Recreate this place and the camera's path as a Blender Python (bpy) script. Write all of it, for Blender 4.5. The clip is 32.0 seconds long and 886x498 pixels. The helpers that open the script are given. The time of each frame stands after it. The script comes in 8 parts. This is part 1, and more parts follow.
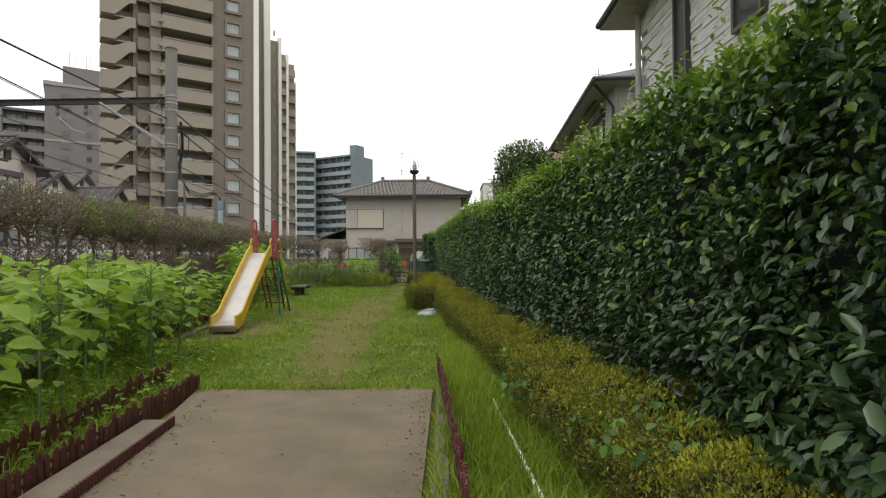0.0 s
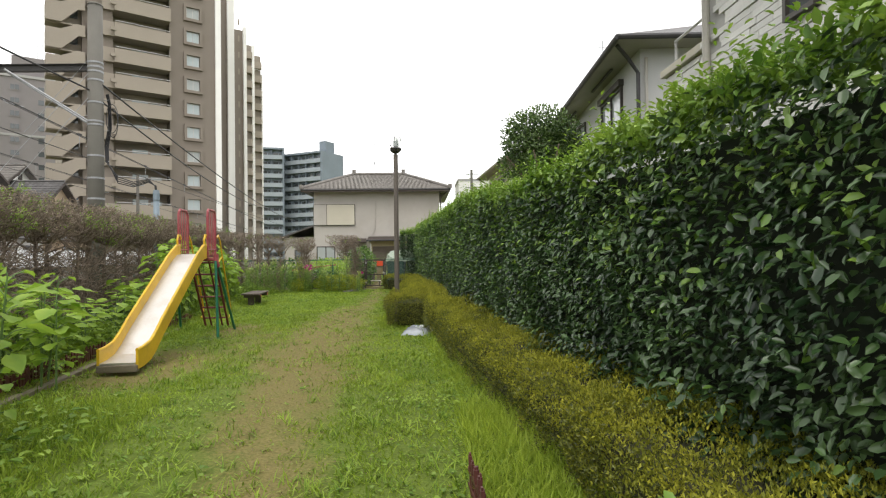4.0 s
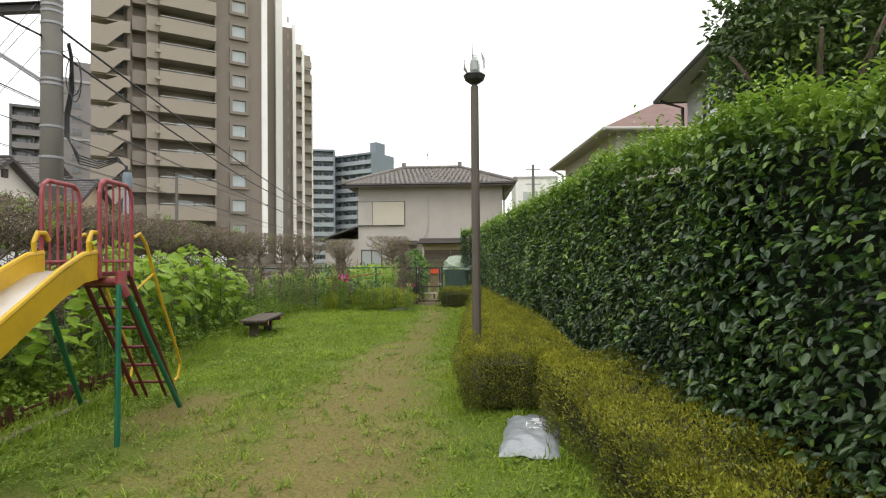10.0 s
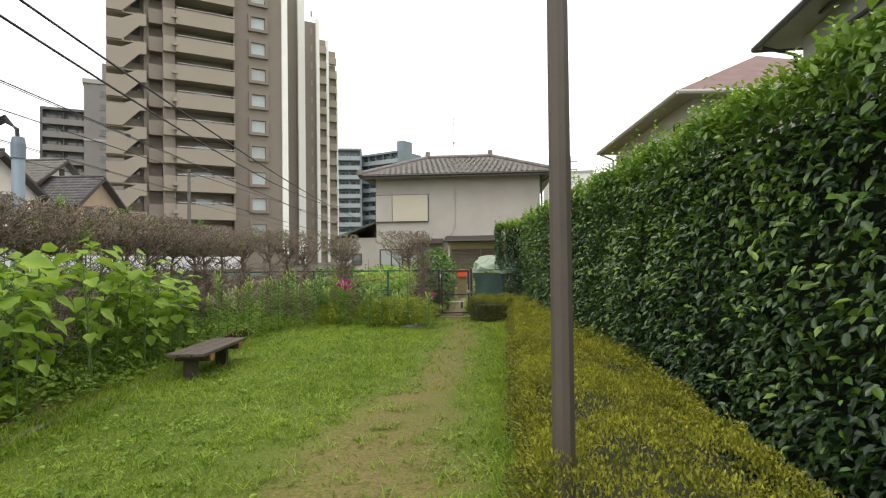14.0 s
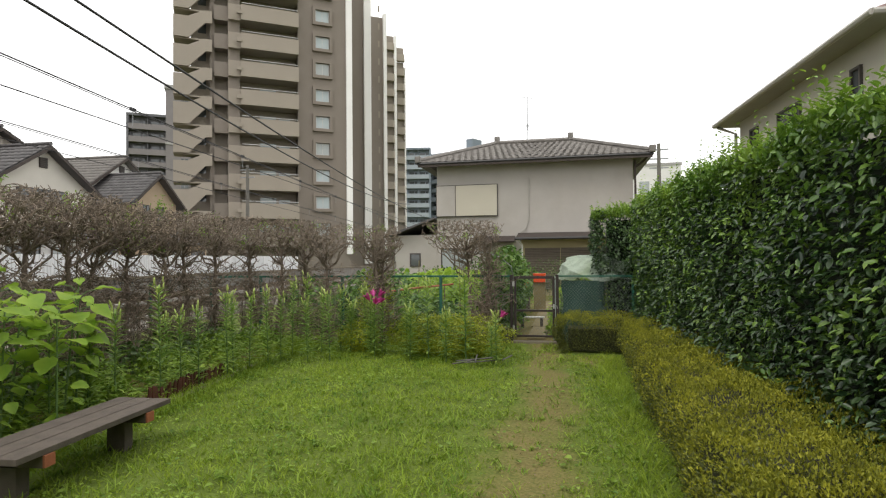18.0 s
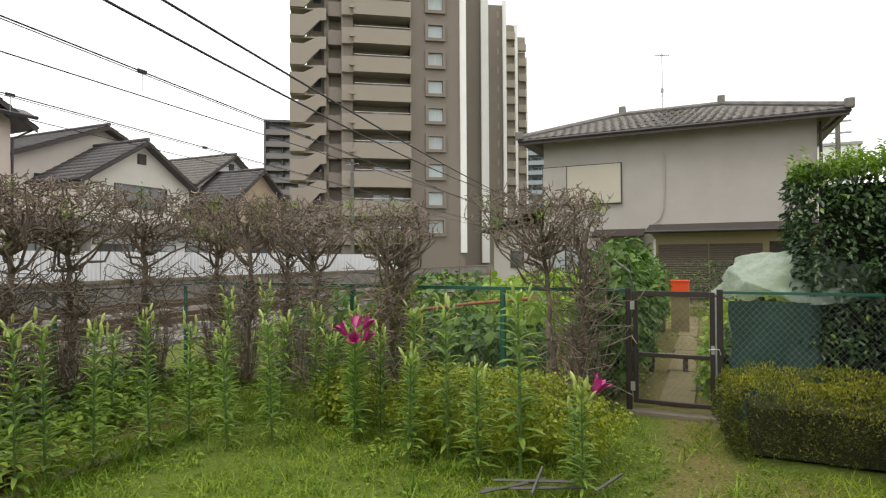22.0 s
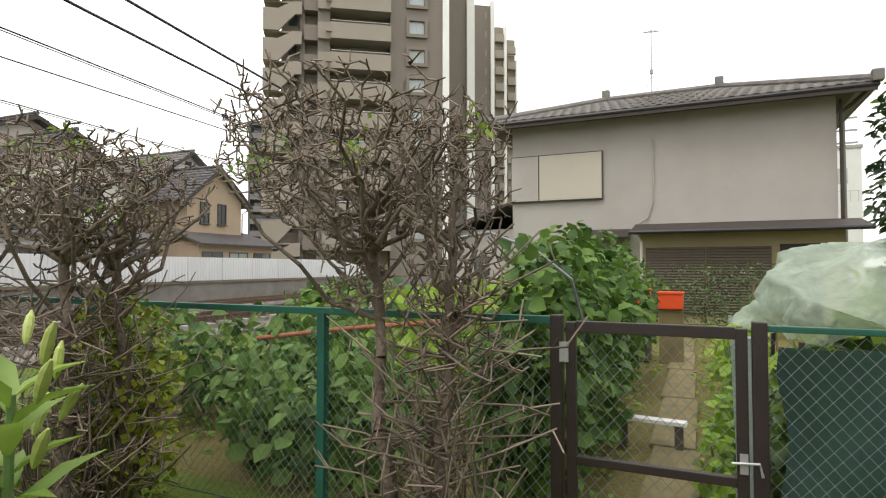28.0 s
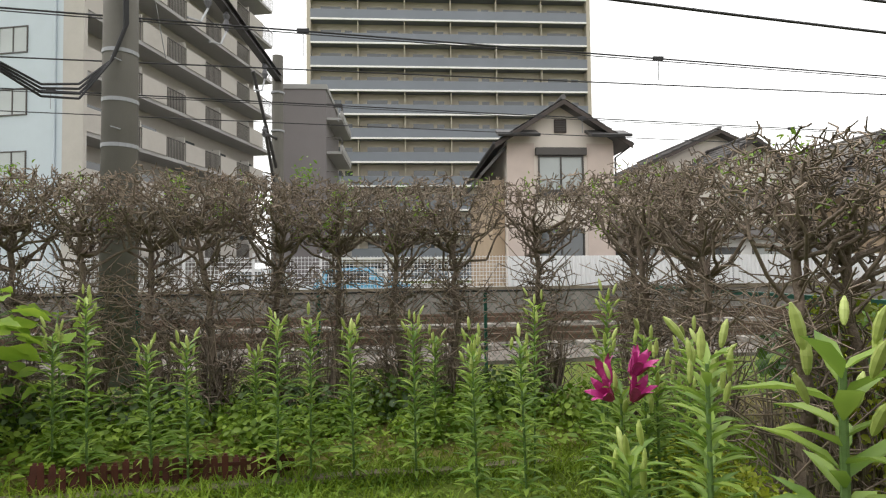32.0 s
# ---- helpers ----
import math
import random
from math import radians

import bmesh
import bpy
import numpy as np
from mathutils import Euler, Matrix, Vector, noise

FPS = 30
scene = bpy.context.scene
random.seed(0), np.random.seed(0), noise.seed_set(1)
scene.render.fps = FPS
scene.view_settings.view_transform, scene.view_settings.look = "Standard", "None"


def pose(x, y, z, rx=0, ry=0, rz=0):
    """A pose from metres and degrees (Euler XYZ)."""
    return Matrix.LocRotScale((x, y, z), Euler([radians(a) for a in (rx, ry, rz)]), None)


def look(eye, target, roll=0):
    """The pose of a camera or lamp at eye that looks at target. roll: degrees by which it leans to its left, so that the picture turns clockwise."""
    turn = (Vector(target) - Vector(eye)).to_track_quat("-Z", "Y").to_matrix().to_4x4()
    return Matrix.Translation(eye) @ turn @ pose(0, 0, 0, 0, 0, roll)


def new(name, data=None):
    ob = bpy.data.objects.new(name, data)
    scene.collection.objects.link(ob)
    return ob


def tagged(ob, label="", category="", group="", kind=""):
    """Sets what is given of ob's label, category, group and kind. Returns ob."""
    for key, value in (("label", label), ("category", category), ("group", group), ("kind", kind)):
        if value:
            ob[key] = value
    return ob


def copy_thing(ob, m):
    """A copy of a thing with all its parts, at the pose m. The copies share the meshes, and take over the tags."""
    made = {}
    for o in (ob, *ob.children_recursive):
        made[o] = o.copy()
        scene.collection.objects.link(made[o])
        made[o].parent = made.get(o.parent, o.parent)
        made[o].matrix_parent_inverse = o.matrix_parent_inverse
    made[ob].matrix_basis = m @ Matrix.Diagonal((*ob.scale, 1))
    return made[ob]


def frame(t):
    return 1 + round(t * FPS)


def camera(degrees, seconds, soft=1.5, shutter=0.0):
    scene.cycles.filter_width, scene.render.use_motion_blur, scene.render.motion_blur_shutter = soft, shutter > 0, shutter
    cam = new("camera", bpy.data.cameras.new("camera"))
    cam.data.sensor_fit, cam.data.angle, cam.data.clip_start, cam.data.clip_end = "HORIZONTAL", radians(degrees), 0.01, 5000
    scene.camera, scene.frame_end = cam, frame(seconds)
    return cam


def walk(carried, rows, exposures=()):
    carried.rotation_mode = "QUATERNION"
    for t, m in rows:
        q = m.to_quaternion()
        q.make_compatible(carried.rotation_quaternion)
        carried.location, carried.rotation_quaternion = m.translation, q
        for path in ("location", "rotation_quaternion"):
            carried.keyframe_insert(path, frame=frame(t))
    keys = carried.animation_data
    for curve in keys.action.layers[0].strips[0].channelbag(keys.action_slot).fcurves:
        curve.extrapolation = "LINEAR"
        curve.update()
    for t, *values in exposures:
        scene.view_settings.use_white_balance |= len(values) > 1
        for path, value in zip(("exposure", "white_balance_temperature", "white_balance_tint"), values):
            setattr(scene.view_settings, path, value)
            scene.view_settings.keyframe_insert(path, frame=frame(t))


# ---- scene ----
cam = camera(75.9, 32.0, soft=1.2)
PATH = [
    (0, (2.142, -2.085, 1.312), (2.123, -0.086, 1.339), -0.4),
    (1, (2.131, -1.556, 1.266), (2.136, 0.444, 1.29), -0.7),
    (2, (2.042, -0.803, 1.27), (2.111, 1.196, 1.29), -0.7),
    (3, (1.863, 0.097, 1.337), (1.949, 2.095, 1.354), -0.5),
    (3.5, (1.802, 0.539, 1.345), (1.888, 2.537, 1.364), -0.6),
    (5.5, (1.435, 2.331, 1.459), (1.493, 4.33, 1.483), -0.6),
    (6, (1.31, 2.686, 1.477), (1.362, 4.686, 1.505), -0.6),
    (7, (1.352, 3.408, 1.505), (1.373, 5.408, 1.535), -0.7),
    (8, (1.317, 4.359, 1.506), (1.321, 6.359, 1.532), -0.6),
    (9, (1.238, 5.29, 1.527), (1.167, 7.288, 1.554), -0.5),
    (10, (1.203, 6.279, 1.506), (1.108, 8.276, 1.537), -0.5),
    (11, (1.227, 7.223, 1.538), (1.122, 9.22, 1.568), -0.7),
    (12, (1.129, 8.135, 1.513), (1.003, 10.13, 1.546), -0.6),
    (13, (1.05, 9.057, 1.547), (0.894, 11.051, 1.578), -0.5),
    (14, (1.0, 10.104, 1.516), (0.805, 12.094, 1.548), -0.7),
    (14.5, (0.933, 10.618, 1.535), (0.708, 12.605, 1.564), -0.7),
    (16.5, (0.661, 12.569, 1.562), (0.327, 14.54, 1.594), -0.6),
    (17, (0.596, 13.06, 1.568), (0.235, 15.027, 1.601), -0.4),
    (18, (0.535, 14.168, 1.524), (0.097, 16.119, 1.56), -0.5),
    (19, (0.485, 15.373, 1.54), (-0.061, 17.297, 1.577), -0.7),
    (20, (0.414, 16.527, 1.505), (-0.204, 18.429, 1.545), -0.6),
    (21, (0.331, 17.549, 1.532), (-0.405, 19.409, 1.574), -0.6),
    (22, (0.236, 18.658, 1.530), (-0.621, 20.465, 1.565), -0.3),
    (23, (0.294, 19.605, 1.516), (-0.652, 21.366, 1.557), -0.7),
    (24, (0.300, 20.552, 1.516), (-0.672, 22.300, 1.558), -0.5),
    (25, (0.251, 21.320, 1.501), (-0.750, 23.051, 1.549), -0.4),
    (25.5, (0.317, 21.575, 1.522), (-0.683, 23.307, 1.572), -0.5),
    (26, (0.315, 21.819, 1.510), (-0.629, 23.581, 1.562), -0.1),
    (26.5, (0.355, 22.018, 1.495), (-0.462, 23.843, 1.546), -0.4),
    (28.5, (-0.006, 21.922, 1.447), (-0.869, 23.725, 1.516), 0.5),
    (29, (-0.062, 21.877, 1.473), (-1.208, 23.515, 1.536), -0.3),
    (29.5, (-0.089, 21.884, 1.522), (-1.520, 23.280, 1.582), -0.6),
    (30, (-0.115, 21.853, 1.539), (-1.768, 22.978, 1.603), -0.7),
    (30.5, (-0.090, 21.821, 1.543), (-1.887, 22.696, 1.606), -0.6),
    (31, (-0.041, 21.746, 1.516), (-1.947, 22.350, 1.589), -1.4),
    (31.5, (0.025, 21.634, 1.467), (-1.948, 21.953, 1.543), -0.9),
    (32, (0.093, 21.683, 1.433), (-1.902, 21.812, 1.506), -0.6),
]
walk(cam, [(t, look(eye, target, roll)) for t, eye, target, roll in PATH], [(0, -0.05), (1, 0.48), (3, 0.53), (6, 0.42), (14, 0.40), (17, 0.28), (24, 0.31), (26, 0.37), (30, 0.40), (32, 0.48)])

# ---- world, sky and sun: a bright overcast day ----
world = bpy.data.worlds.new("overcast_sky")
scene.world = world
world.use_nodes = True
wn, wl = world.node_tree.nodes, world.node_tree.links
wn.clear()
sky = wn.new("ShaderNodeTexSky")
sky.sky_type = "NISHITA"
sky.sun_disc = False
sky.sun_elevation = radians(58)
sky.sun_rotation = radians(200)
sky.dust_density = 4.0
veil = wn.new("ShaderNodeMix")
veil.data_type = "RGBA"
veil.inputs[0].default_value = 0.86
veil.inputs[7].default_value = (13.75, 13.6, 13.35, 1)
bg = wn.new("ShaderNodeBackground")
bg.inputs[1].default_value = 0.105
wout = wn.new("ShaderNodeOutputWorld")
wl.new(sky.outputs[0], veil.inputs[6])
wl.new(veil.outputs[2], bg.inputs[0])
wl.new(bg.outputs[0], wout.inputs[0])

sun_data = bpy.data.lights.new("sun", "SUN")
sun_data.energy = 0.9
sun_data.angle = radians(30)
sun_data.color = (1.0, 0.97, 0.92)
sun = new("sun", sun_data)
sun.matrix_world = look((0, 0, 60), (10, 28, 8))


# ---- materials ----
def mat(name, col, rough=0.8, var=0.15, scale=6.0, fine=80.0, bump=0.1, island=0.0, obj=0.0, metal=0.0,
        stain=None, stain_amt=0.0, stain_scale=1.2, spec=0.5, coat=0.0, trans=0.0):
    """A node material: a base colour that varies at two scales, with fine relief and an optional stain colour."""
    m = bpy.data.materials.new(name)
    m.use_nodes = True
    n, l = m.node_tree.nodes, m.node_tree.links
    b = n["Principled BSDF"]
    b.inputs["Roughness"].default_value = rough
    b.inputs["Metallic"].default_value = metal
    b.inputs["Specular IOR Level"].default_value = spec
    b.inputs["Coat Weight"].default_value = coat
    co = n.new("ShaderNodeTexCoord")
    n1 = n.new("ShaderNodeTexNoise")
    n1.inputs["Scale"].default_value = scale
    n1.inputs["Detail"].default_value = 5
    n2 = n.new("ShaderNodeTexNoise")
    n2.inputs["Scale"].default_value = fine
    n2.inputs["Detail"].default_value = 3
    l.new(co.outputs["Object"], n1.inputs["Vector"])
    l.new(co.outputs["Object"], n2.inputs["Vector"])
    add = n.new("ShaderNodeMath")
    add.operation = "MULTIPLY_ADD"
    add.inputs[1].default_value = 0.5
    l.new(n2.outputs[0], add.inputs[0])
    l.new(n1.outputs[0], add.inputs[2])
    mr = n.new("ShaderNodeMapRange")
    mr.inputs[1].default_value, mr.inputs[2].default_value = 0.45, 1.05
    mr.inputs[3].default_value, mr.inputs[4].default_value = 1 - var, 1 + var
    l.new(add.outputs[0], mr.inputs[0])
    value = mr.outputs[0]
    if island or obj:
        src = n.new("ShaderNodeNewGeometry").outputs["Random Per Island"] if island else n.new("ShaderNodeObjectInfo").outputs["Random"]
        m2 = n.new("ShaderNodeMapRange")
        m2.inputs[3].default_value, m2.inputs[4].default_value = 1 - (island or obj), 1 + (island or obj)
        l.new(src, m2.inputs[0])
        mm = n.new("ShaderNodeMath")
        mm.operation = "MULTIPLY"
        l.new(value, mm.inputs[0])
        l.new(m2.outputs[0], mm.inputs[1])
        value = mm.outputs[0]
    mix = n.new("ShaderNodeVectorMath")
    mix.operation = "SCALE"
    mix.inputs[0].default_value = col
    l.new(value, mix.inputs["Scale"])
    out = mix.outputs[0]
    if stain:
        n3 = n.new("ShaderNodeTexNoise")
        n3.inputs["Scale"].default_value = stain_scale
        n3.inputs["Detail"].default_value = 7
        n3.inputs["Roughness"].default_value = 0.65
        l.new(co.outputs["Object"], n3.inputs["Vector"])
        m3 = n.new("ShaderNodeMapRange")
        m3.inputs[1].default_value, m3.inputs[2].default_value = 0.46, 0.66
        m3.inputs[4].default_value = stain_amt
        l.new(n3.outputs[0], m3.inputs[0])
        sm = n.new("ShaderNodeMix")
        sm.data_type = "RGBA"
        sm.inputs[7].default_value = (*stain, 1)
        l.new(m3.outputs[0], sm.inputs[0])
        l.new(out, sm.inputs[6])
        out = sm.outputs[2]
    l.new(out, b.inputs["Base Color"])
    if trans:
        tr = n.new("ShaderNodeBsdfTranslucent")
        ms = n.new("ShaderNodeMixShader")
        ms.inputs[0].default_value = trans
        l.new(out, tr.inputs["Color"])
        l.new(b.outputs[0], ms.inputs[1])
        l.new(tr.outputs[0], ms.inputs[2])
        l.new(ms.outputs[0], n["Material Output"].inputs["Surface"])
    if bump:
        bp = n.new("ShaderNodeBump")
        bp.inputs["Strength"].default_value = bump
        bp.inputs["Distance"].default_value = 0.02
        l.new(n2.outputs[0], bp.inputs["Height"])
        l.new(bp.outputs[0], b.inputs["Normal"])
    return m


def leaf_mat(name, dark, light, rough=0.4, trans=0.2, spec=0.5, scale=1.2):
    """Leaves: each one takes its own tone between two colours, drifting over the plant."""
    m = bpy.data.materials.new(name)
    m.use_nodes = True
    n, l = m.node_tree.nodes, m.node_tree.links
    b = n["Principled BSDF"]
    b.inputs["Roughness"].default_value = rough
    b.inputs["Specular IOR Level"].default_value = spec
    geo = n.new("ShaderNodeNewGeometry")
    no = n.new("ShaderNodeTexNoise")
    no.inputs["Scale"].default_value = scale
    no.inputs["Detail"].default_value = 3
    tc = n.new("ShaderNodeTexCoord")
    l.new(tc.outputs["Object"], no.inputs["Vector"])
    ma = n.new("ShaderNodeMath")
    ma.operation = "MULTIPLY_ADD"
    ma.inputs[1].default_value = 0.7
    l.new(geo.outputs["Random Per Island"], ma.inputs[0])
    mr = n.new("ShaderNodeMapRange")
    mr.inputs[1].default_value, mr.inputs[2].default_value = 0.35, 0.7
    mr.inputs[3].default_value, mr.inputs[4].default_value = -0.25, 0.5
    l.new(no.outputs[0], mr.inputs[0])
    l.new(mr.outputs[0], ma.inputs[2])
    ma.use_clamp = True
    mix = n.new("ShaderNodeMix")
    mix.data_type = "RGBA"
    mix.inputs[6].default_value = (*dark, 1)
    mix.inputs[7].default_value = (*light, 1)
    l.new(ma.outputs[0], mix.inputs[0])
    l.new(mix.outputs[2], b.inputs["Base Color"])
    if trans:
        tr = n.new("ShaderNodeBsdfTranslucent")
        ms = n.new("ShaderNodeMixShader")
        ms.inputs[0].default_value = trans
        l.new(mix.outputs[2], tr.inputs["Color"])
        l.new(b.outputs[0], ms.inputs[1])
        l.new(tr.outputs[0], ms.inputs[2])
        l.new(ms.outputs[0], n["Material Output"].inputs["Surface"])
    return m


def glass_mat(name, col, rough=0.05):
    m = mat(name, col, rough, var=0.1, scale=0.7, bump=0, spec=0.8)
    return m


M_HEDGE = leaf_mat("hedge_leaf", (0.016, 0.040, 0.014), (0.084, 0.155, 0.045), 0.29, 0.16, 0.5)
M_HEDGE_NEW = leaf_mat("fresh_and_lit_hedge_leaf", (0.080, 0.170, 0.022), (0.25, 0.38, 0.060), 0.34, 0.25, 0.5)
M_SHOOT = leaf_mat("young_shoot_leaf", (0.15, 0.28, 0.030), (0.34, 0.48, 0.07), 0.4, 0.35)
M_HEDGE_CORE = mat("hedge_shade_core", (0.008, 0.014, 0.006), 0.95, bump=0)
M_LOWBUSH = leaf_mat("low_bush_leaf", (0.20, 0.26, 0.020), (0.46, 0.49, 0.040), 0.5, 0.35)
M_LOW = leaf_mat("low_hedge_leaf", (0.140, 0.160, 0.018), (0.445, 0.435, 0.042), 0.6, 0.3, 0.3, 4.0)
# darker copy of the low hedge leaf: side shade put into the colour
M_LOW_SHADE = leaf_mat("low_hedge_shaded_leaf", (0.048, 0.062, 0.012), (0.17, 0.185, 0.028), 0.5, 0.2, 0.5, 6.0)
M_LOW_CORE = mat("low_hedge_shade_core", (0.034, 0.035, 0.012), 0.95, bump=0)
M_GRASS = leaf_mat("grass_blade", (0.155, 0.24, 0.019), (0.375, 0.47, 0.056), 0.55, 0.4, 0.3, 0.6)
M_TUFT = leaf_mat("weed_tuft_blade", (0.11, 0.20, 0.014), (0.32, 0.43, 0.048), 0.55, 0.35, 0.3, 2)
M_TREE = leaf_mat("tree_leaf", (0.036, 0.074, 0.020), (0.16, 0.245, 0.062), 0.38, 0.25)
M_SUNFL = leaf_mat("broad_garden_leaf", (0.17, 0.31, 0.030), (0.42, 0.56, 0.075), 0.5, 0.45, 0.4, 3)
M_LILY = leaf_mat("lily_leaf", (0.13, 0.24, 0.034), (0.38, 0.50, 0.095), 0.42, 0.35, 0.5, 3)
M_VINE = leaf_mat("vine_leaf", (0.036, 0.092, 0.018), (0.20, 0.33, 0.060), 0.55, 0.3, 0.35, 3.5)
M_WEED = leaf_mat("weed_leaf", (0.10, 0.19, 0.018), (0.30, 0.42, 0.055), 0.5, 0.35, 0.4, 2)
M_STEM = mat("green_stem", (0.12, 0.20, 0.06), 0.6, 0.2, 20)
M_BUD = mat("lily_bud", (0.37, 0.44, 0.12), 0.45, 0.15, 14, 60, 0.02, obj=0.15)
M_PETAL = mat("magenta_petal", (0.42, 0.030, 0.19), 0.4, 0.25, 20, 60, 0.02)
M_TWIG = mat("bare_twig_bark", (0.222, 0.176, 0.134), 0.9, 0.35, 5, 60, 0.3, island=0.45)
M_TRUNK = mat("bark", (0.190, 0.148, 0.115), 0.95, 0.3, 7, 50, 0.6)
M_LITTER = leaf_mat("dry_litter", (0.05, 0.035, 0.02), (0.26, 0.19, 0.10), 0.8, 0.0)
M_SLAB = mat("concrete_slab", (0.200, 0.160, 0.108), 0.9, 0.22, 2.2, 240, 0.45, stain=(0.125, 0.105, 0.062), stain_amt=0.6)
M_KERB = mat("concrete_kerb", (0.165, 0.14, 0.10), 0.92, 0.25, 5, 140, 0.4, obj=0.12)
M_EDGING = mat("maroon_plastic_edging", (0.085, 0.022, 0.018), 0.55, 0.25, 10, 90, 0.1, obj=0.2)
M_YELLOW = mat("yellow_paint", (0.66, 0.42, 0.015), 0.45, 0.12, 3, 90, 0.06, stain=(0.36, 0.22, 0.03), stain_amt=0.35, stain_scale=4)
M_STEEL = mat("worn_steel_chute", (0.62, 0.60, 0.57), 0.42, 0.1, 3, 60, 0.03, metal=0.75, stain=(0.35, 0.30, 0.24), stain_amt=0.35, stain_scale=3)
M_RED = mat("faded_red_paint", (0.33, 0.062, 0.075), 0.55, 0.2, 6, 90, 0.1, stain=(0.40, 0.17, 0.16), stain_amt=0.5, stain_scale=6)
M_MAROON = mat("dark_red_paint", (0.14, 0.018, 0.025), 0.5, 0.2, 6, 90, 0.1)
M_GREEN = mat("green_paint", (0.012, 0.155, 0.085), 0.4, 0.2, 6, 90, 0.08)
M_POST = mat("brown_lamp_post", (0.105, 0.088, 0.074), 0.6, 0.15, 4, 120, 0.1)
M_DARK = mat("dark_metal", (0.03, 0.028, 0.028), 0.5, 0.2, 6)
M_LAMPGLASS = mat("lamp_petal_glass", (0.62, 0.66, 0.63), 0.15, 0.1, 6, bump=0, spec=0.7)
M_BAG = mat("grey_plastic_bag", (0.27, 0.29, 0.31), 0.22, 0.2, 8, 40, 0.1, spec=0.7)
M_BAGWHITE = mat("white_print", (0.75, 0.76, 0.76), 0.4, 0.05, bump=0)
M_WOOD = mat("weathered_dark_wood", (0.090, 0.072, 0.058), 0.85, 0.3, 9, 120, 0.5, obj=0.15)
M_BENCHEND = mat("rust_orange_wood", (0.33, 0.11, 0.05), 0.8, 0.2, 8)
M_BOARD = mat("path_board_wood", (0.200, 0.162, 0.078), 0.85, 0.25, 6, 100, 0.4, obj=0.15)
M_GATE = mat("brown_gate_metal", (0.030, 0.020, 0.018), 0.45, 0.2, 7, 80, 0.08)
M_FENCE = mat("green_fence_metal", (0.020, 0.112, 0.078), 0.45, 0.2, 6, 80, 0.08)
M_WIRE = mat("green_coated_wire", (0.020, 0.100, 0.068), 0.5, 0.2, 6, bump=0)
M_WIREGREY = mat("galvanised_wire", (0.19, 0.215, 0.20), 0.5, 0.2, 6, bump=0)
M_NETGREEN = mat("dark_green_net", (0.030, 0.070, 0.056), 0.85, 0.3, 9, 90, 0.2, stain=(0.035, 0.085, 0.055), stain_amt=0.7, stain_scale=5)
M_ORANGE = mat("orange_plastic", (0.70, 0.075, 0.012), 0.5, 0.1, 6, bump=0.02)
M_BLUE = mat("blue_plastic", (0.03, 0.24, 0.50), 0.5, 0.1, 6, bump=0.02)
M_WHITEP = mat("white_plastic", (0.74, 0.74, 0.72), 0.5, 0.1, 6, bump=0.02)
M_STUCCO = mat("grey_stucco", (0.435, 0.408, 0.375), 0.92, 0.06, 1.0, 160, 0.25, stain=(0.36, 0.325, 0.285), stain_amt=0.4, stain_scale=0.6)
M_STUCCO_Y = mat("ochre_stucco", (0.40, 0.34, 0.20), 0.92, 0.08, 1.2, 160, 0.2)
M_SHUTTER = mat("cream_shutter_panel", (0.50, 0.465, 0.38), 0.7, 0.05, 1.0, 160, 0.05)
M_LOUVRE = mat("brown_louvre", (0.13, 0.105, 0.080), 0.7, 0.15, 3, obj=0.08)
M_TILE = mat("grey_roof_tile", (0.155, 0.142, 0.128), 0.6, 0.25, 3, 60, 0.25, obj=0.18, stain=(0.23, 0.215, 0.19), stain_amt=0.5, stain_scale=2)
M_TILE_D = mat("dark_roof_tile", (0.090, 0.085, 0.084), 0.55, 0.25, 3, 60, 0.25, island=0.2)
M_TILE_R = mat("red_brown_roof", (0.17, 0.105, 0.090), 0.75, 0.2, 2, 60, 0.2)
M_EAVE = mat("dark_brown_eave", (0.048, 0.036, 0.030), 0.7, 0.2, 4)
M_SOFFIT = mat("soffit_board", (0.33, 0.31, 0.285), 0.85, 0.08, 2)
M_GUTTER = mat("dark_gutter", (0.028, 0.027, 0.028), 0.45, 0.15, 4)
M_GUTTERL = mat("pale_gutter", (0.40, 0.38, 0.34), 0.5, 0.1, 4)
M_TOWER = mat("brown_tower_tile", (0.205, 0.175, 0.146), 0.75, 0.07, 0.25, 9, 0.1, stain=(0.175, 0.142, 0.112), stain_amt=0.4, stain_scale=0.15)
M_TOWER_L = mat("beige_balcony_tile", (0.300, 0.262, 0.215), 0.75, 0.07, 0.3, 9, 0.1)
M_TOWER_D = mat("balcony_recess", (0.27, 0.235, 0.195), 0.85, 0.2, 0.4)
M_FIN = mat("white_tower_fin", (0.78, 0.77, 0.75), 0.6, 0.05, 0.5)
M_GREYB = mat("grey_tile_wall", (0.205, 0.188, 0.188), 0.75, 0.08, 0.4, 12, 0.1)
M_GREYB_D = mat("dark_grey_wall", (0.115, 0.115, 0.125), 0.75, 0.12, 0.4)
M_GREYB_L = mat("light_grey_parapet", (0.33, 0.325, 0.315), 0.75, 0.08, 0.4)
M_BLUEB = mat("blue_grey_tile_wall", (0.175, 0.210, 0.245), 0.75, 0.1, 0.3)
M_BLUEB_L = mat("pale_blue_grey_parapet", (0.275, 0.310, 0.340), 0.7, 0.08, 0.3)
M_SLABW = mat("cream_apartment_wall", (0.43, 0.39, 0.315), 0.8, 0.07, 0.4)
M_SLABP = mat("slate_blue_parapet_panel", (0.150, 0.168, 0.195), 0.45, 0.08, 0.4, spec=0.6)
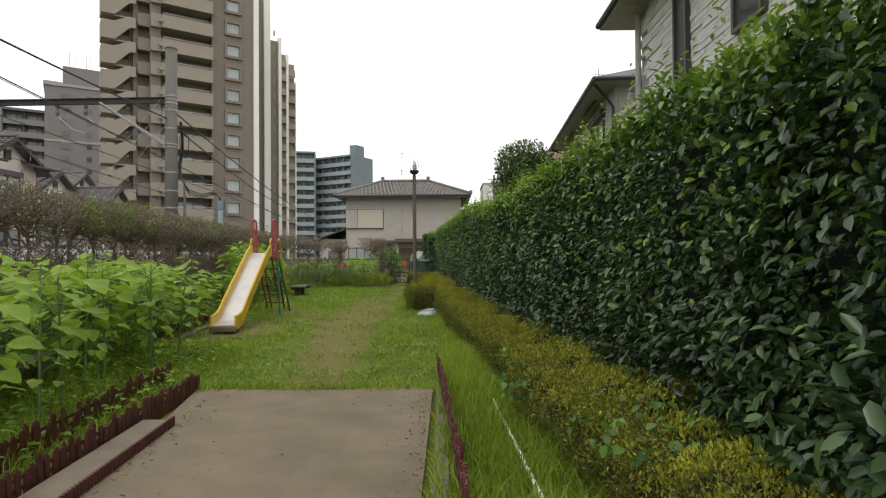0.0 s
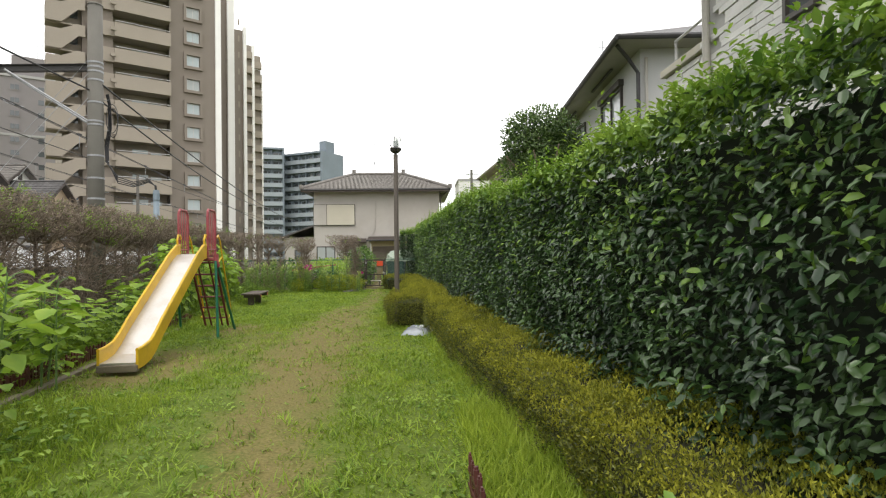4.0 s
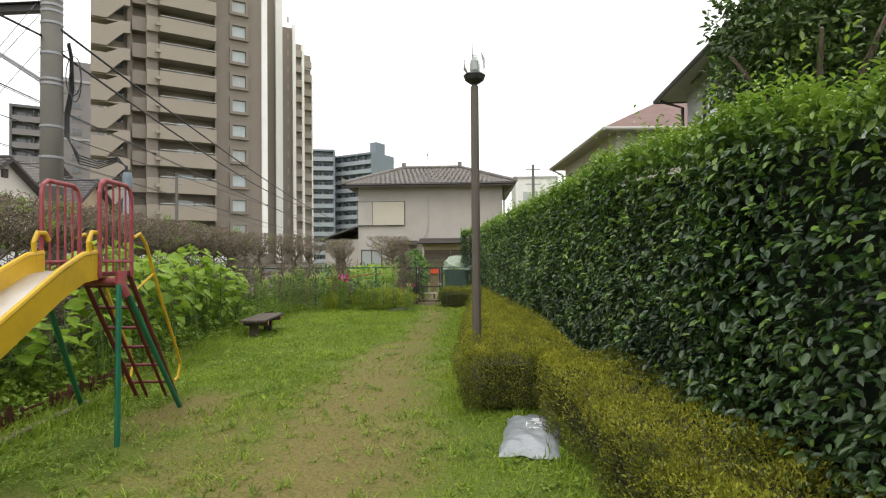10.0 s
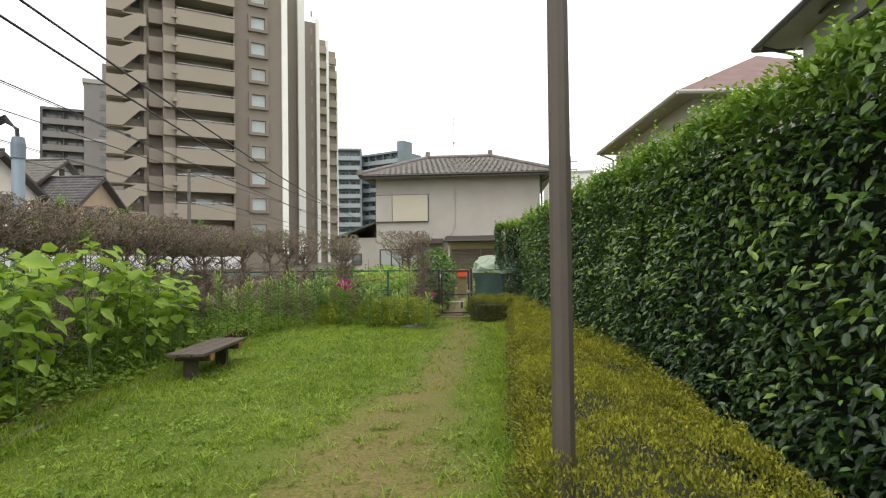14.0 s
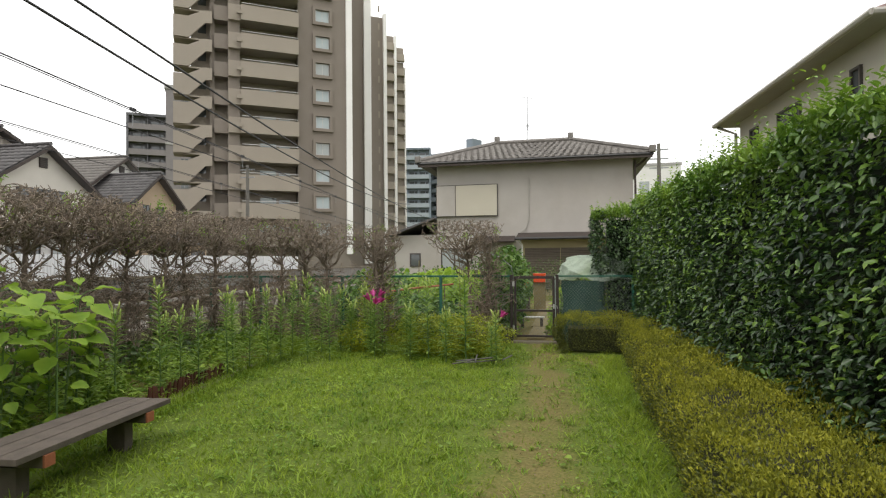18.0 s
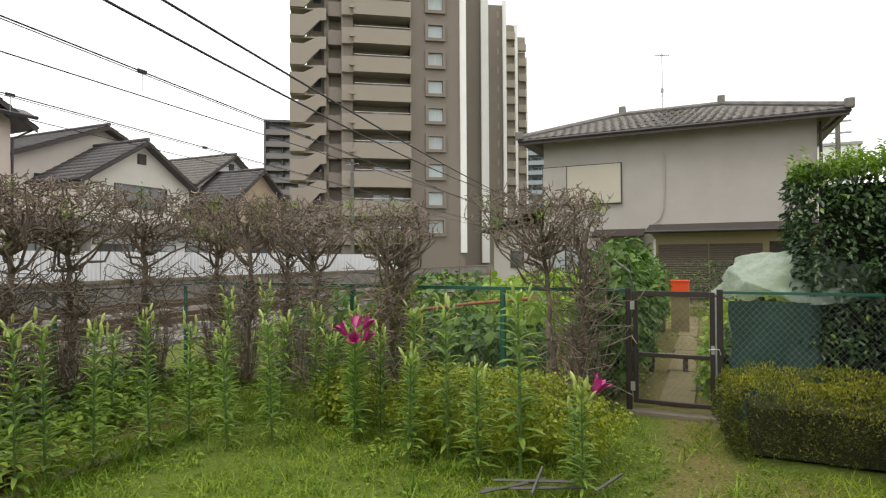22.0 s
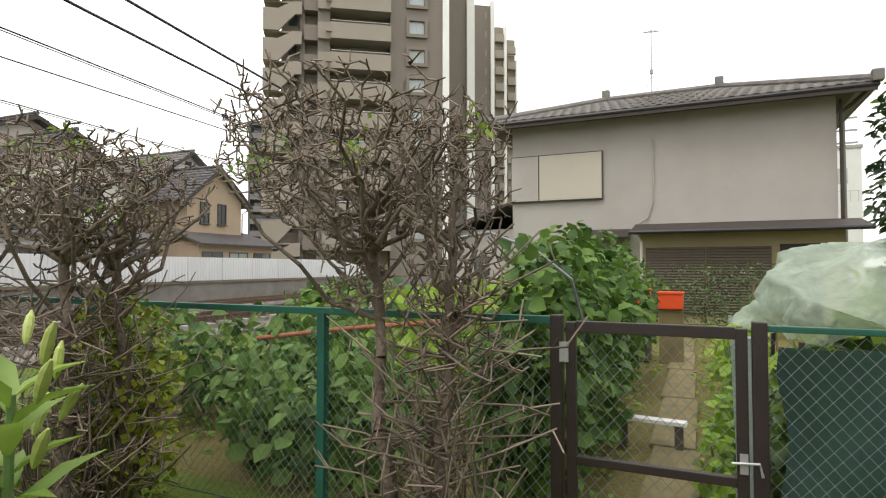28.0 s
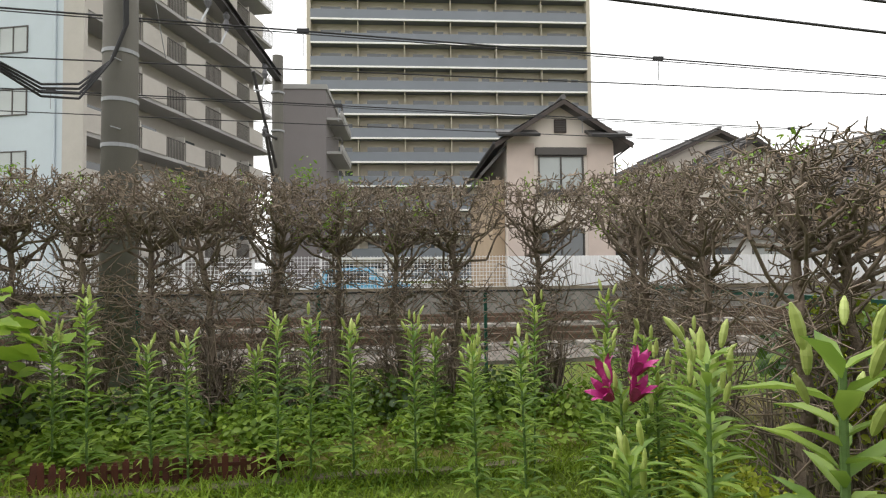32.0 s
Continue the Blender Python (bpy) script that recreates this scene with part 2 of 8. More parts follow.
M_PALEBL = mat("pale_blue_wall", (0.46, 0.52, 0.56), 0.8, 0.05, 0.6, stain=(0.40, 0.45, 0.48), stain_amt=0.3)
M_APT = mat("grey_beige_apartment_wall", (0.43, 0.405, 0.37), 0.8, 0.07, 0.5, stain=(0.29, 0.27, 0.245), stain_amt=0.4, stain_scale=0.5)
M_HOUSEC = mat("cream_house_wall", (0.64, 0.58, 0.52), 0.9, 0.06, 1.2, 90, 0.15)
M_HOUSEP = mat("pink_brick_siding", (0.55, 0.46, 0.41), 0.85, 0.08, 1.5, 90, 0.15)
M_HOUSEW = mat("white_house_wall", (0.66, 0.655, 0.63), 0.9, 0.06, 1.2, 90, 0.12)
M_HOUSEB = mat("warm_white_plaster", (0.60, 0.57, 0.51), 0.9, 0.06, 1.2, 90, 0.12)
M_HOUSET = mat("tan_house_wall", (0.40, 0.31, 0.215), 0.9, 0.08, 1.2, 90, 0.15)
M_SIDING = mat("white_stone_siding", (0.66, 0.655, 0.63), 0.85, 0.12, 3, 60, 0.25, obj=0.10)
M_SIDEGAP = mat("siding_joint", (0.40, 0.395, 0.38), 0.9, 0.1, bump=0)
M_HOUSEG = mat("pale_grey_plaster", (0.50, 0.505, 0.505), 0.9, 0.06, 1.0, 90, 0.12)
M_HOUSEY = mat("pale_cream_plaster", (0.50, 0.475, 0.415), 0.9, 0.06, 1.0, 90, 0.12)
M_GLASS = glass_mat("window_glass", (0.075, 0.085, 0.09))
M_GLASSL = glass_mat("curtained_window_glass", (0.33, 0.36, 0.35), 0.12)
M_GLASSB = glass_mat("pale_blue_window_glass", (0.36, 0.42, 0.43), 0.12)
M_ALU = mat("aluminium_frame", (0.42, 0.42, 0.41), 0.4, 0.1, 4, metal=0.4, bump=0)
M_BRONZE = mat("bronze_frame", (0.055, 0.048, 0.042), 0.45, 0.1, 4, bump=0)
M_WHITEWALL = mat("white_panel_fence", (0.70, 0.71, 0.72), 0.6, 0.05, 1.0, 60, 0.05, obj=0.04)
M_CONC = mat("weathered_concrete", (0.225, 0.210, 0.185), 0.9, 0.2, 1.5, 80, 0.3, stain=(0.12, 0.11, 0.095), stain_amt=0.6, stain_scale=0.8)
M_POLE = mat("concrete_pole", (0.135, 0.128, 0.112), 0.85, 0.12, 2, 90, 0.2)
M_GALV = mat("galvanised_steel", (0.30, 0.31, 0.32), 0.55, 0.12, 5, metal=0.3)
M_BLUEGREY = mat("blue_grey_pipe", (0.17, 0.22, 0.26), 0.5, 0.1, 4)
M_CABLE = mat("black_cable", (0.014, 0.014, 0.016), 0.6, 0.1, 4, bump=0)
M_BALLAST = mat("ballast_stone", (0.20, 0.175, 0.15), 0.95, 0.3, 3, 40, 0.6, island=0.35)
M_RAIL = mat("rusty_rail", (0.15, 0.10, 0.07), 0.6, 0.25, 5, metal=0.4)
M_SLEEPER = mat("concrete_sleeper", (0.26, 0.24, 0.21), 0.9, 0.15, 4, obj=0.1)
M_CARB = mat("light_blue_car_paint", (0.16, 0.42, 0.60), 0.25, 0.05, 2, bump=0, coat=0.5)
M_CARW = mat("white_car_paint", (0.66, 0.67, 0.68), 0.25, 0.05, 2, bump=0, coat=0.5)
M_RUBBER = mat("tyre_rubber", (0.02, 0.02, 0.02), 0.85, 0.1)


def ground_material():
    """Lawn soil: brown worn earth down the middle, green moss and thatch to the sides, darker earth in the beds."""
    m = bpy.data.materials.new("lawn_soil")
    m.use_nodes = True
    n, l = m.node_tree.nodes, m.node_tree.links
    b = n["Principled BSDF"]
    b.inputs["Roughness"].default_value = 0.95
    b.inputs["Specular IOR Level"].default_value = 0.2
    tc = n.new("ShaderNodeTexCoord")
    at = n.new("ShaderNodeAttribute")
    at.attribute_name = "worn"
    no = n.new("ShaderNodeTexNoise")
    no.inputs["Scale"].default_value = 2.6
    no.inputs["Detail"].default_value = 7
    no.inputs["Roughness"].default_value = 0.7
    l.new(tc.outputs["Object"], no.inputs["Vector"])
    nf = n.new("ShaderNodeTexNoise")
    nf.inputs["Scale"].default_value = 42
    nf.inputs["Detail"].default_value = 4
    l.new(tc.outputs["Object"], nf.inputs["Vector"])
    ad = n.new("ShaderNodeMath")
    ad.operation = "MULTIPLY_ADD"
    ad.inputs[1].default_value = 0.9
    l.new(no.outputs[0], ad.inputs[0])
    l.new(at.outputs["Fac"], ad.inputs[2])
    ad2 = n.new("ShaderNodeMath")
    ad2.operation = "MULTIPLY_ADD"
    ad2.inputs[1].default_value = 0.5
    l.new(nf.outputs[0], ad2.inputs[0])
    l.new(ad.outputs[0], ad2.inputs[2])
    mr = n.new("ShaderNodeMapRange")
    mr.inputs[1].default_value, mr.inputs[2].default_value = 0.95, 1.35
    l.new(ad2.outputs[0], mr.inputs[0])
    mix = n.new("ShaderNodeMix")
    mix.data_type = "RGBA"
    mix.inputs[6].default_value = (0.105, 0.145, 0.022, 1)
    mix.inputs[7].default_value = (0.168, 0.142, 0.050, 1)
    l.new(mr.outputs[0], mix.inputs[0])
    dk = n.new("ShaderNodeMix")
    dk.data_type = "RGBA"
    dk.blend_type = "MULTIPLY"
    dk.inputs[0].default_value = 1.0
    m4 = n.new("ShaderNodeMapRange")
    m4.inputs[1].default_value, m4.inputs[2].default_value = 0.3, 0.7
    m4.inputs[3].default_value, m4.inputs[4].default_value = 0.72, 1.25
    l.new(nf.outputs[0], m4.inputs[0])
    l.new(mix.outputs[2], dk.inputs[6])
    l.new(m4.outputs[0], dk.inputs[7])
    l.new(dk.outputs[2], b.inputs["Base Color"])
    bp = n.new("ShaderNodeBump")
    bp.inputs["Strength"].default_value = 0.6
    bp.inputs["Distance"].default_value = 0.03
    l.new(nf.outputs[0], bp.inputs["Height"])
    l.new(bp.outputs[0], b.inputs["Normal"])
    return m


M_GROUND = ground_material()


# ---- building blocks ----
rng = np.random.default_rng(7)


def thing(name, x, y, z, label, category, group="", kind="", rz=0.0):
    """An Empty at a thing's base, that will carry its parts."""
    e = new(name)
    e.empty_display_size = 0.1
    e.matrix_world = pose(x, y, z, 0, 0, rz)
    return tagged(e, label, category, group, kind)


def part(name, bm, material, parent=None, label="", smooth=False):
    """Links a bmesh (or a ready mesh) as one object under its thing."""
    if isinstance(bm, bmesh.types.BMesh):
        me = bpy.data.meshes.new(name)
        bm.normal_update()
        bm.to_mesh(me)
        bm.free()
    else:
        me = bm
    if not me.materials:
        me.materials.append(material)
    if smooth:
        me.polygons.foreach_set("use_smooth", [True] * len(me.polygons))
    ob = new(name, me)
    if parent is not None:
        ob.parent = parent
    if label:
        ob["label"] = label
    return ob


def again(name, mesh, parent, m):
    """One more piece on a shared mesh, at pose m in its parent."""
    ob = new(name, mesh)
    ob.parent = parent
    ob.matrix_basis = m
    return ob


def shared(name, bm, material):
    me = bpy.data.meshes.new(name)
    bm.normal_update()
    bm.to_mesh(me)
    bm.free()
    me.materials.append(material)
    return me


def structure(ob, label, category=""):
    return tagged(ob, label, category, "", "structure")


def box(bm, x0, y0, z0, x1, y1, z1, bevel=0.0, m=None):
    vs = [bm.verts.new((x, y, z)) for z in (z0, z1) for x, y in ((x0, y0), (x1, y0), (x1, y1), (x0, y1))]
    fs = [bm.faces.new([vs[i] for i in f]) for f in ((3, 2, 1, 0), (4, 5, 6, 7), (0, 1, 5, 4), (1, 2, 6, 5), (2, 3, 7, 6), (3, 0, 4, 7))]
    if m is not None:
        bmesh.ops.transform(bm, matrix=m, verts=vs)
    if bevel:
        es = list({e for f in fs for e in f.edges})
        bmesh.ops.bevel(bm, geom=es, offset=bevel, segments=2, affect="EDGES", profile=0.7)
    return bm


def boxed(*a, **k):
    return box(bmesh.new(), *a, **k)


def tube(bm, pts, radii, n=8, caps=True):
    """A tube through points, with a radius at each."""
    pts = [Vector(p) for p in pts]
    if not isinstance(radii, (list, tuple)):
        radii = [radii] * len(pts)
    rings = []
    side = None
    for i, p in enumerate(pts):
        d = (pts[min(i + 1, len(pts) - 1)] - pts[max(i - 1, 0)]).normalized()
        if side is None:
            side = d.orthogonal().normalized()
        else:
            side = (side - d * side.dot(d)).normalized()
        up = d.cross(side)
        rings.append([bm.verts.new(p + (side * math.cos(2 * math.pi * k / n) + up * math.sin(2 * math.pi * k / n)) * radii[i]) for k in range(n)])
    for a, b in zip(rings, rings[1:]):
        for k in range(n):
            bm.faces.new((a[k], a[(k + 1) % n], b[(k + 1) % n], b[k]))
    if caps:
        bm.faces.new(rings[0][::-1])
        bm.faces.new(rings[-1])
    return bm


def tubed(*a, **k):
    return tube(bmesh.new(), *a, **k)


def prism(bm, outline, z0, z1):
    """An upright prism over an outline of (x, y)."""
    lo = [bm.verts.new((x, y, z0)) for x, y in outline]
    hi = [bm.verts.new((x, y, z1)) for x, y in outline]
    k = len(lo)
    bm.faces.new(lo[::-1])
    bm.faces.new(hi)
    for i in range(k):
        bm.faces.new((lo[i], lo[(i + 1) % k], hi[(i + 1) % k], hi[i]))
    return bm


def poly(bm, pts, thick=0.0):
    """A flat polygon, given some thickness against its normal."""
    pts = [Vector(p) for p in pts]
    a = [bm.verts.new(p) for p in pts]
    f = bm.faces.new(a)
    if thick:
        nrm = (pts[1] - pts[0]).cross(pts[-1] - pts[0]).normalized()
        b = [bm.verts.new(p - nrm * thick) for p in pts]
        bm.faces.new(b[::-1])
        k = len(a)
        for i in range(k):
            bm.faces.new((a[(i + 1) % k], a[i], b[i], b[(i + 1) % k]))
    return bm


def tri_mesh(name, verts, tris):
    me = bpy.data.meshes.new(name)
    me.vertices.add(len(verts))
    me.vertices.foreach_set("co", np.ascontiguousarray(verts, dtype=np.float32).ravel())
    k = tris.shape[1]
    me.loops.add(tris.size)
    me.loops.foreach_set("vertex_index", np.ascontiguousarray(tris, dtype=np.int32).ravel())
    me.polygons.add(len(tris))
    me.polygons.foreach_set("loop_start", np.arange(0, tris.size, k, dtype=np.int32))
    me.update(calc_edges=True)
    return me


def unit(v):
    return v / np.maximum(np.linalg.norm(v, axis=1, keepdims=True), 1e-9)


def leaves(name, at, way, face, length, width, fold=0.25, droop=0.15):
    """Many folded oval leaves: foot, direction, facing, length and width of each."""
    n = len(at)
    d = unit(way)
    s = unit(np.cross(d, face))
    f = np.cross(s, d)
    L = np.broadcast_to(np.asarray(length, float), n)[:, None]
    W = np.broadcast_to(np.asarray(width, float), n)[:, None]
    a, b = at + d * L * 0.26, at + d * L * 0.66 - f * L * droop * 0.35
    tip = at + d * L - f * L * droop
    up = f * W * fold
    size = float(np.mean(L))
    if size < 0.034:
        m = at + d * L * 0.45
        v = np.stack([at, m + s * W * 0.5 + up, tip, m - s * W * 0.5 + up], 1).reshape(-1, 3)
        t = np.array([[0, 1, 2], [0, 2, 3]])
        return tri_mesh(name, v, (t[None] + 4 * np.arange(n)[:, None, None]).reshape(-1, 3))
    if size < 0.09:
        v = np.stack([at, a + s * W * 0.42 + up, b + s * W * 0.44 + up, tip, b - s * W * 0.44 + up, a - s * W * 0.42 + up], 1).reshape(-1, 3)
        t = np.array([[0, 1, 2, 3], [3, 4, 5, 0]])
        return tri_mesh(name, v, (t[None] + 6 * np.arange(n)[:, None, None]).reshape(-1, 4))
    v = np.stack([at, a + s * W * 0.42 + up, b + s * W * 0.44 + up, tip, b - s * W * 0.44 + up, a - s * W * 0.42 + up, at + d * L * 0.5 - f * L * droop * 0.2], 1).reshape(-1, 3)
    t = np.array([[0, 1, 6], [1, 2, 6], [2, 3, 6], [3, 4, 6], [4, 5, 6], [5, 0, 6]])
    return tri_mesh(name, v, (t[None] + 7 * np.arange(n)[:, None, None]).reshape(-1, 3))


def blades(name, at, way, face, length, width, bend=0.3):
    """Grass blades or narrow leaves: three triangles each, bent over."""
    n = len(at)
    d = unit(way)
    s = unit(np.cross(d, face))
    f = np.cross(s, d)
    L = np.broadcast_to(np.asarray(length, float), n)[:, None]
    W = np.broadcast_to(np.asarray(width, float), n)[:, None]
    v = np.stack([at - s * W * 0.5, at + s * W * 0.5, at + d * L * 0.55 - s * W * 0.4 + f * L * bend * 0.25,
                  at + d * L * 0.55 + s * W * 0.4 + f * L * bend * 0.25, at + d * L + f * L * bend], 1).reshape(-1, 3)
    t = np.array([[0, 1, 3], [0, 3, 2], [2, 3, 4]])
    return tri_mesh(name, v, (t[None] + 5 * np.arange(n)[:, None, None]).reshape(-1, 3))


def wobble(p, scale, seed=0.0):
    """Smooth noise per point, about -1 to 1."""
    q = p * scale + seed
    return (np.sin(q[:, 0] * 1.7 + 1.3 * np.sin(q[:, 1] * 1.1 + seed)) + np.sin(q[:, 1] * 1.9 + 1.7 * np.sin(q[:, 2] * 1.3)) + np.sin(q[:, 2] * 2.1 + q[:, 0] * 0.7 + seed)) / 3


# ---- ground, slab and edgings ----
def tall_face(y):
    return 3.45 - 0.078 * y


def bed_edge(y):
    """The kerb line between lawn and flower bed, along the railway side."""
    return -1.40 - 0.118 * y


def path_mid(y):
    return np.interp(y, [3.6, 7.0, 9.5, 15.0, 17.0, 20.0, 22.5, 24.0], [0.80, 0.40, 0.13, -0.02, 0.22, 0.27, 0.20, 0.03])


def worn_at(x, y):
    """How far the lawn is worn down to earth, 0 to 1."""
    off = x - path_mid(y) - 0.06 * np.sin(1.9 * y) - 0.05 * np.sin(4.1 * y + 1)
    w = np.exp(-np.abs(off / np.interp(y, [4, 6.5, 9, 14, 17, 22], [0.42, 0.60, 1.0, 0.95, 0.50, 0.36])) ** 2.4) * np.interp(y, [4, 6, 8, 13, 16, 24], [0.62, 0.68, 0.74, 0.68, 0.60, 0.66])
    w = np.maximum(w, 0.62 * np.exp(-(((x - 0.75) / 0.45) ** 2 + ((y - 4.35) / 0.4) ** 2)))
    w = np.maximum(w, 0.50 * np.exp(-(((x + 0.9) / 0.9) ** 2 + ((y - 10.4) / 3.2) ** 2)))
    w = np.maximum(w, 0.9 * np.exp(-(((x + 1.65) / 0.75) ** 2 + ((y - 8.3) / 1.5) ** 2)))
    w = np.maximum(w, 0.9 * np.exp(-(((x + 1.7) / 0.5) ** 2 + ((y - 11.9) / 0.9) ** 2)))
    w = np.maximum(w, 0.7 * np.exp(-(((x - 0.85) / 0.4) ** 2 + ((y - 22.9) / 0.5) ** 2)))
    w = np.maximum(w, 0.8 * (y > 25.0) * (y < 37) * (np.abs(x) < 6))
    return w


def make_ground():
    xs = np.concatenate([-np.geomspace(2500, 9, 22), np.arange(-8, 5.01, 0.2), np.geomspace(6, 2500, 22)])
    ys = np.concatenate([-np.geomspace(2500, 5, 20), np.arange(-4, 26.01, 0.2), np.geomspace(27, 2500, 26)])
    X, Y = np.meshgrid(xs, ys)
    P = np.stack([X.ravel(), Y.ravel(), np.zeros(X.size)], 1)
    near = ((P[:, 0] > -6) & (P[:, 0] < 4) & (P[:, 1] > 3.7) & (P[:, 1] < 24.5)).astype(float)
    P[:, 2] = near * (0.012 * wobble(P, 1.1) + 0.008 * wobble(P, 3.7, 2.0)) - 0.01
    bed = (P[:, 0] < bed_edge(P[:, 1]) - 0.1) & (P[:, 0] > -6.6) & (P[:, 1] > 3) & (P[:, 1] < 24)
    P[:, 2] += bed * 0.05
    slab = (P[:, 1] < 3.7) & (P[:, 0] > -0.5) & (P[:, 0] < 2.3)
    P[:, 2] -= slab * 0.03
    w = worn_at(P[:, 0], P[:, 1])
    w = np.where(bed, 0.55, w)
    w = np.where((np.abs(P[:, 0]) > 7) | (P[:, 1] < -3) | (P[:, 1] > 37), 0.3, w)
    nx, ny = len(xs), len(ys)
    i = (np.arange(ny - 1)[:, None] * nx + np.arange(nx - 1)[None]).ravel()
    me = tri_mesh("ground", P, np.stack([i, i + 1, i + nx + 1, i + nx], 1))
    a = me.attributes.new("worn", "FLOAT", "POINT")
    a.data.foreach_set("value", w.astype(np.float32))
    structure(part("ground", me, M_GROUND, smooth=True), "worn green lawn and bare brown earth of a small park", "ground")


make_ground()


def make_slab():
    bm = bmesh.new()
    prism(bm, [(-0.02, -6), (2.0, -6), (1.98, 3.58), (1.55, 3.63), (1.2, 3.52), (0.6, 3.49), (0.1, 3.55), (-0.36, 3.55), (-0.1, 2.2)], -0.08, 0.012)
    structure(part("pavement", bm, M_SLAB), "worn brown concrete entrance slab with a ragged grassy edge", "pavement")


make_slab()


def kerb_line(name, pts, label, w=0.09, h=0.035, unit_len=0.6):
    """A row of concrete kerb stones along a line."""
    th = thing(name, pts[0][0], pts[0][1], 0, label, "kerb")
    me = None
    o = Vector((pts[0][0], pts[0][1], 0))
    for (x0, y0), (x1, y1) in zip(pts, pts[1:]):
        d = Vector((x1 - x0, y1 - y0, 0))
        k = max(1, round(d.length / unit_len))
        for i in range(k):
            if me is None:
                bm = boxed(0.004, -w / 2, -0.08, unit_len - 0.004, w / 2, h, bevel=0.008)
                me = bpy.data.meshes.new("kerb_stone")
                bm.to_mesh(me)
                bm.free()
                me.materials.append(M_KERB)
            p = Vector((x0, y0, 0)) + d * (i / k) - o
            again("kerb_stone", me, th, Matrix.Translation(p + Vector((0, 0, random.uniform(-0.012, 0.008)))) @ Matrix.Rotation(math.atan2(d.y, d.x) + random.uniform(-0.01, 0.01), 4, "Z") @ Matrix.Diagonal((d.length / k / unit_len, 1, 1, 1)))


kerb_line("kerb", [(bed_edge(6.2), 6.2), (bed_edge(24.0), 24.0)], "low weathered concrete kerb between lawn and flower bed")


def edging(name, x0, y0, x1, y1, h, label, gaps=(), lean=3.0, step=0.062):
    """A run of short maroon plastic palings, pushed into the earth."""
    th = thing(name, x0, y0, 0, label, "garden edging", "maroon garden edgings")
    d = Vector((x1 - x0, y1 - y0, 0))
    k = int(d.length / step)
    bm = bmesh.new()
    prism(bm, [(-0.021, -0.008), (0.021, -0.008), (0.015, 0.010), (-0.015, 0.010)], -0.05, h - 0.015)
    box(bm, -0.011, -0.005, h - 0.015, 0.011, 0.006, h)
    me = bpy.data.meshes.new("paling")
    bm.to_mesh(me)
    bm.free()
    me.materials.append(M_EDGING)
    a = math.atan2(d.y, d.x)
    for i in range(k):
        s = (i + 0.5) * step
        if any(g0 < s < g1 for g0, g1 in gaps):
            continue
        again("paling", me, th, Matrix.Translation(d.normalized() * s + Vector((0, 0, random.uniform(-0.045, 0.014)))) @ Matrix.Rotation(a, 4, "Z")
              @ Euler((radians(random.gauss(0, lean)), radians(random.gauss(0, 2)), 0)).to_matrix().to_4x4())
    n = d.normalized()
    for z in (0.07, h * 0.62):
        bm = bmesh.new()
        box(bm, 0, 0.008, z - 0.012, d.length, 0.016, z + 0.012)
        bmesh.ops.rotate(bm, verts=bm.verts, matrix=Matrix.Rotation(a, 3, "Z"))
        part("rail", bm, M_EDGING, th)


edging("garden_edging", 0.0, -1.6, -0.37, 3.62, 0.205, "maroon plastic picket edging along the slab, leaning and dusty")
edging("garden_edging", -0.44, -1.0, -0.86, 4.05, 0.215, "second row of maroon picket edging among the stems", lean=5)
edging("garden_edging", 2.38, -2.0, 2.02, 4.22, 0.25, "maroon plastic picket edging beside the low hedge")
edging("garden_edging", -2.36, 6.6, -2.66, 9.3, 0.22, "short maroon picket edging behind the slide")
edging("garden_edging", -2.80, 10.4, -3.10, 13.2, 0.22, "short maroon picket edging in the flower bed", gaps=((0.9, 1.3),), lean=7)
edging("garden_edging", -3.74, 19.25, -3.94, 20.9, 0.21, "short maroon picket edging beside the lilies", lean=5)


def make_strips():
    th = thing("metal_strip", 2.52, 3.3, 0.03, "thin pale metal edging strip lying in the grass", "strip")
    part("strip", tubed([(0, 0, 0), (0.06, -1.4, 0.01), (0.16, -3.4, 0.0)], 0.012, 6), M_WHITEP, th)
    th = thing("kerb", -0.03, -3, 0, "narrow concrete drain edge with dark corrugated plastic beside the slab", "kerb")
    bm = bmesh.new()
    prism(bm, [(0.17, 0), (0.47, 0), (0.0, 5.35), (-0.22, 5.35)], -0.05, 0.055)
    part("kerb_stone", bm, M_KERB, th)
    me = shared("corrugation", tubed([(0, 0, -0.02), (0, 0, 0.085)], 0.014, 6), M_EDGING)
    for i in range(150):
        f = (i + 0.5) / 150
        again("corrugation", me, th, Matrix.Translation((0.49 - 0.47 * f, 5.35 * f, 0)))
    th = thing("kerb", 2.08, -3, 0, "narrow concrete edge beside the entrance slab", "kerb")
    bm = bmesh.new()
    prism(bm, [(0, 0), (0.12, 0), (0.02, 6.6), (-0.06, 6.6)], -0.05, 0.035)
    part("kerb_stone", bm, M_KERB, th)
    th = thing("plank", -1.85, 2.75, 0.26, "weathered grey plank lying among the sunflowers", "plank", rz=-74)
    part("board", boxed(-1.3, -0.12, 0, 1.3, 0.12, 0.045, bevel=0.006), M_WOOD, th)
    for x in (-1.0, 1.0):
        part("block", boxed(x - 0.08, -0.1, -0.24, x + 0.08, 0.1, 0, bevel=0.01), M_KERB, th)


make_strips()


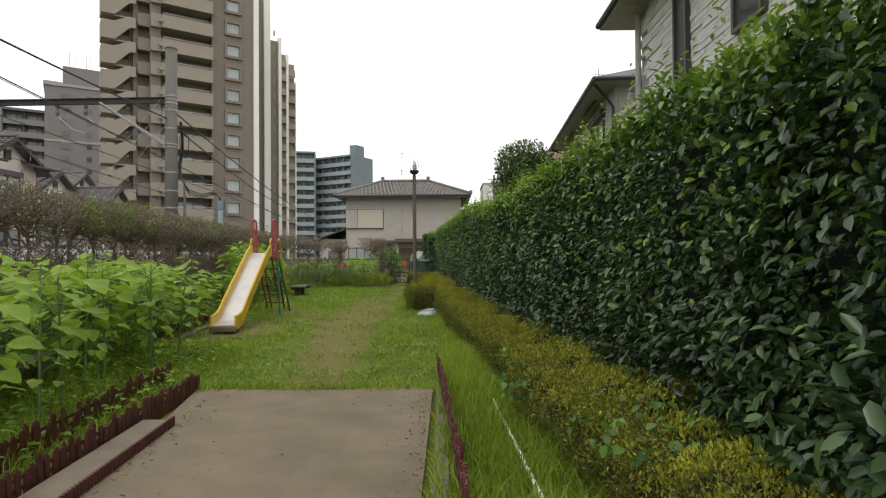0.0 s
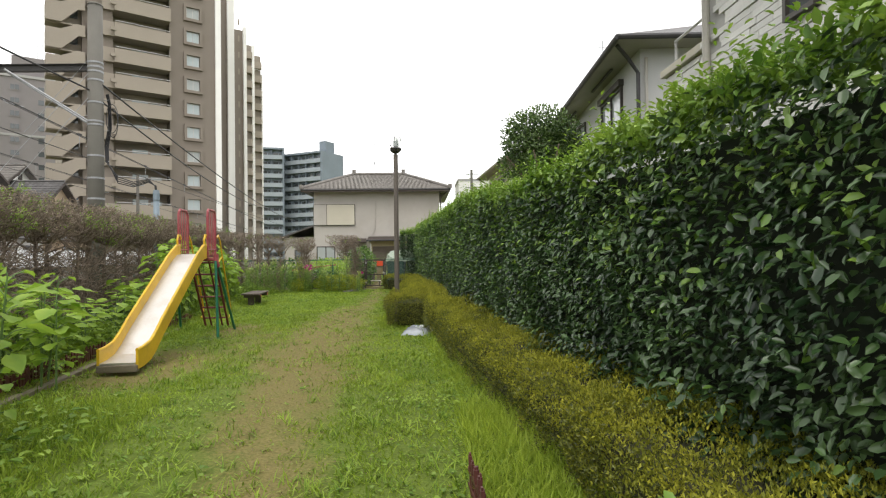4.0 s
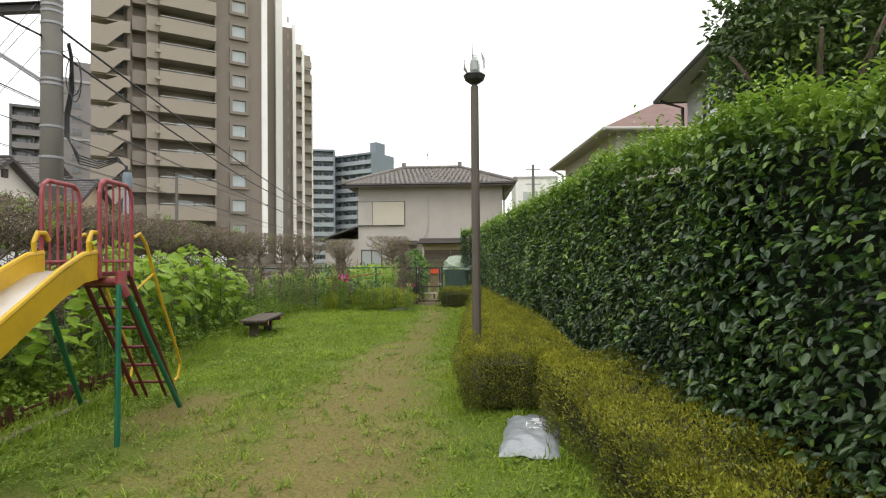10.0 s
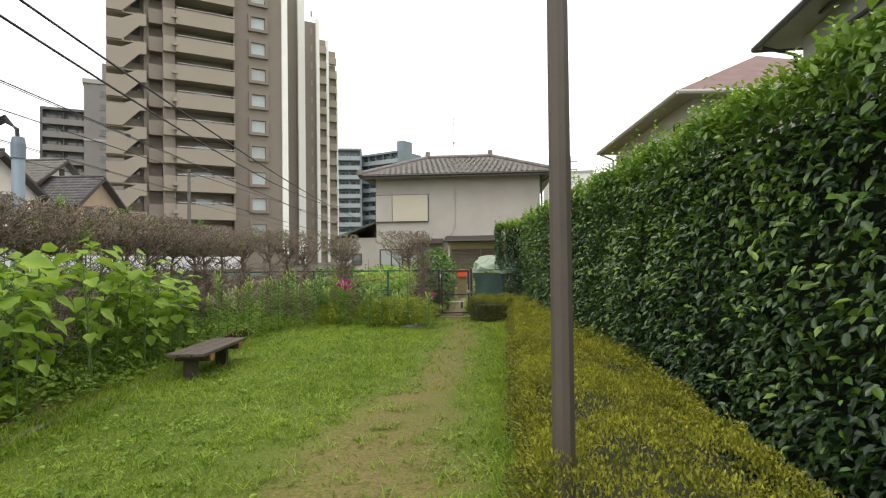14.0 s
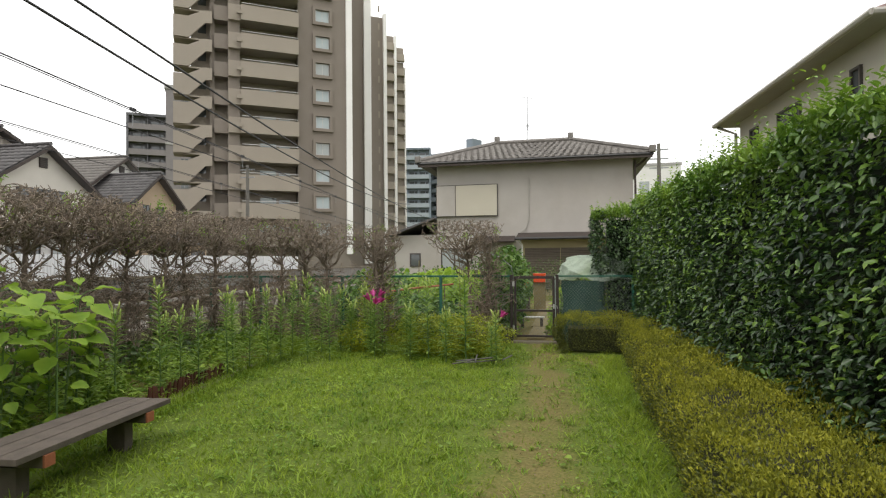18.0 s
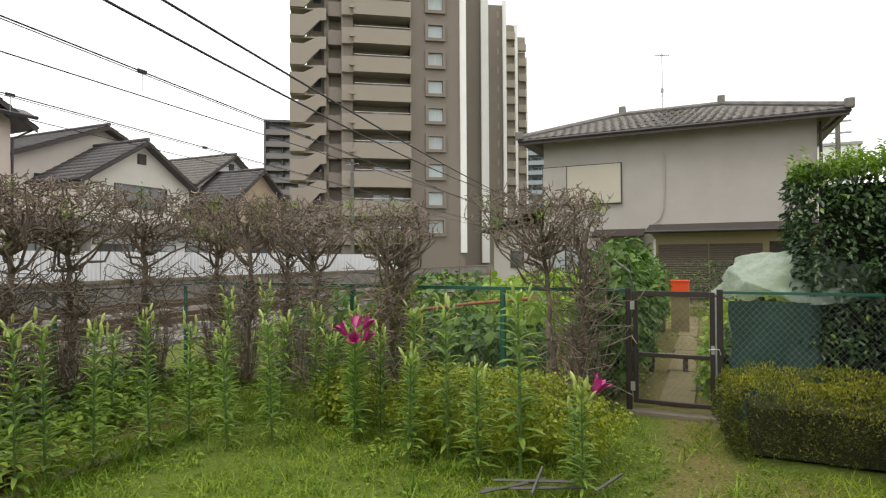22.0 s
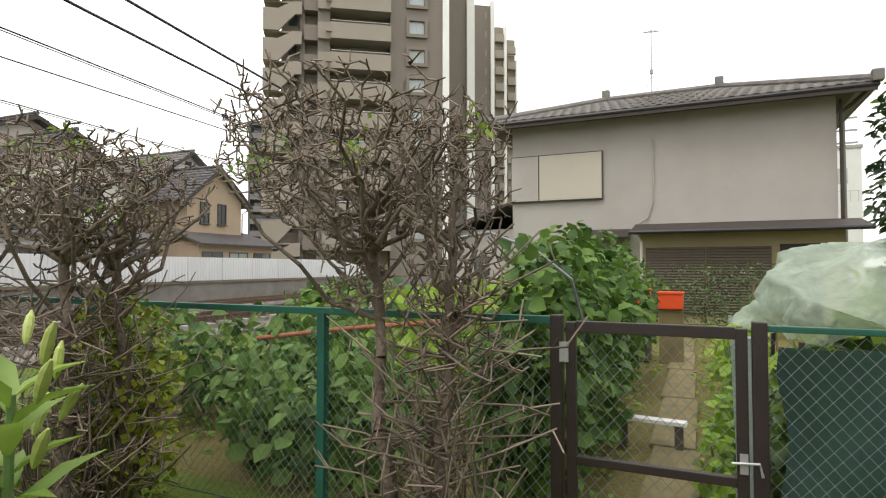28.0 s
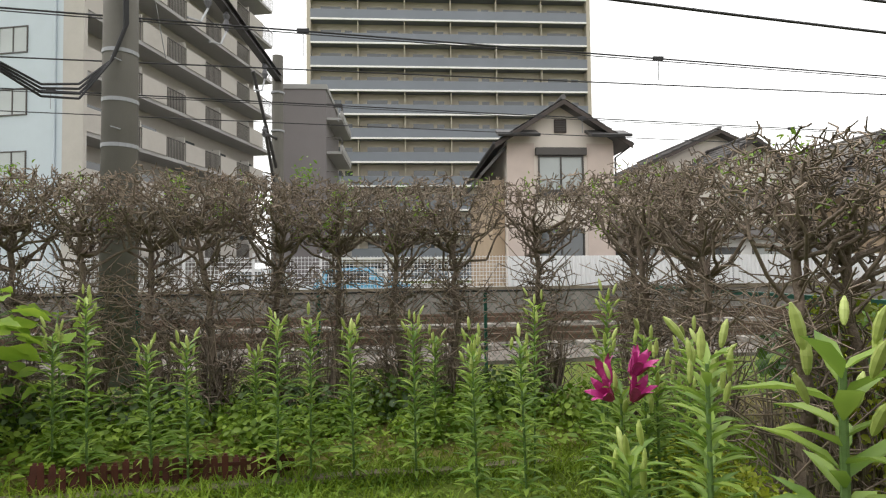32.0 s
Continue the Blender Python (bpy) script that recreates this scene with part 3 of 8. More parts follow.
def make_litter():
    """Dry leaf crumbs and grit, thick along the slab's edges and thin over slab and worn lawn."""
    n1, n2 = 1500, 2600
    y = rng.uniform(-1.5, 3.5, n1)
    side = rng.random(n1) < 0.55
    x = np.where(side, 0.16 - 0.09 * np.clip(y, 0, 4) + np.abs(rng.normal(0, 0.10, n1)), 1.98 - np.abs(rng.normal(0, 0.08, n1)))
    x = np.where(rng.random(n1) < 0.3, rng.uniform(0, 1.95, n1), x)
    y2 = 3.6 + 20 * rng.random(n2)
    x2 = path_mid(y2) + rng.normal(0, 0.7, n2)
    at = np.stack([np.concatenate([x, x2]), np.concatenate([y, y2]), np.concatenate([np.full(n1, 0.015), np.full(n2, 0.012)])], 1)
    n = n1 + n2
    a = rng.random(n) * 6.28
    ln = rng.uniform(0.006, 0.026, n)
    ob = part("dry_litter", leaves("dry_litter", at, np.stack([np.cos(a), np.sin(a), np.full(n, 0.15)], 1), np.stack([rng.normal(0, 0.3, n), rng.normal(0, 0.3, n), np.ones(n)], 1), ln, ln * rng.uniform(0.3, 0.8, n)), M_LITTER)
    tagged(ob, "dry brown leaf crumbs and grit on the ground", "litter", "", "stuff")


make_litter()


# ---- hedges ----
def hedge_wall(name, pieces, label, leaf_len, density, mat_top, core_mat, shoots=0, leaf_mat_side=None, category="hedge", ragged=0.07, aspect=0.5, fresh=3.0, low_share=0.1, sprigs=False, deep=1.6, dive=1.5, young=0.0):
    """A clipped hedge: pieces are (front line points, depth vector, top height function); leaves cover front, ends and top."""
    th = thing(name, pieces[0][0][0][0], pieces[0][0][0][1], 0, label, category)
    o = np.array([pieces[0][0][0][0], pieces[0][0][0][1], 0.0])
    A, N, TOP = [], [], []
    # added dark block behind the leaves; its colour stands in for shade between them
    core = bmesh.new()
    for line, dep, height, low in pieces:
        for (x0, y0), (x1, y1) in zip(line, line[1:]):
            a, b, dv = np.array([x0, y0, 0.0]), np.array([x1, y1, 0.0]), np.array([*dep, 0.0])
            length = np.linalg.norm(b - a)
            along = (b - a) / length
            out = -dv / np.linalg.norm(dv)
            inset = min(0.34, 0.31 * np.linalg.norm(dv)) if height(y0) > 1 else 0.18
            roof = 0.17
            k = max(2, int(length / 0.8))
            for i in range(k):
                p0, p1 = a + (b - a) * i / k, a + (b - a) * (i + 1) / k
                h0, h1 = height(p0[1]) - roof, height(p1[1]) - roof
                q = [p0 - out * inset, p1 - out * inset, p1 + dv + out * inset, p0 + dv + out * inset]
                if i == 0 and (x0, y0) == line[0]:
                    q[0], q[3] = q[0] + along * inset, q[3] + along * inset
                if i == k - 1 and (x1, y1) == line[-1]:
                    q[1], q[2] = q[1] - along * inset, q[2] - along * inset
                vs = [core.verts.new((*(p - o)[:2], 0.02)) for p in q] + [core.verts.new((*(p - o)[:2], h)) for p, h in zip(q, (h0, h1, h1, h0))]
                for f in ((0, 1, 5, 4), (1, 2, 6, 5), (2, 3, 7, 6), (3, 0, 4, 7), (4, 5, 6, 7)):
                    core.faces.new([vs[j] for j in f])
            top = height((y0 + y1) / 2)
            dlen = np.linalg.norm(dv)
            for kind, area in (("front", length * top), ("top", length * (min(dlen, 0.6) if top > 1 else dlen)), ("e0", dlen * top * (2 if sprigs else 1)), ("e1", dlen * top), ("back", length * top * (0.25 if top < 1 else 0.08))):
                m = int(area * density)
                u, w = rng.random(m), rng.random(m)
                if kind == "front":
                    p = a + (b - a) * u[:, None] + np.array([0, 0, 1.0]) * (low + w * (height(y0 + (y1 - y0) * u) - low))[:, None]
                    nn = np.tile(out, (m, 1))
                elif kind == "top":
                    p = a + (b - a) * u[:, None] + dv * (w * min(1.0, (0.6 if top > 1 else 9.0) / dlen))[:, None]
                    p[:, 2] = height(p[:, 1])
                    nn = np.tile([0, 0, 1.0], (m, 1))
                elif kind == "back":
                    p = a + dv + (b - a) * u[:, None] + np.array([0, 0, 1.0]) * (height(y0 + (y1 - y0) * u) * (1 - (0.25 if top < 1 else 0.08) * w))[:, None]
                    nn = np.tile(-out, (m, 1))
                else:
                    e, sg = (a, -1) if kind == "e0" else (b, 1)
                    p = e + dv * u[:, None] + np.array([0, 0, 1.0]) * (low + w * (top - low))[:, None]
                    nn = np.tile(along * sg, (m, 1))
                bulge = wobble(p, 2.3, 1.0) * ragged + wobble(p, 7.0, 4.0) * ragged * (0.8 if sprigs else 0.6) + (wobble(p, 21.0, 2.0) * 0.035 if sprigs else 0.0)
                if sprigs:
                    # rounded shoulders, leaning foot
                    r = 0.10
                    if kind == "top":
                        e = np.clip(np.minimum(w, 1 - w) * dlen, 0, r)
                        p[:, 2] -= r - np.sqrt(np.maximum(r * r - (r - e) ** 2, 0))
                    elif kind != "back":
                        e = np.clip((top - p[:, 2]), 0, r)
                        p = p - nn * ((r - np.sqrt(np.maximum(r * r - (r - e) ** 2, 0))) + 0.04 * np.clip(1 - p[:, 2] / 0.3, 0, 1))[:, None]
                p = p + nn * (bulge - rng.random(m) ** dive * leaf_len * (min(deep, 2.2) if kind == "top" and top > 1 else deep))[:, None]
                A.append(p), N.append(nn), TOP.append(np.full(m, kind == "top"))
    A, N, TOP = np.concatenate(A), np.concatenate(N), np.concatenate(TOP)
    m = len(A)
    bmesh.ops.remove_doubles(core, verts=core.verts[:], dist=0.012)
    part("shade_filler", core, core_mat, th)
    if sprigs:
        face = unit(N * 0.8 + np.array([0, 0, 0.2]) + rng.normal(0, 0.6, (m, 3)))
        way = unit(N * 0.6 + np.array([0, 0, 0.55]) + rng.normal(0, 0.5, (m, 3)))
    else:
        face = unit(N * 0.5 + np.array([0, 0, 0.85]) + rng.normal(0, 0.36, (m, 3)))
        way = unit(N * 0.75 + rng.normal(0, 0.62, (m, 3)) + np.where(TOP[:, None], [[0, 0, 0.35]], [[0, 0, -0.42]]))
    ln = leaf_len * rng.uniform(0.65, 1.3, m)
    me_kw = dict(fold=0.22, droop=0.1)
    if leaf_mat_side is None:
        part("foliage", leaves("foliage", A - o, way, face, ln, ln * aspect, **me_kw), mat_top, th)
    else:
        # young raises the bright-leaf share with y: grazing light painted on the far hedge
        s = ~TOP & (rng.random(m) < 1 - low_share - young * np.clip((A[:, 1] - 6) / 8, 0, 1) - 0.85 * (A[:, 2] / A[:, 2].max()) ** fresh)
        part("foliage", leaves("foliage", (A - o)[~s], way[~s], face[~s], ln[~s], (ln * aspect)[~s], **me_kw), mat_top, th, "fresher clipped top leaves, with lighter leaves mixed into the sides")
        part("side_foliage", leaves("side_foliage", (A - o)[s], way[s], face[s], ln[s], (ln * aspect)[s], **me_kw), leaf_mat_side, th, "darker-coloured leaves on the shaded side")
    if shoots:
        idx = np.nonzero(TOP)[0]
        idx = rng.choice(idx, shoots)
        base = A[idx]
        hgt = rng.uniform(0.03, 0.2, shoots) * (1 + 1.2 * (rng.random(shoots) < 0.06))
        P, D, F = [], [], []
        for j in range(7):
            f = (j + 1) / 7
            ang = rng.random(shoots) * 6.28
            P.append(base + np.array([0, 0, 1.0]) * (hgt * f)[:, None])
            D.append(np.stack([np.cos(ang), np.sin(ang), np.full(shoots, 0.7)], 1))
            F.append(np.stack([np.cos(ang) * -0.5, np.sin(ang) * -0.5, np.ones(shoots)], 1))
        P, D, F = np.concatenate(P), np.concatenate(D), np.concatenate(F)
        l2 = leaf_len * rng.uniform(0.55, 1.0, len(P))
        part("shoot_foliage", leaves("shoot_foliage", P - o, D, F, l2, l2 * 0.45), M_SHOOT, th, "pale green young shoots")
    return th


def tall_top(y):
    return 2.16 + 0.26 * np.clip((y - 8) / 4, 0, 1)


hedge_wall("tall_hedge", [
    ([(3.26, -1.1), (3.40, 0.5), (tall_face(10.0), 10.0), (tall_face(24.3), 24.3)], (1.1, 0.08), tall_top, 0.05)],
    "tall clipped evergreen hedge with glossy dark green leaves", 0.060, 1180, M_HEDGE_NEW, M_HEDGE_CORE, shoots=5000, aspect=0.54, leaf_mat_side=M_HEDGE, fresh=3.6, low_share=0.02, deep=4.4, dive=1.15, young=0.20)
hedge_wall("tall_hedge", [([(0.92, 24.75), (2.2, 24.75)], (0.0, 0.9), lambda y: 2.38 + 0 * y, 0.05)],
    "dark clipped evergreen hedge block behind the fence", 0.062, 1250, M_HEDGE_NEW, M_HEDGE_CORE, shoots=260, leaf_mat_side=M_HEDGE, fresh=16.0, low_share=0.03, deep=3.4)


def low_top(y):
    return 0.52 + 0.09 * np.clip((y - 9) / 3, 0, 1) - 0.06 * np.clip((y - 15) / 5, 0, 1)


# darker side leaves, more of them lower down: shade painted by leaf colour
LOW = dict(leaf_mat_side=M_LOW_SHADE, ragged=0.095, aspect=0.42, sprigs=True, deep=4.2)
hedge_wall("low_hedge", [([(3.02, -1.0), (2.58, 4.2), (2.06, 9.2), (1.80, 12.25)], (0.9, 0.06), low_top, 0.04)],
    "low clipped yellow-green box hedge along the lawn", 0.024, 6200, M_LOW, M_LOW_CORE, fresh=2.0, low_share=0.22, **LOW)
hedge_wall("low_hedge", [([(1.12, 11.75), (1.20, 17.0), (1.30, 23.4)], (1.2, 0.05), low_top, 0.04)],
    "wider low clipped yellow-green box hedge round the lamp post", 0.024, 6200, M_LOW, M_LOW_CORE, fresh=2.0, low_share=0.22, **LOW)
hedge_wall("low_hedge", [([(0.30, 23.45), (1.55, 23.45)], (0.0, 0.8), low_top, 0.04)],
    "low box hedge stub beside the gate, its brown face coloured for shade", 0.024, 6200, M_LOW, M_LOW_CORE, fresh=7.0, low_share=0.04, **LOW)


# ---- grass ----
def make_grass():
    m = 275000
    x = rng.uniform(-6.2, 3.0, m)
    y = 3.3 + 21.2 * rng.random(m) ** 1.08
    low_face = np.where(y < 11.8, 3.04 - 0.104 * y, 1.18)
    low_face = np.where((y > 23.4), 0.3, low_face)
    p3 = np.stack([x, y, np.zeros(m)], 1)
    patch = wobble(p3, 2.1, 3.0) * 0.5 + wobble(p3, 5.3, 1.0) * 0.35 + wobble(p3, 0.7, 5.0) * 0.4
    worn = worn_at(x, y)
    dens = np.clip(0.72 + 0.85 * patch - 0.90 * worn, 0.10, 1) * np.clip(0.75 + 0.02 * y, 0.75, 1.0)
    inside = (x > bed_edge(y) - 0.05) & (x < low_face + 0.25)
    bed = (x <= bed_edge(y) - 0.05)
    dens = np.where(bed, 0.42 * np.clip(0.6 + patch, 0.1, 1), dens)
    near_left = (y < 6.3) & (x < -0.45)
    dens = np.where(near_left, 0.55, dens)
    edge = np.exp(-((x - low_face + 0.12) / 0.16) ** 2) + 1.3 * np.exp(-((x - bed_edge(y) - 0.03) / 0.22) ** 2) * (y > 10.5) + np.exp(-((y - 3.6) / 0.16) ** 2) * 0.9
    keep = (inside | bed) & (rng.random(m) < np.clip(dens + 0.4 * edge, 0, 1))
    keep &= ~((y < 3.48) & (x > -0.35) & (x < 2.02))
    x, y, patch, worn, edge, bed = x[keep], y[keep], patch[keep], worn[keep], edge[keep], bed[keep]
    n = len(x)
    ln = (0.026 + 0.03 * rng.random(n) + 0.016 * np.clip(patch, -0.5, 1)) * (1 - 0.45 * worn) + 0.10 * np.clip(edge, 0, 1.3) * rng.random(n) + bed * 0.06 * rng.random(n)
    ln = np.clip(ln, 0.014, 0.3) * np.where(rng.random(n) < 0.03, 1.9, 1)
    way = np.stack([rng.normal(0, 0.6, n), rng.normal(0, 0.6, n), np.full(n, 0.85)], 1)
    face = np.stack([rng.normal(0, 1, n), rng.normal(0, 1, n), np.zeros(n)], 1)
    at = np.stack([x, y, np.where(bed, 0.035, -0.012)], 1)
    ob = part("grass", blades("grass", at, way, face, ln, 0.0065 + 0.0045 * rng.random(n), 0.35), M_GRASS)
    tagged(ob, "short patchy green lawn grass, longer along the edges", "grass", "", "stuff")
    m = 15000
    x, y = rng.uniform(2.05, 2.95, m), rng.uniform(-2, 6, m)
    k = x < 3.1 - 0.1 * y + 0.1
    x, y = x[k], y[k]
    n = len(x)
    way = np.stack([rng.normal(0, 0.4, n), rng.normal(0, 0.4, n), np.ones(n)], 1)
    ob = part("grass", blades("grass", np.stack([x, y, np.full(n, -0.01)], 1), way, rng.normal(0, 1, (n, 3)), rng.uniform(0.07, 0.2, n), 0.008, 0.5), M_GRASS)
    tagged(ob, "long green grass between the edging and the low hedge", "grass", "", "stuff")
    # clover and broad weeds in the turf
    m = 60000
    x, y = rng.uniform(-6.2, 2.4, m), 3.5 + 20.5 * rng.random(m)
    p3 = np.stack([x, y, np.zeros(m)], 1)
    patch = wobble(p3, 1.6, 8.0) + 0.6 * wobble(p3, 4.5, 2.0)
    low_face = np.where(y < 11.8, 3.04 - 0.104 * y, 1.18)
    bed = x < bed_edge(y) - 0.1
    k = (x < low_face) & ((rng.random(m) < np.clip(0.25 + 0.75 * patch - 0.7 * worn_at(x, y), 0.02, 0.9)) | (bed & (rng.random(m) < 0.55)))
    x, y, bed = x[k], y[k], bed[k]
    n = len(x)
    a = rng.random(n) * 6.28
    way = np.stack([np.cos(a), np.sin(a), np.full(n, 0.15)], 1)
    face = np.stack([rng.normal(0, 0.25, n), rng.normal(0, 0.25, n), np.ones(n)], 1)
    ln = rng.uniform(0.018, 0.042, n) * np.where(bed, 1.7, 1) * np.where(rng.random(n) < 0.16, 1.7, 1)
    ob = part("clover", leaves("clover", np.stack([x, y, rng.uniform(0.008, 0.03, n) + bed * rng.uniform(0.04, 0.16, n)], 1), way, face, ln, ln * 0.75), M_WEED)
    tagged(ob, "flat clover and weed leaves among the grass", "weeds", "", "stuff")


make_grass()


def make_tufts():
    """Coarse weed tufts that stand above the mown turf, thicker along the edges, and the wild growth of the near bed."""
    m = 5000
    x, y = rng.uniform(-4.6, 2.2, m), rng.uniform(3.45, 24.0, m)
    face = np.where(y < 11.8, 3.04 - 0.104 * y, 1.18)
    keep = (x > bed_edge(y)) & (x < face) & (rng.random(m) > 0.9 * worn_at(x, y)) & ((y < 23.2) | (x < 0.3))
    x, y = x[keep], y[keep]
    line_y = rng.uniform(11.0, 24.0, 1300)
    line_x = bed_edge(line_y) + rng.normal(0.0, 0.09, 1300)
    size = np.concatenate([rng.uniform(0.6, 1.7, len(x)), rng.uniform(0.9, 2.0, 1300)])
    x, y = np.concatenate([x, line_x]), np.concatenate([y, line_y])
    k = 12
    n = len(x) * k
    size = np.repeat(size, k)
    at = np.stack([np.repeat(x, k) + rng.normal(0, 0.028, n) * size, np.repeat(y, k) + rng.normal(0, 0.028, n) * size, np.full(n, -0.008)], 1)
    out = rng.normal(0, 1, (n, 2))
    way = np.stack([out[:, 0] * 0.55, out[:, 1] * 0.55, np.full(n, 0.8)], 1)
    ob = part("grass_tufts", blades("grass_tufts", at, way, np.stack([out[:, 0], out[:, 1], np.full(n, -0.4)], 1), rng.uniform(0.035, 0.10, n) * size, 0.006 + 0.005 * rng.random(n), 0.45), M_TUFT)
    tagged(ob, "darker weed tufts in the lawn", "grass", "", "stuff")
    n = 24000
    x, y = rng.uniform(-4.4, -0.3, n), rng.uniform(-0.6, 6.6, n)
    keep = x < -0.36 - 0.045 * y
    x, y = x[keep], y[keep]
    n = len(x)
    way = np.stack([rng.normal(0, 0.45, n), rng.normal(0, 0.45, n), np.ones(n)], 1)
    ob = part("bed_grass", blades("bed_grass", np.stack([x, y, np.full(n, -0.01)], 1), way, rng.normal(0, 1, (n, 3)), rng.uniform(0.04, 0.17, n), 0.008, 0.5), M_GRASS)
    tagged(ob, "long wild grass under the sunflowers", "grass", "", "stuff")


make_tufts()


def make_low_weeds():
    """Broad weeds over the beds beside the railway and over the vegetable garden soil."""
    m = 40000
    x, y = rng.uniform(-7.5, 1.2, m), rng.uniform(-1.5, 37.0, m)
    bed = (y < 24.4) & (x < np.where(y < 6.2, -0.45 - 0.045 * y, bed_edge(y) - 0.15)) & (x > rail_x0(y))
    plot = (y > 24.8) & (np.abs(x + 0.16 + 0.02 * (y - 25)) > 0.22) & (x > rail_x0(y))
    p3 = np.stack([x, y, np.zeros(m)], 1)
    k = bed | (plot & (rng.random(m) < 0.35 + 0.6 * wobble(p3, 1.7, 4.0)))
    x, y = x[k], y[k]
    n = len(x)
    a = rng.random(n) * 6.28
    ln = rng.uniform(0.04, 0.10, n)
    ob = part("bed_weeds", leaves("bed_weeds", np.stack([x, y, 0.02 + 0.14 * rng.random(n) ** 2], 1), np.stack([np.cos(a), np.sin(a), np.full(n, 0.25)], 1), np.stack([rng.normal(0, 0.3, n), rng.normal(0, 0.3, n), np.ones(n)], 1), ln, ln * 0.6), M_WEED)
    tagged(ob, "leafy weeds and seedlings covering the bed soil", "weeds", "", "stuff")


def rail_x0(y):
    return -6.4 - 0.075 * (y - 21.7)


make_low_weeds()


# ---- buildings ----
def window_unit(parent, x, z, w, h, y=0.0, out=0.05, frame_mat=None, glass=None, panes=2, sill=False, rz=0.0):
    """A framed window on a wall that faces -y of its parent (turned by rz): a window part with its panes under it."""
    frame_mat, glass = frame_mat or M_ALU, glass or M_GLASS
    bm = bmesh.new()
    t = 0.055
    for a in ((-w / 2, -h / 2, w / 2, -h / 2 + t), (-w / 2, h / 2 - t, w / 2, h / 2), (-w / 2, -h / 2 + t, -w / 2 + t, h / 2 - t), (w / 2 - t, -h / 2 + t, w / 2, h / 2 - t)):
        box(bm, a[0], -out, a[1], a[2], 0.06, a[3])
    for i in range(1, panes):
        xm = -w / 2 + w * i / panes
        box(bm, xm - t / 2, -out * 0.8, -h / 2 + t, xm + t / 2, 0.05, h / 2 - t)
    if sill:
        box(bm, -w / 2 - 0.05, -out - 0.08, -h / 2 - 0.05, w / 2 + 0.05, 0.03, -h / 2)
    ob = part("window", bm, frame_mat, parent)
    ob.matrix_basis = Matrix.Rotation(rz, 4, "Z") @ Matrix.Translation((x, y, z))
    for i in range(panes):
        x0, x1 = -w / 2 + w * i / panes + t / 2, -w / 2 + w * (i + 1) / panes - t / 2
        part("pane", boxed(x0, -0.012, -h / 2 + t, x1, 0.02, h / 2 - t), glass, ob)
    return ob


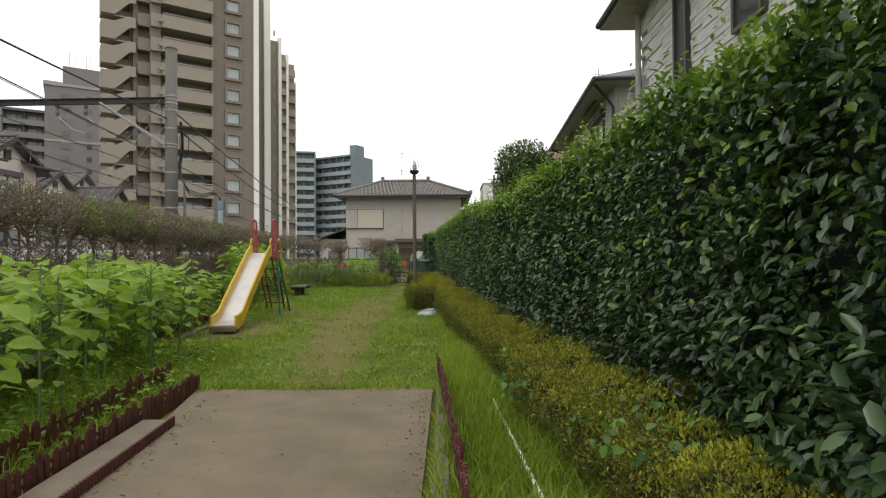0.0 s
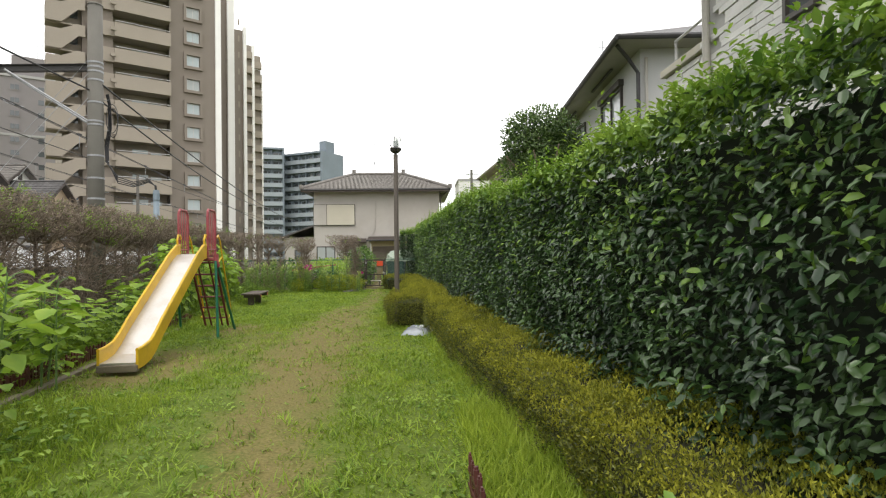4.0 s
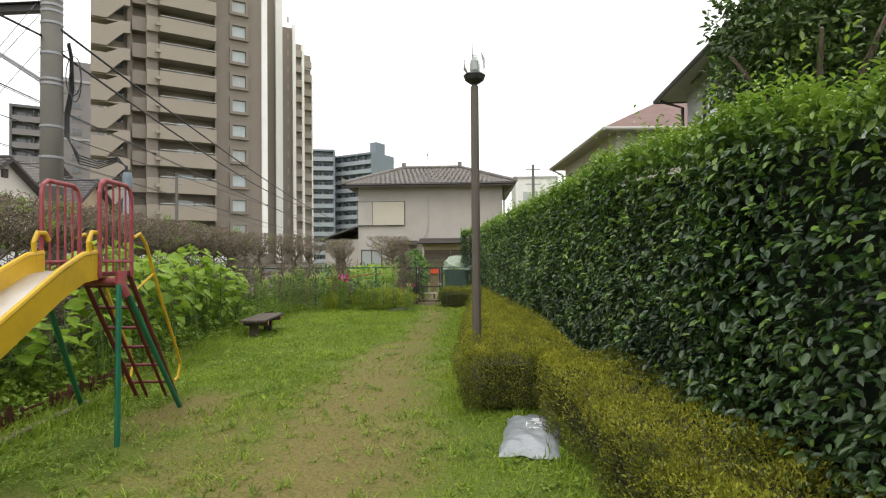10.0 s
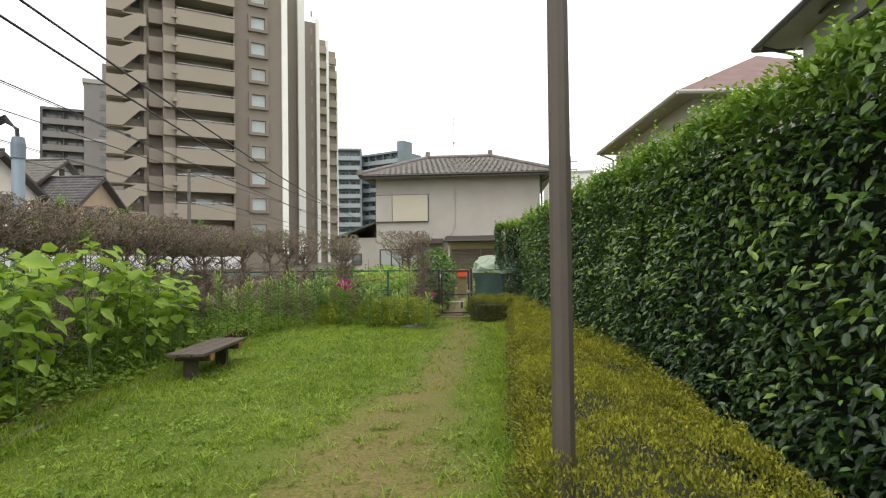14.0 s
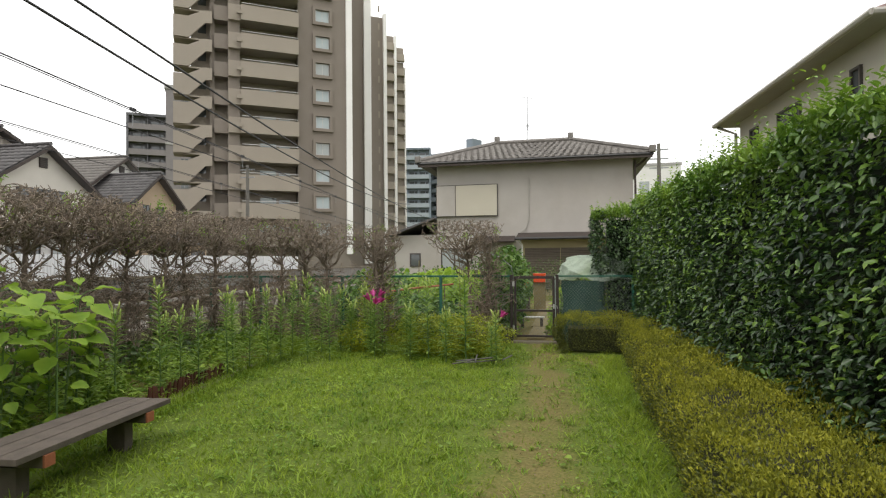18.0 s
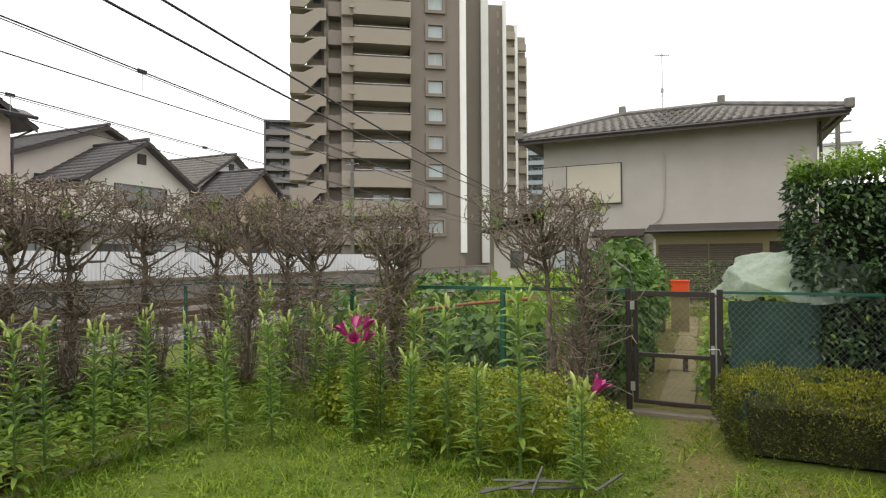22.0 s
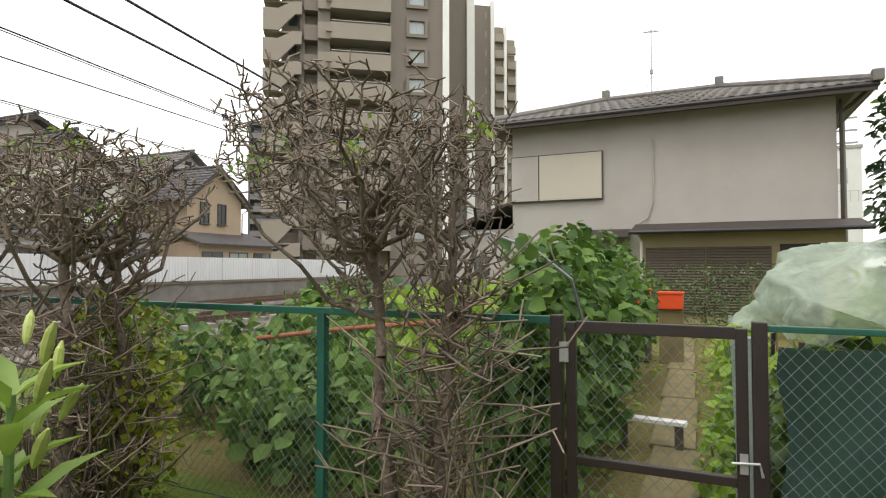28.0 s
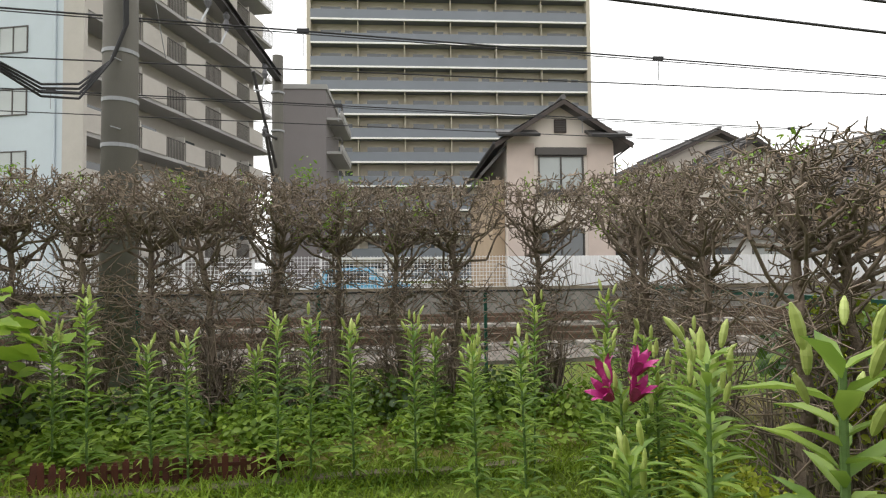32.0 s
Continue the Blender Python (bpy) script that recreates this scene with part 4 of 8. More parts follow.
def make_tower():
    """Brown tiled apartment tower with stair zigzags, balconies, white fins and stepped wings."""
    th = thing("apartment_tower", -26.52, 73.34, 0, "tall brown tiled apartment tower with white vertical fins and balconies", "building", "apartment buildings", rz=35)
    H = 44.4
    wall = bmesh.new()
    box(wall, -2.7, 0, 0, 3.2, 15, H)
    part("wall", wall, M_TOWER, th)
    core = bmesh.new()
    box(core, -13.6, 1.4, 0, -2.75, 14, H)
    part("recess_wall", core, M_TOWER_D, th, "shaded recessed wall behind the balconies")
    part("column", boxed(-9.95, -0.1, 0, -8.75, 2.0, H), M_TOWER, th)
    part("column", boxed(-11.75, 0.6, 0, -11.25, 2.0, H), M_TOWER, th)
    part("fin", boxed(2.68, -0.35, 2.2, 3.34, 0.6, H + 0.6), M_FIN, th, "white full-height fin")
    part("roof", boxed(-13.6, -0.2, H, 3.3, 15, H + 0.5), M_TOWER_L, th)
    par = shared("balcony", box(box(box(bmesh.new(), -8.7, -1.0, -1.95, -2.72, -0.82, -0.34), -8.7, -0.82, -1.9, -2.72, 2.0, -1.68), -9.1, -1.12, -1.35, -8.55, -0.8, -0.95), M_TOWER_L)
    par2 = shared("balcony", box(box(bmesh.new(), -9.92, -0.55, -1.9, -8.7, -0.37, -0.25), -9.92, -0.37, -1.9, -8.7, 0.0, -1.7), M_TOWER_L)
    par3 = shared("balcony", box(box(bmesh.new(), -11.3, 0.1, -1.9, -9.95, 0.28, -0.35), -11.3, 0.28, -1.9, -9.95, 2.0, -1.7), M_TOWER)
    bm = bmesh.new()
    lo = [(-15.2, -1.25), (-13.75, -1.25), (-12.15, 0.45), (-11.5, 0.5), (-11.5, 1.75), (-12.3, 1.75), (-13.8, 0.95), (-15.2, 0.95)]
    a = [bm.verts.new((x, -0.2, z)) for x, z in lo]
    b = [bm.verts.new((x, 0.1, z)) for x, z in lo]
    bm.faces.new(a)
    bm.faces.new(b[::-1])
    for i in range(8):
        bm.faces.new((a[(i + 1) % 8], a[i], b[i], b[(i + 1) % 8]))
    box(bm, -15.2, -0.2, -1.22, -15.0, 2.2, 0.92)
    box(bm, -15.2, 0.1, -1.35, -11.5, 2.0, -1.2)
    stair = shared("stair_parapet", bm, M_TOWER_L)
    rail = shared("handrail", tubed([(-8.6, -0.91, -0.14), (-2.8, -0.91, -0.14)], 0.045, 5), M_ALU)
    door = shared("balcony_door", box(box(bmesh.new(), -6.6, 1.33, -1.65, -4.9, 1.38, 0.5), -4.6, 1.33, -1.65, -3.4, 1.38, 0.3), M_GLASSB)
    slit = shared("stair_window", boxed(-12.9, 1.32, -0.1, -12.1, 1.38, 1.0), M_GLASS)
    unit_box = shared("air_unit", boxed(-3.6, 0.2, -1.65, -2.95, 0.55, -1.05, bevel=0.03), M_WHITEP)
    sur = bmesh.new()
    for a in ((-1.1, -1.02, 1.1, -0.68), (-1.1, 0.68, 1.1, 1.02), (-1.1, -0.68, -0.78, 0.68), (0.78, -0.68, 1.1, 0.68)):
        box(sur, a[0], -0.3, a[1], a[2], 0, a[3])
    sur = shared("window_surround", sur, M_TOWER)
    glass_kinds = [M_GLASSB, M_GLASSL, M_GLASSB]
    for j in range(15):
        z = 1.97 + 3.0 * j
        m = Matrix.Translation((0, 0, z))
        if j > 0:
            for nm, me in (("balcony", par), ("balcony", par2), ("balcony", par3), ("handrail", rail), ("balcony_door", door)):
                again(nm, me, th, m)
            if j % 3 == 1:
                again("air_unit", unit_box, th, m)
            again("window_surround", sur, th, m)
            w = window_unit(th, 0, z, 1.5, 1.3, 0, 0.06, M_ALU, glass_kinds[j % 3])
        again("stair_parapet", stair, th, m)
        again("stair_window", slit, th, m)
    # stepped wings behind
    mi = (pose(-26.52, 73.34, 0, 0, 0, 35)).inverted()
    for k, (wx, wy, w, hh, balc, fin) in enumerate(WINGS):
        p = mi @ Vector((wx, wy, 0))
        part("wing", boxed(p.x - w - 4, p.y, 0, p.x, p.y + 12, hh), M_TOWER if not balc else M_TOWER_L, th)
        if fin:
            part("fin", boxed(p.x - fin, p.y - 0.5, 1.0, p.x + (0.12 if k == 0 else 0.5 if k < 3 else 0.25), p.y + 0.4, hh + 0.6), M_FIN, th, "white full-height fin")
        if balc:
            bm = bmesh.new()
            prism(bm, [(p.x - w + 0.05, p.y), (p.x - w + 0.1, p.y - 0.9), (p.x - 0.4, p.y - 1.0), (p.x, p.y - 0.6), (p.x + 0.1, p.y)], -1.9, -0.5)
            me = shared("balcony", bm, M_TOWER_L)
            gap = shared("balcony_door", boxed(p.x - w + 0.1, p.y - 0.05, -0.45, p.x - 0.05, p.y - 0.01, 1.05), M_TOWER_D)
            for j in range(1, 15):
                again("balcony", me, th, Matrix.Translation((0, 0, 1.97 + 3 * j)))
                again("balcony_door", gap, th, Matrix.Translation((0, 0, 1.97 + 3 * j)))
        else:
            slitw = shared("slit_window", boxed(p.x - 0.9, p.y - 0.03, -0.5, p.x - 0.6, p.y + 0.0, 0.6), M_TOWER_D)
            for j in range(1, 15):
                again("slit_window", slitw, th, Matrix.Translation((0, 0, 1.97 + 3 * j)))


# right front corner, visible width, height, balconies, white fin width
WINGS = [(-27.14, 90.55, 1.48, 44.6, False, 0.9), (-30.1, 105.5, 2.03, 42.6, False, 0.05), (-32.7, 119.53, 1.81, 44.4, True, 0.02), (-32.56, 126.03, 1.80, 40.4, True, 0.02)]
make_tower()


def flat_block(name, x, y, rz, w, d, floors, fh, wall_m, par_m, label, bays=4, dark=None, top=2.0, balcony=True, lip_m=None):
    """A block of flats whose front faces -y of its own frame: floors with parapets, doors and dividing walls."""
    dark = dark or M_TOWER_D
    th = thing(name, x, y, 0, label, "building", "apartment buildings", rz=rz)
    H = floors * fh
    part("wall", boxed(-w / 2, 1.3, 0, w / 2, d, H), wall_m, th)
    part("roof", boxed(-w / 2, -0.1, H, w / 2, d, H + 0.6), wall_m, th)
    for x0 in (-w / 2, w / 2 - 0.5):
        part("end_wall", boxed(x0, -0.05, 0, x0 + 0.5, 1.3, H), wall_m, th)
    part("stair_tower", boxed(w * 0.22, d * 0.4, H + 0.6, w * 0.38, d * 0.8, H + 0.6 + top), wall_m, th)
    par = shared("parapet", box(box(bmesh.new(), -w / 2 + 0.5, -0.1, 0, w / 2 - 0.5, 0.05, 1.15), -w / 2 + 0.5, 0.05, -0.2, w / 2 - 0.5, 1.3, 0.0), par_m)
    lip = shared("slab_edge", boxed(-w / 2 + 0.5, -0.16, -0.22, w / 2 - 0.5, 0.02, -0.003), lip_m or M_FIN)
    div = shared("divider", boxed(-0.06, 0.1, 0, 0.06, 1.3, fh - 0.22), wall_m)
    bw = (w - 1.0) / bays
    dr = shared("balcony_door", box(box(bmesh.new(), -bw * 0.32, 1.24, 0, bw * 0.12, 1.29, fh * 0.68), bw * 0.2, 1.24, 0.3, bw * 0.36, 1.29, fh * 0.66), M_GLASS)
    for j in range(floors):
        z = j * fh + (0.3 if j == 0 else 0)
        if balcony:
            again("parapet", par, th, Matrix.Translation((0, 0, z)))
            again("slab_edge", lip, th, Matrix.Translation((0, 0, z)))
        for i in range(bays):
            xm = -w / 2 + 0.5 + (i + 0.5) * bw
            again("balcony_door", dr, th, Matrix.Translation((xm, 0, z)))
            if i:
                again("divider", div, th, Matrix.Translation((xm - bw / 2, 0, z)))
    return th


# the wide slab with slate-blue parapets across the railway
flat_block("apartment_building", -70.5, 27.5, 90, 36.0, 12, 16, 3.0, M_SLABW, M_SLABP, "wide cream apartment slab with slate-blue balcony panels", bays=6)
# blue-grey slab far ahead: a plain end and a balconied wing
flat_block("apartment_building", -50.0, 188, 12, 15.0, 14, 12, 3.05, M_BLUEB, M_BLUEB_L, "distant blue-grey apartment building", bays=4, top=0.5, lip_m=M_BLUEB_L)
flat_block("apartment_building", -37.4, 192, -28, 16.5, 12, 12, 2.95, M_BLUEB, M_BLUEB_L, "distant blue-grey apartment wing", bays=5, top=4.2, lip_m=M_BLUEB_L)


def make_grey_block():
    """Mauve-grey tiled tower far behind the brown one: plain wall with small windows, stepped roof, balconied side wing."""
    th = thing("apartment_building", -95.0, 133.5, 0, "mauve-grey tiled apartment tower with small windows", "building", "apartment buildings", rz=34)
    part("wall", boxed(0, 0, 0, 26, 14, 44.2), M_GREYB, th)
    part("roof_block", boxed(3.6, 1.0, 44.2, 22, 12, 49.0), M_GREYB, th)
    part("roof", boxed(-0.3, -0.3, 43.6, 3.5, 10, 44.6), M_GREYB_L, th)
    part("cornice", boxed(3.4, -0.25, 43.7, 26.2, 0.0, 44.3), M_GREYB_L, th)
    part("belt", boxed(-0.1, -0.15, 30.0, 26, 0.0, 30.5), M_GREYB_L, th)
    sur = shared("window_surround", boxed(-1.05, -0.12, -0.85, 1.05, 0.0, 0.85), M_GREYB)
    pane = shared("pane", box(box(bmesh.new(), -0.8, -0.17, -0.55, -0.06, -0.12, 0.55), 0.06, -0.17, -0.55, 0.8, -0.12, 0.55), M_GLASS)
    slot = shared("slot_window", boxed(-0.55, -0.06, -0.6, 0.55, 0.0, 0.6), M_GLASS)
    for j in range(2, 14):
        for x in (4.2, 16.0):
            again("window_surround", sur, th, Matrix.Translation((x, 0, 3.05 * j + 1.7)))
            again("pane", pane, th, Matrix.Translation((x, 0, 3.05 * j + 1.7)))
        for x in (9.2, 12.0):
            again("slot_window", slot, th, Matrix.Translation((x, 0, 3.05 * j + 1.7)))
    for x in (5.0, 6.2, 8.6, 9.6):
        part("aerial", tubed([(x, 4, 49), (x, 4, 53 + 0.4 * (x % 2))], 0.06, 5), M_GALV, th)


make_grey_block()
flat_block("apartment_building", -98.5, 131.5, 34, 9.0, 12, 12, 3.05, M_GREYB_D, M_GREYB, "dark grey apartment wing with balconies", bays=2, top=0.6, lip_m=M_GREYB)


def make_near_flats():
    """Five-storey flats beside the railway: pale blue end wall, stepped concrete balconies."""
    th = thing("apartment_building", -27.2, 6.6, 0, "grey-beige five-storey flats with concrete balconies and a pale blue end wall", "building", "apartment buildings", rz=167.4)
    # x runs from the blue end wall away from the railway; the balconies face -y
    H = 24.4
    L = 19.5
    part("wall", boxed(0.25, 1.5, 0, L, 12, H), M_APT, th)
    part("end_wall", boxed(-0.1, 0.9, 0, 0.25, 12, H), M_PALEBL, th, "pale blue painted end wall")
    part("roof", boxed(-0.3, -0.6, H, L + 0.3, 12.2, H + 0.35), M_DARK, th)
    n = 5
    bw = L / n
    for j in range(1, 9):
        z = 2.9 * j - 0.6
        part("slab", boxed(0.1, -0.1, z - 0.2, L, 1.5, z), M_GREYB_L, th)
        for i in range(n):
            x0 = 0.1 + i * bw
            part("parapet", boxed(x0, -0.16, z, x0 + bw * 0.52, -0.02, z + 1.15, bevel=0.02), M_APT, th)
            rl = bmesh.new()
            for kx in np.linspace(x0 + bw * 0.52, x0 + bw, 14):
                box(rl, kx - 0.012, -0.1, z, kx + 0.012, -0.075, z + 1.1)
            box(rl, x0 + bw * 0.52, -0.11, z + 1.08, x0 + bw, -0.06, z + 1.13)
            part("railing", rl, M_BRONZE, th)["kind"] = "stuff"
            part("balcony_door", boxed(x0 + bw * 0.4, 1.42, z, x0 + bw * 0.85, 1.49, z + 1.9), M_GLASS, th)
            if i:
                part("divider", boxed(x0 - 0.05, -0.05, z, x0 + 0.05, 1.5, z + 1.5), M_APT, th)
        if j in (2, 3, 4, 6):
            part("air_unit", boxed(L * 0.42, 0.3, z, L * 0.42 + 0.75, 0.62, z + 0.6, bevel=0.03), M_WHITEP, th)
    for z in (3.6, 6.6, 9.6, 12.6):
        w = window_unit(th, 0, z, 1.6, 1.3, 0, 0.05, M_BRONZE, M_GLASSL)
        w.matrix_basis = Matrix.Translation((-0.1, 3.6, z)) @ Matrix.Rotation(radians(-90), 4, "Z")
    part("downpipe", tubed([(-0.16, 1.3, 0), (-0.16, 1.3, H)], 0.06, 8), M_PALEBL, th)
    part("corner_column", boxed(-0.12, -0.2, 0, 0.1, 0.9, H), M_APT, th)
    th = thing("apartment_building", -48.0, 13.4, 0, "blank grey tiled apartment block with small side balconies", "building", "apartment buildings", rz=90)
    part("wall", boxed(-2.6, 0, 0, 1.6, 9, 16.8), M_GREYB, th)
    part("roof", boxed(-2.7, -0.1, 16.8, 1.7, 9, 17.2), M_GREYB_L, th)
    for j in range(1, 6):
        part("slab", boxed(1.6, 0.4, 2.9 * j - 0.2, 2.9, 8, 2.9 * j), M_GREYB_L, th)
        part("parapet", boxed(2.75, 0.3, 2.9 * j, 2.95, 8, 2.9 * j + 0.55), M_GREYB_L, th)
        rl = bmesh.new()
        for ky in np.linspace(0.3, 1.6, 10):
            box(rl, 2.84, ky, 2.9 * j + 0.5, 2.87, ky + 0.025, 2.9 * j + 1.15)
        box(rl, 1.6, 0.3, 2.9 * j + 1.12, 2.9, 0.36, 2.9 * j + 1.17)
        part("railing", rl, M_BRONZE, th)["kind"] = "stuff"


make_near_flats()


def tiled_slope(parent, a, b, c, d, material, rows, cols, thick=0.05, name="roof_tile", wave=0.035, as_parts=False):
    """A roof slope a-b (eave, left to right) to d-c (ridge): rows of pantiles with a step and a roll each."""
    a, b, c, d = (Vector(p) for p in (a, b, c, d))
    nrm = (b - a).cross(d - a).normalized()
    bm = bmesh.new()
    poly(bm, [a, b, c, d], 0.12)
    part("roof_slope", bm, material, parent)
    V, F = [], []
    k = 5
    for r in range(rows):
        v0, v1 = r / rows, min(1.0, (r + 1.12) / rows)
        e0, e1 = a.lerp(d, v0), b.lerp(c, v0)
        f0, f1 = a.lerp(d, v1), b.lerp(c, v1)
        n = max(1, round(cols * (e1 - e0).length / (b - a).length))
        for i in range(n):
            base = len(V)
            for q in range(k):
                u = (i + q / (k - 1)) / n
                h = thick + wave * (0.5 - 0.5 * math.cos(2 * math.pi * (q / (k - 1) + 0.12)))
                lo, hi = e0.lerp(e1, u), f0.lerp(f1, u)
                V += [lo + nrm * h, hi + nrm * (h - thick * 0.75), lo + nrm * (h - 0.03)]
            for q in range(k - 1):
                p = base + q * 3
                F += [(p, p + 3, p + 4, p + 1), (p + 2, p + 5, p + 3, p)]
    me = tri_mesh(name, np.array(V), np.array(F))
    ob = part("roof_tiles", me, material, parent)
    ob["kind"] = "stuff"
    return ob


def ridge_cap(parent, p, q, r, material):
    p, q = Vector(p), Vector(q)
    n = max(2, int((q - p).length / 0.32))
    me = shared("ridge_tile", tubed([(0, 0, 0), (0.3, 0, 0)], r, 8), material)
    d = q - p
    rot = d.to_track_quat("X", "Z").to_matrix().to_4x4()
    for i in range(n):
        again("ridge_tile", me, parent, Matrix.Translation(p + d * (i / n)) @ rot @ Matrix.Diagonal((d.length / n / 0.3 * 1.05, 1, 1, 1)))


def make_far_house():
    """Grey stucco two-storey house with a hipped pantile roof, beyond the vegetable garden."""
    x0, x1, y0, y1 = -5.16, 3.06, 38.45, 46.0
    th = thing("house", -1.0, 38.45, 0, "grey stucco two-storey house with a grey pantile hipped roof", "house")
    ox, oy = 1.0, -38.45

    def P(x, y, z):
        return (x + ox, y + oy, z)
    bm = bmesh.new()
    box(bm, x0 + ox, 0, 0, x1 + ox, y1 - y0, 5.64)
    part("wall", bm, M_STUCCO, th)
    e = 0.68
    ez = 5.66
    ra, rb = P(-2.95, 42.2, 7.16), P(0.6, 42.2, 7.16)
    A, B, C, D = P(x0 - e, y0 - e, ez), P(x1 + e, y0 - e, ez), P(x1 + e, y1 + e, ez), P(x0 - e, y1 + e, ez)
    tiled_slope(th, A, B, rb, ra, M_TILE, 13, 34)
    tiled_slope(th, B, C, rb, rb, M_TILE, 13, 30)
    tiled_slope(th, D, A, ra, ra, M_TILE, 13, 30)
    tiled_slope(th, C, D, ra, rb, M_TILE, 8, 20)
    up = Vector((0, 0, 0.11))
    for p, q in ((ra, rb), (A, ra), (B, rb), (C, rb), (D, ra)):
        ridge_cap(th, Vector(p) + up, Vector(q) + up, 0.10, M_TILE)
    for p in (ra, rb):
        part("ridge_end", boxed(p[0] - 0.13, p[1] - 0.12, p[2] + 0.05, p[0] + 0.13, p[1] + 0.12, p[2] + 0.42, bevel=0.05), M_TILE, th)
    for p in (A, B):
        part("ridge_end", boxed(p[0] - 0.12, p[1] - 0.12, p[2] + 0.02, p[0] + 0.12, p[1] + 0.12, p[2] + 0.3, bevel=0.05), M_TILE, th)
    bm = bmesh.new()
    poly(bm, [D, C, B, A], 0.06)
    part("soffit", bm, M_EAVE, th)
    for p, q in ((A, B), (B, C), (D, A)):
        part("gutter", tubed([Vector(p) + Vector((0, 0, -0.03)), Vector(q) + Vector((0, 0, -0.03))], 0.06, 8), M_GUTTER, th)
    part("fascia", boxed(x0 - e + ox, -e - 0.02, ez - 0.17, x1 + e + ox, -e + 0.04, ez - 0.06), M_EAVE, th)
    # shuttered upper window: box for the sliding shutters and two cream panels
    w = part("shutter_window", boxed(-5.18 + ox, -0.10, 3.36, -2.48 + ox, 0.02, 4.74), M_BRONZE, th, "closed shutter window")
    part("panel", boxed(-5.15 + ox, -0.14, 3.39, -4.33 + ox, -0.09, 4.71, bevel=0.01), M_STUCCO, w)
    part("panel", boxed(-4.30 + ox, -0.13, 3.39, -2.51 + ox, -0.09, 4.71, bevel=0.01), M_SHUTTER, w, "cream shutter panel")
    # conduit and pipes
    part("conduit", tubed([(-1.20 + ox, -0.05, 4.9), (-1.16 + ox, -0.06, 4.95), (-1.12 + ox, -0.05, 4.88), (-1.16 + ox, -0.05, 3.2), (-1.3 + ox, -0.05, 2.8), (-1.55 + ox, -0.1, 2.62)], 0.02, 8), M_GUTTERL, th)
    part("downpipe", tubed([(x1 + 0.08 + ox, -0.08, 5.5), (x1 + 0.08 + ox, -0.08, 0.1)], 0.045, 8), M_EAVE, th)
    part("downpipe", tubed([(x1 + e + ox, -0.5, 5.7), (x1 + 0.3 + ox, -0.1, 5.35), (x1 + 0.08 + ox, -0.08, 5.2)], 0.045, 8), M_EAVE, th)
    # lean-to porch roof with ochre wall and louvred shutters under it
    bm = bmesh.new()
    poly(bm, [P(-1.62, 37.2, 2.38), P(3.5, 37.2, 2.38), P(3.5, 38.44, 2.62), P(-1.62, 38.44, 2.62)], 0.07)
    part("porch_roof", bm, M_EAVE, th, "dark lean-to porch roof")
    part("gutter", tubed([P(-1.66, 37.16, 2.33), P(3.5, 37.16, 2.33)], 0.055, 8), M_GUTTER, th)
    part("downpipe", tubed([P(-1.55, 37.2, 2.3), P(-1.4, 37.6, 2.1), P(-1.4, 37.72, 0.1)], 0.035, 8), M_WHITEP, th)
    part("porch_wall", boxed(-1.45 + ox, -0.65, 0, x1 + ox, -0.004, 2.45), M_STUCCO_Y, th, "ochre plastered wall")
    for xa in (-1.3, 0.15):
        sh = part("louvre_shutter", boxed(xa + ox, -0.72, 0.25, xa + 1.42 + ox, -0.66, 1.95), M_LOUVRE, th)
        me = shared("slat", boxed(0, -0.03, 0, 1.38, 0.0, 0.035), M_LOUVRE)
        for i in range(24):
            again("slat", me, sh, Matrix.Translation((xa + 0.02 + ox, -0.72, 0.28 + i * 0.07)) @ Matrix.Rotation(radians(-24), 4, "X"))
    part("door", boxed(1.75 + ox, -0.7, 0.1, 2.6 + ox, -0.655, 2.0), M_EAVE, th)
    # little roof hood and low side wing
    bm = bmesh.new()
    poly(bm, [P(-3.4, 37.75, 2.25), P(-1.75, 37.75, 2.25), P(-1.75, 38.44, 2.5), P(-3.4, 38.44, 2.5)], 0.06)
    part("hood", bm, M_EAVE, th)
    wm = boxed(-7.1 + ox, 0.1, 0, x0 + ox - 0.003, 6, 2.6)
    part("side_wing", wm, M_STUCCO, th)
    bm = bmesh.new()
    poly(bm, [P(-7.5, 38.1, 2.55), P(-5.25, 38.1, 3.35), P(-5.25, 45, 3.35), P(-7.5, 45, 2.55)], 0.08)
    part("side_roof", bm, M_TILE_D, th)
    window_unit(th, -6.2 + ox, 1.5, 0.5, 0.6, 0.1, 0.04, M_BRONZE, M_GLASS, 1)
    window_unit(th, -4.4 + ox, 1.5, 1.2, 1.0, 0.0, 0.04, M_BRONZE, M_GLASSL, 2)
    # television aerial
    ae = thing("tv_aerial", -1.45, 42.2, 7.35, "thin television aerial on the roof ridge", "aerial")
    part("mast", tubed([(0, 0, 0), (0, 0, 2.15)], 0.018, 6), M_GALV, ae)
    for a in (0.6, 2.7, 4.8):
        part("stay", tubed([(0, 0, 0.55), (0.35 * math.cos(a), 0.35 * math.sin(a), -0.12)], 0.01, 4), M_GALV, ae)
    part("boom", tubed([(-0.28, 0.3, 2.2), (0.25, -0.25, 1.95)], 0.012, 5), M_GALV, ae)
    part("clamp", boxed(-0.05, -0.05, 0.62, 0.05, 0.05, 0.76), M_GALV, ae)
    for i in range(7):
        c = Vector((-0.28, 0.3, 2.2)).lerp(Vector((0.25, -0.25, 1.95)), i / 6)
        part("element", tubed([c + Vector((-0.13, -0.13, 0)), c + Vector((0.13, 0.13, 0))], 0.006, 4), M_GALV, ae)


make_far_house()


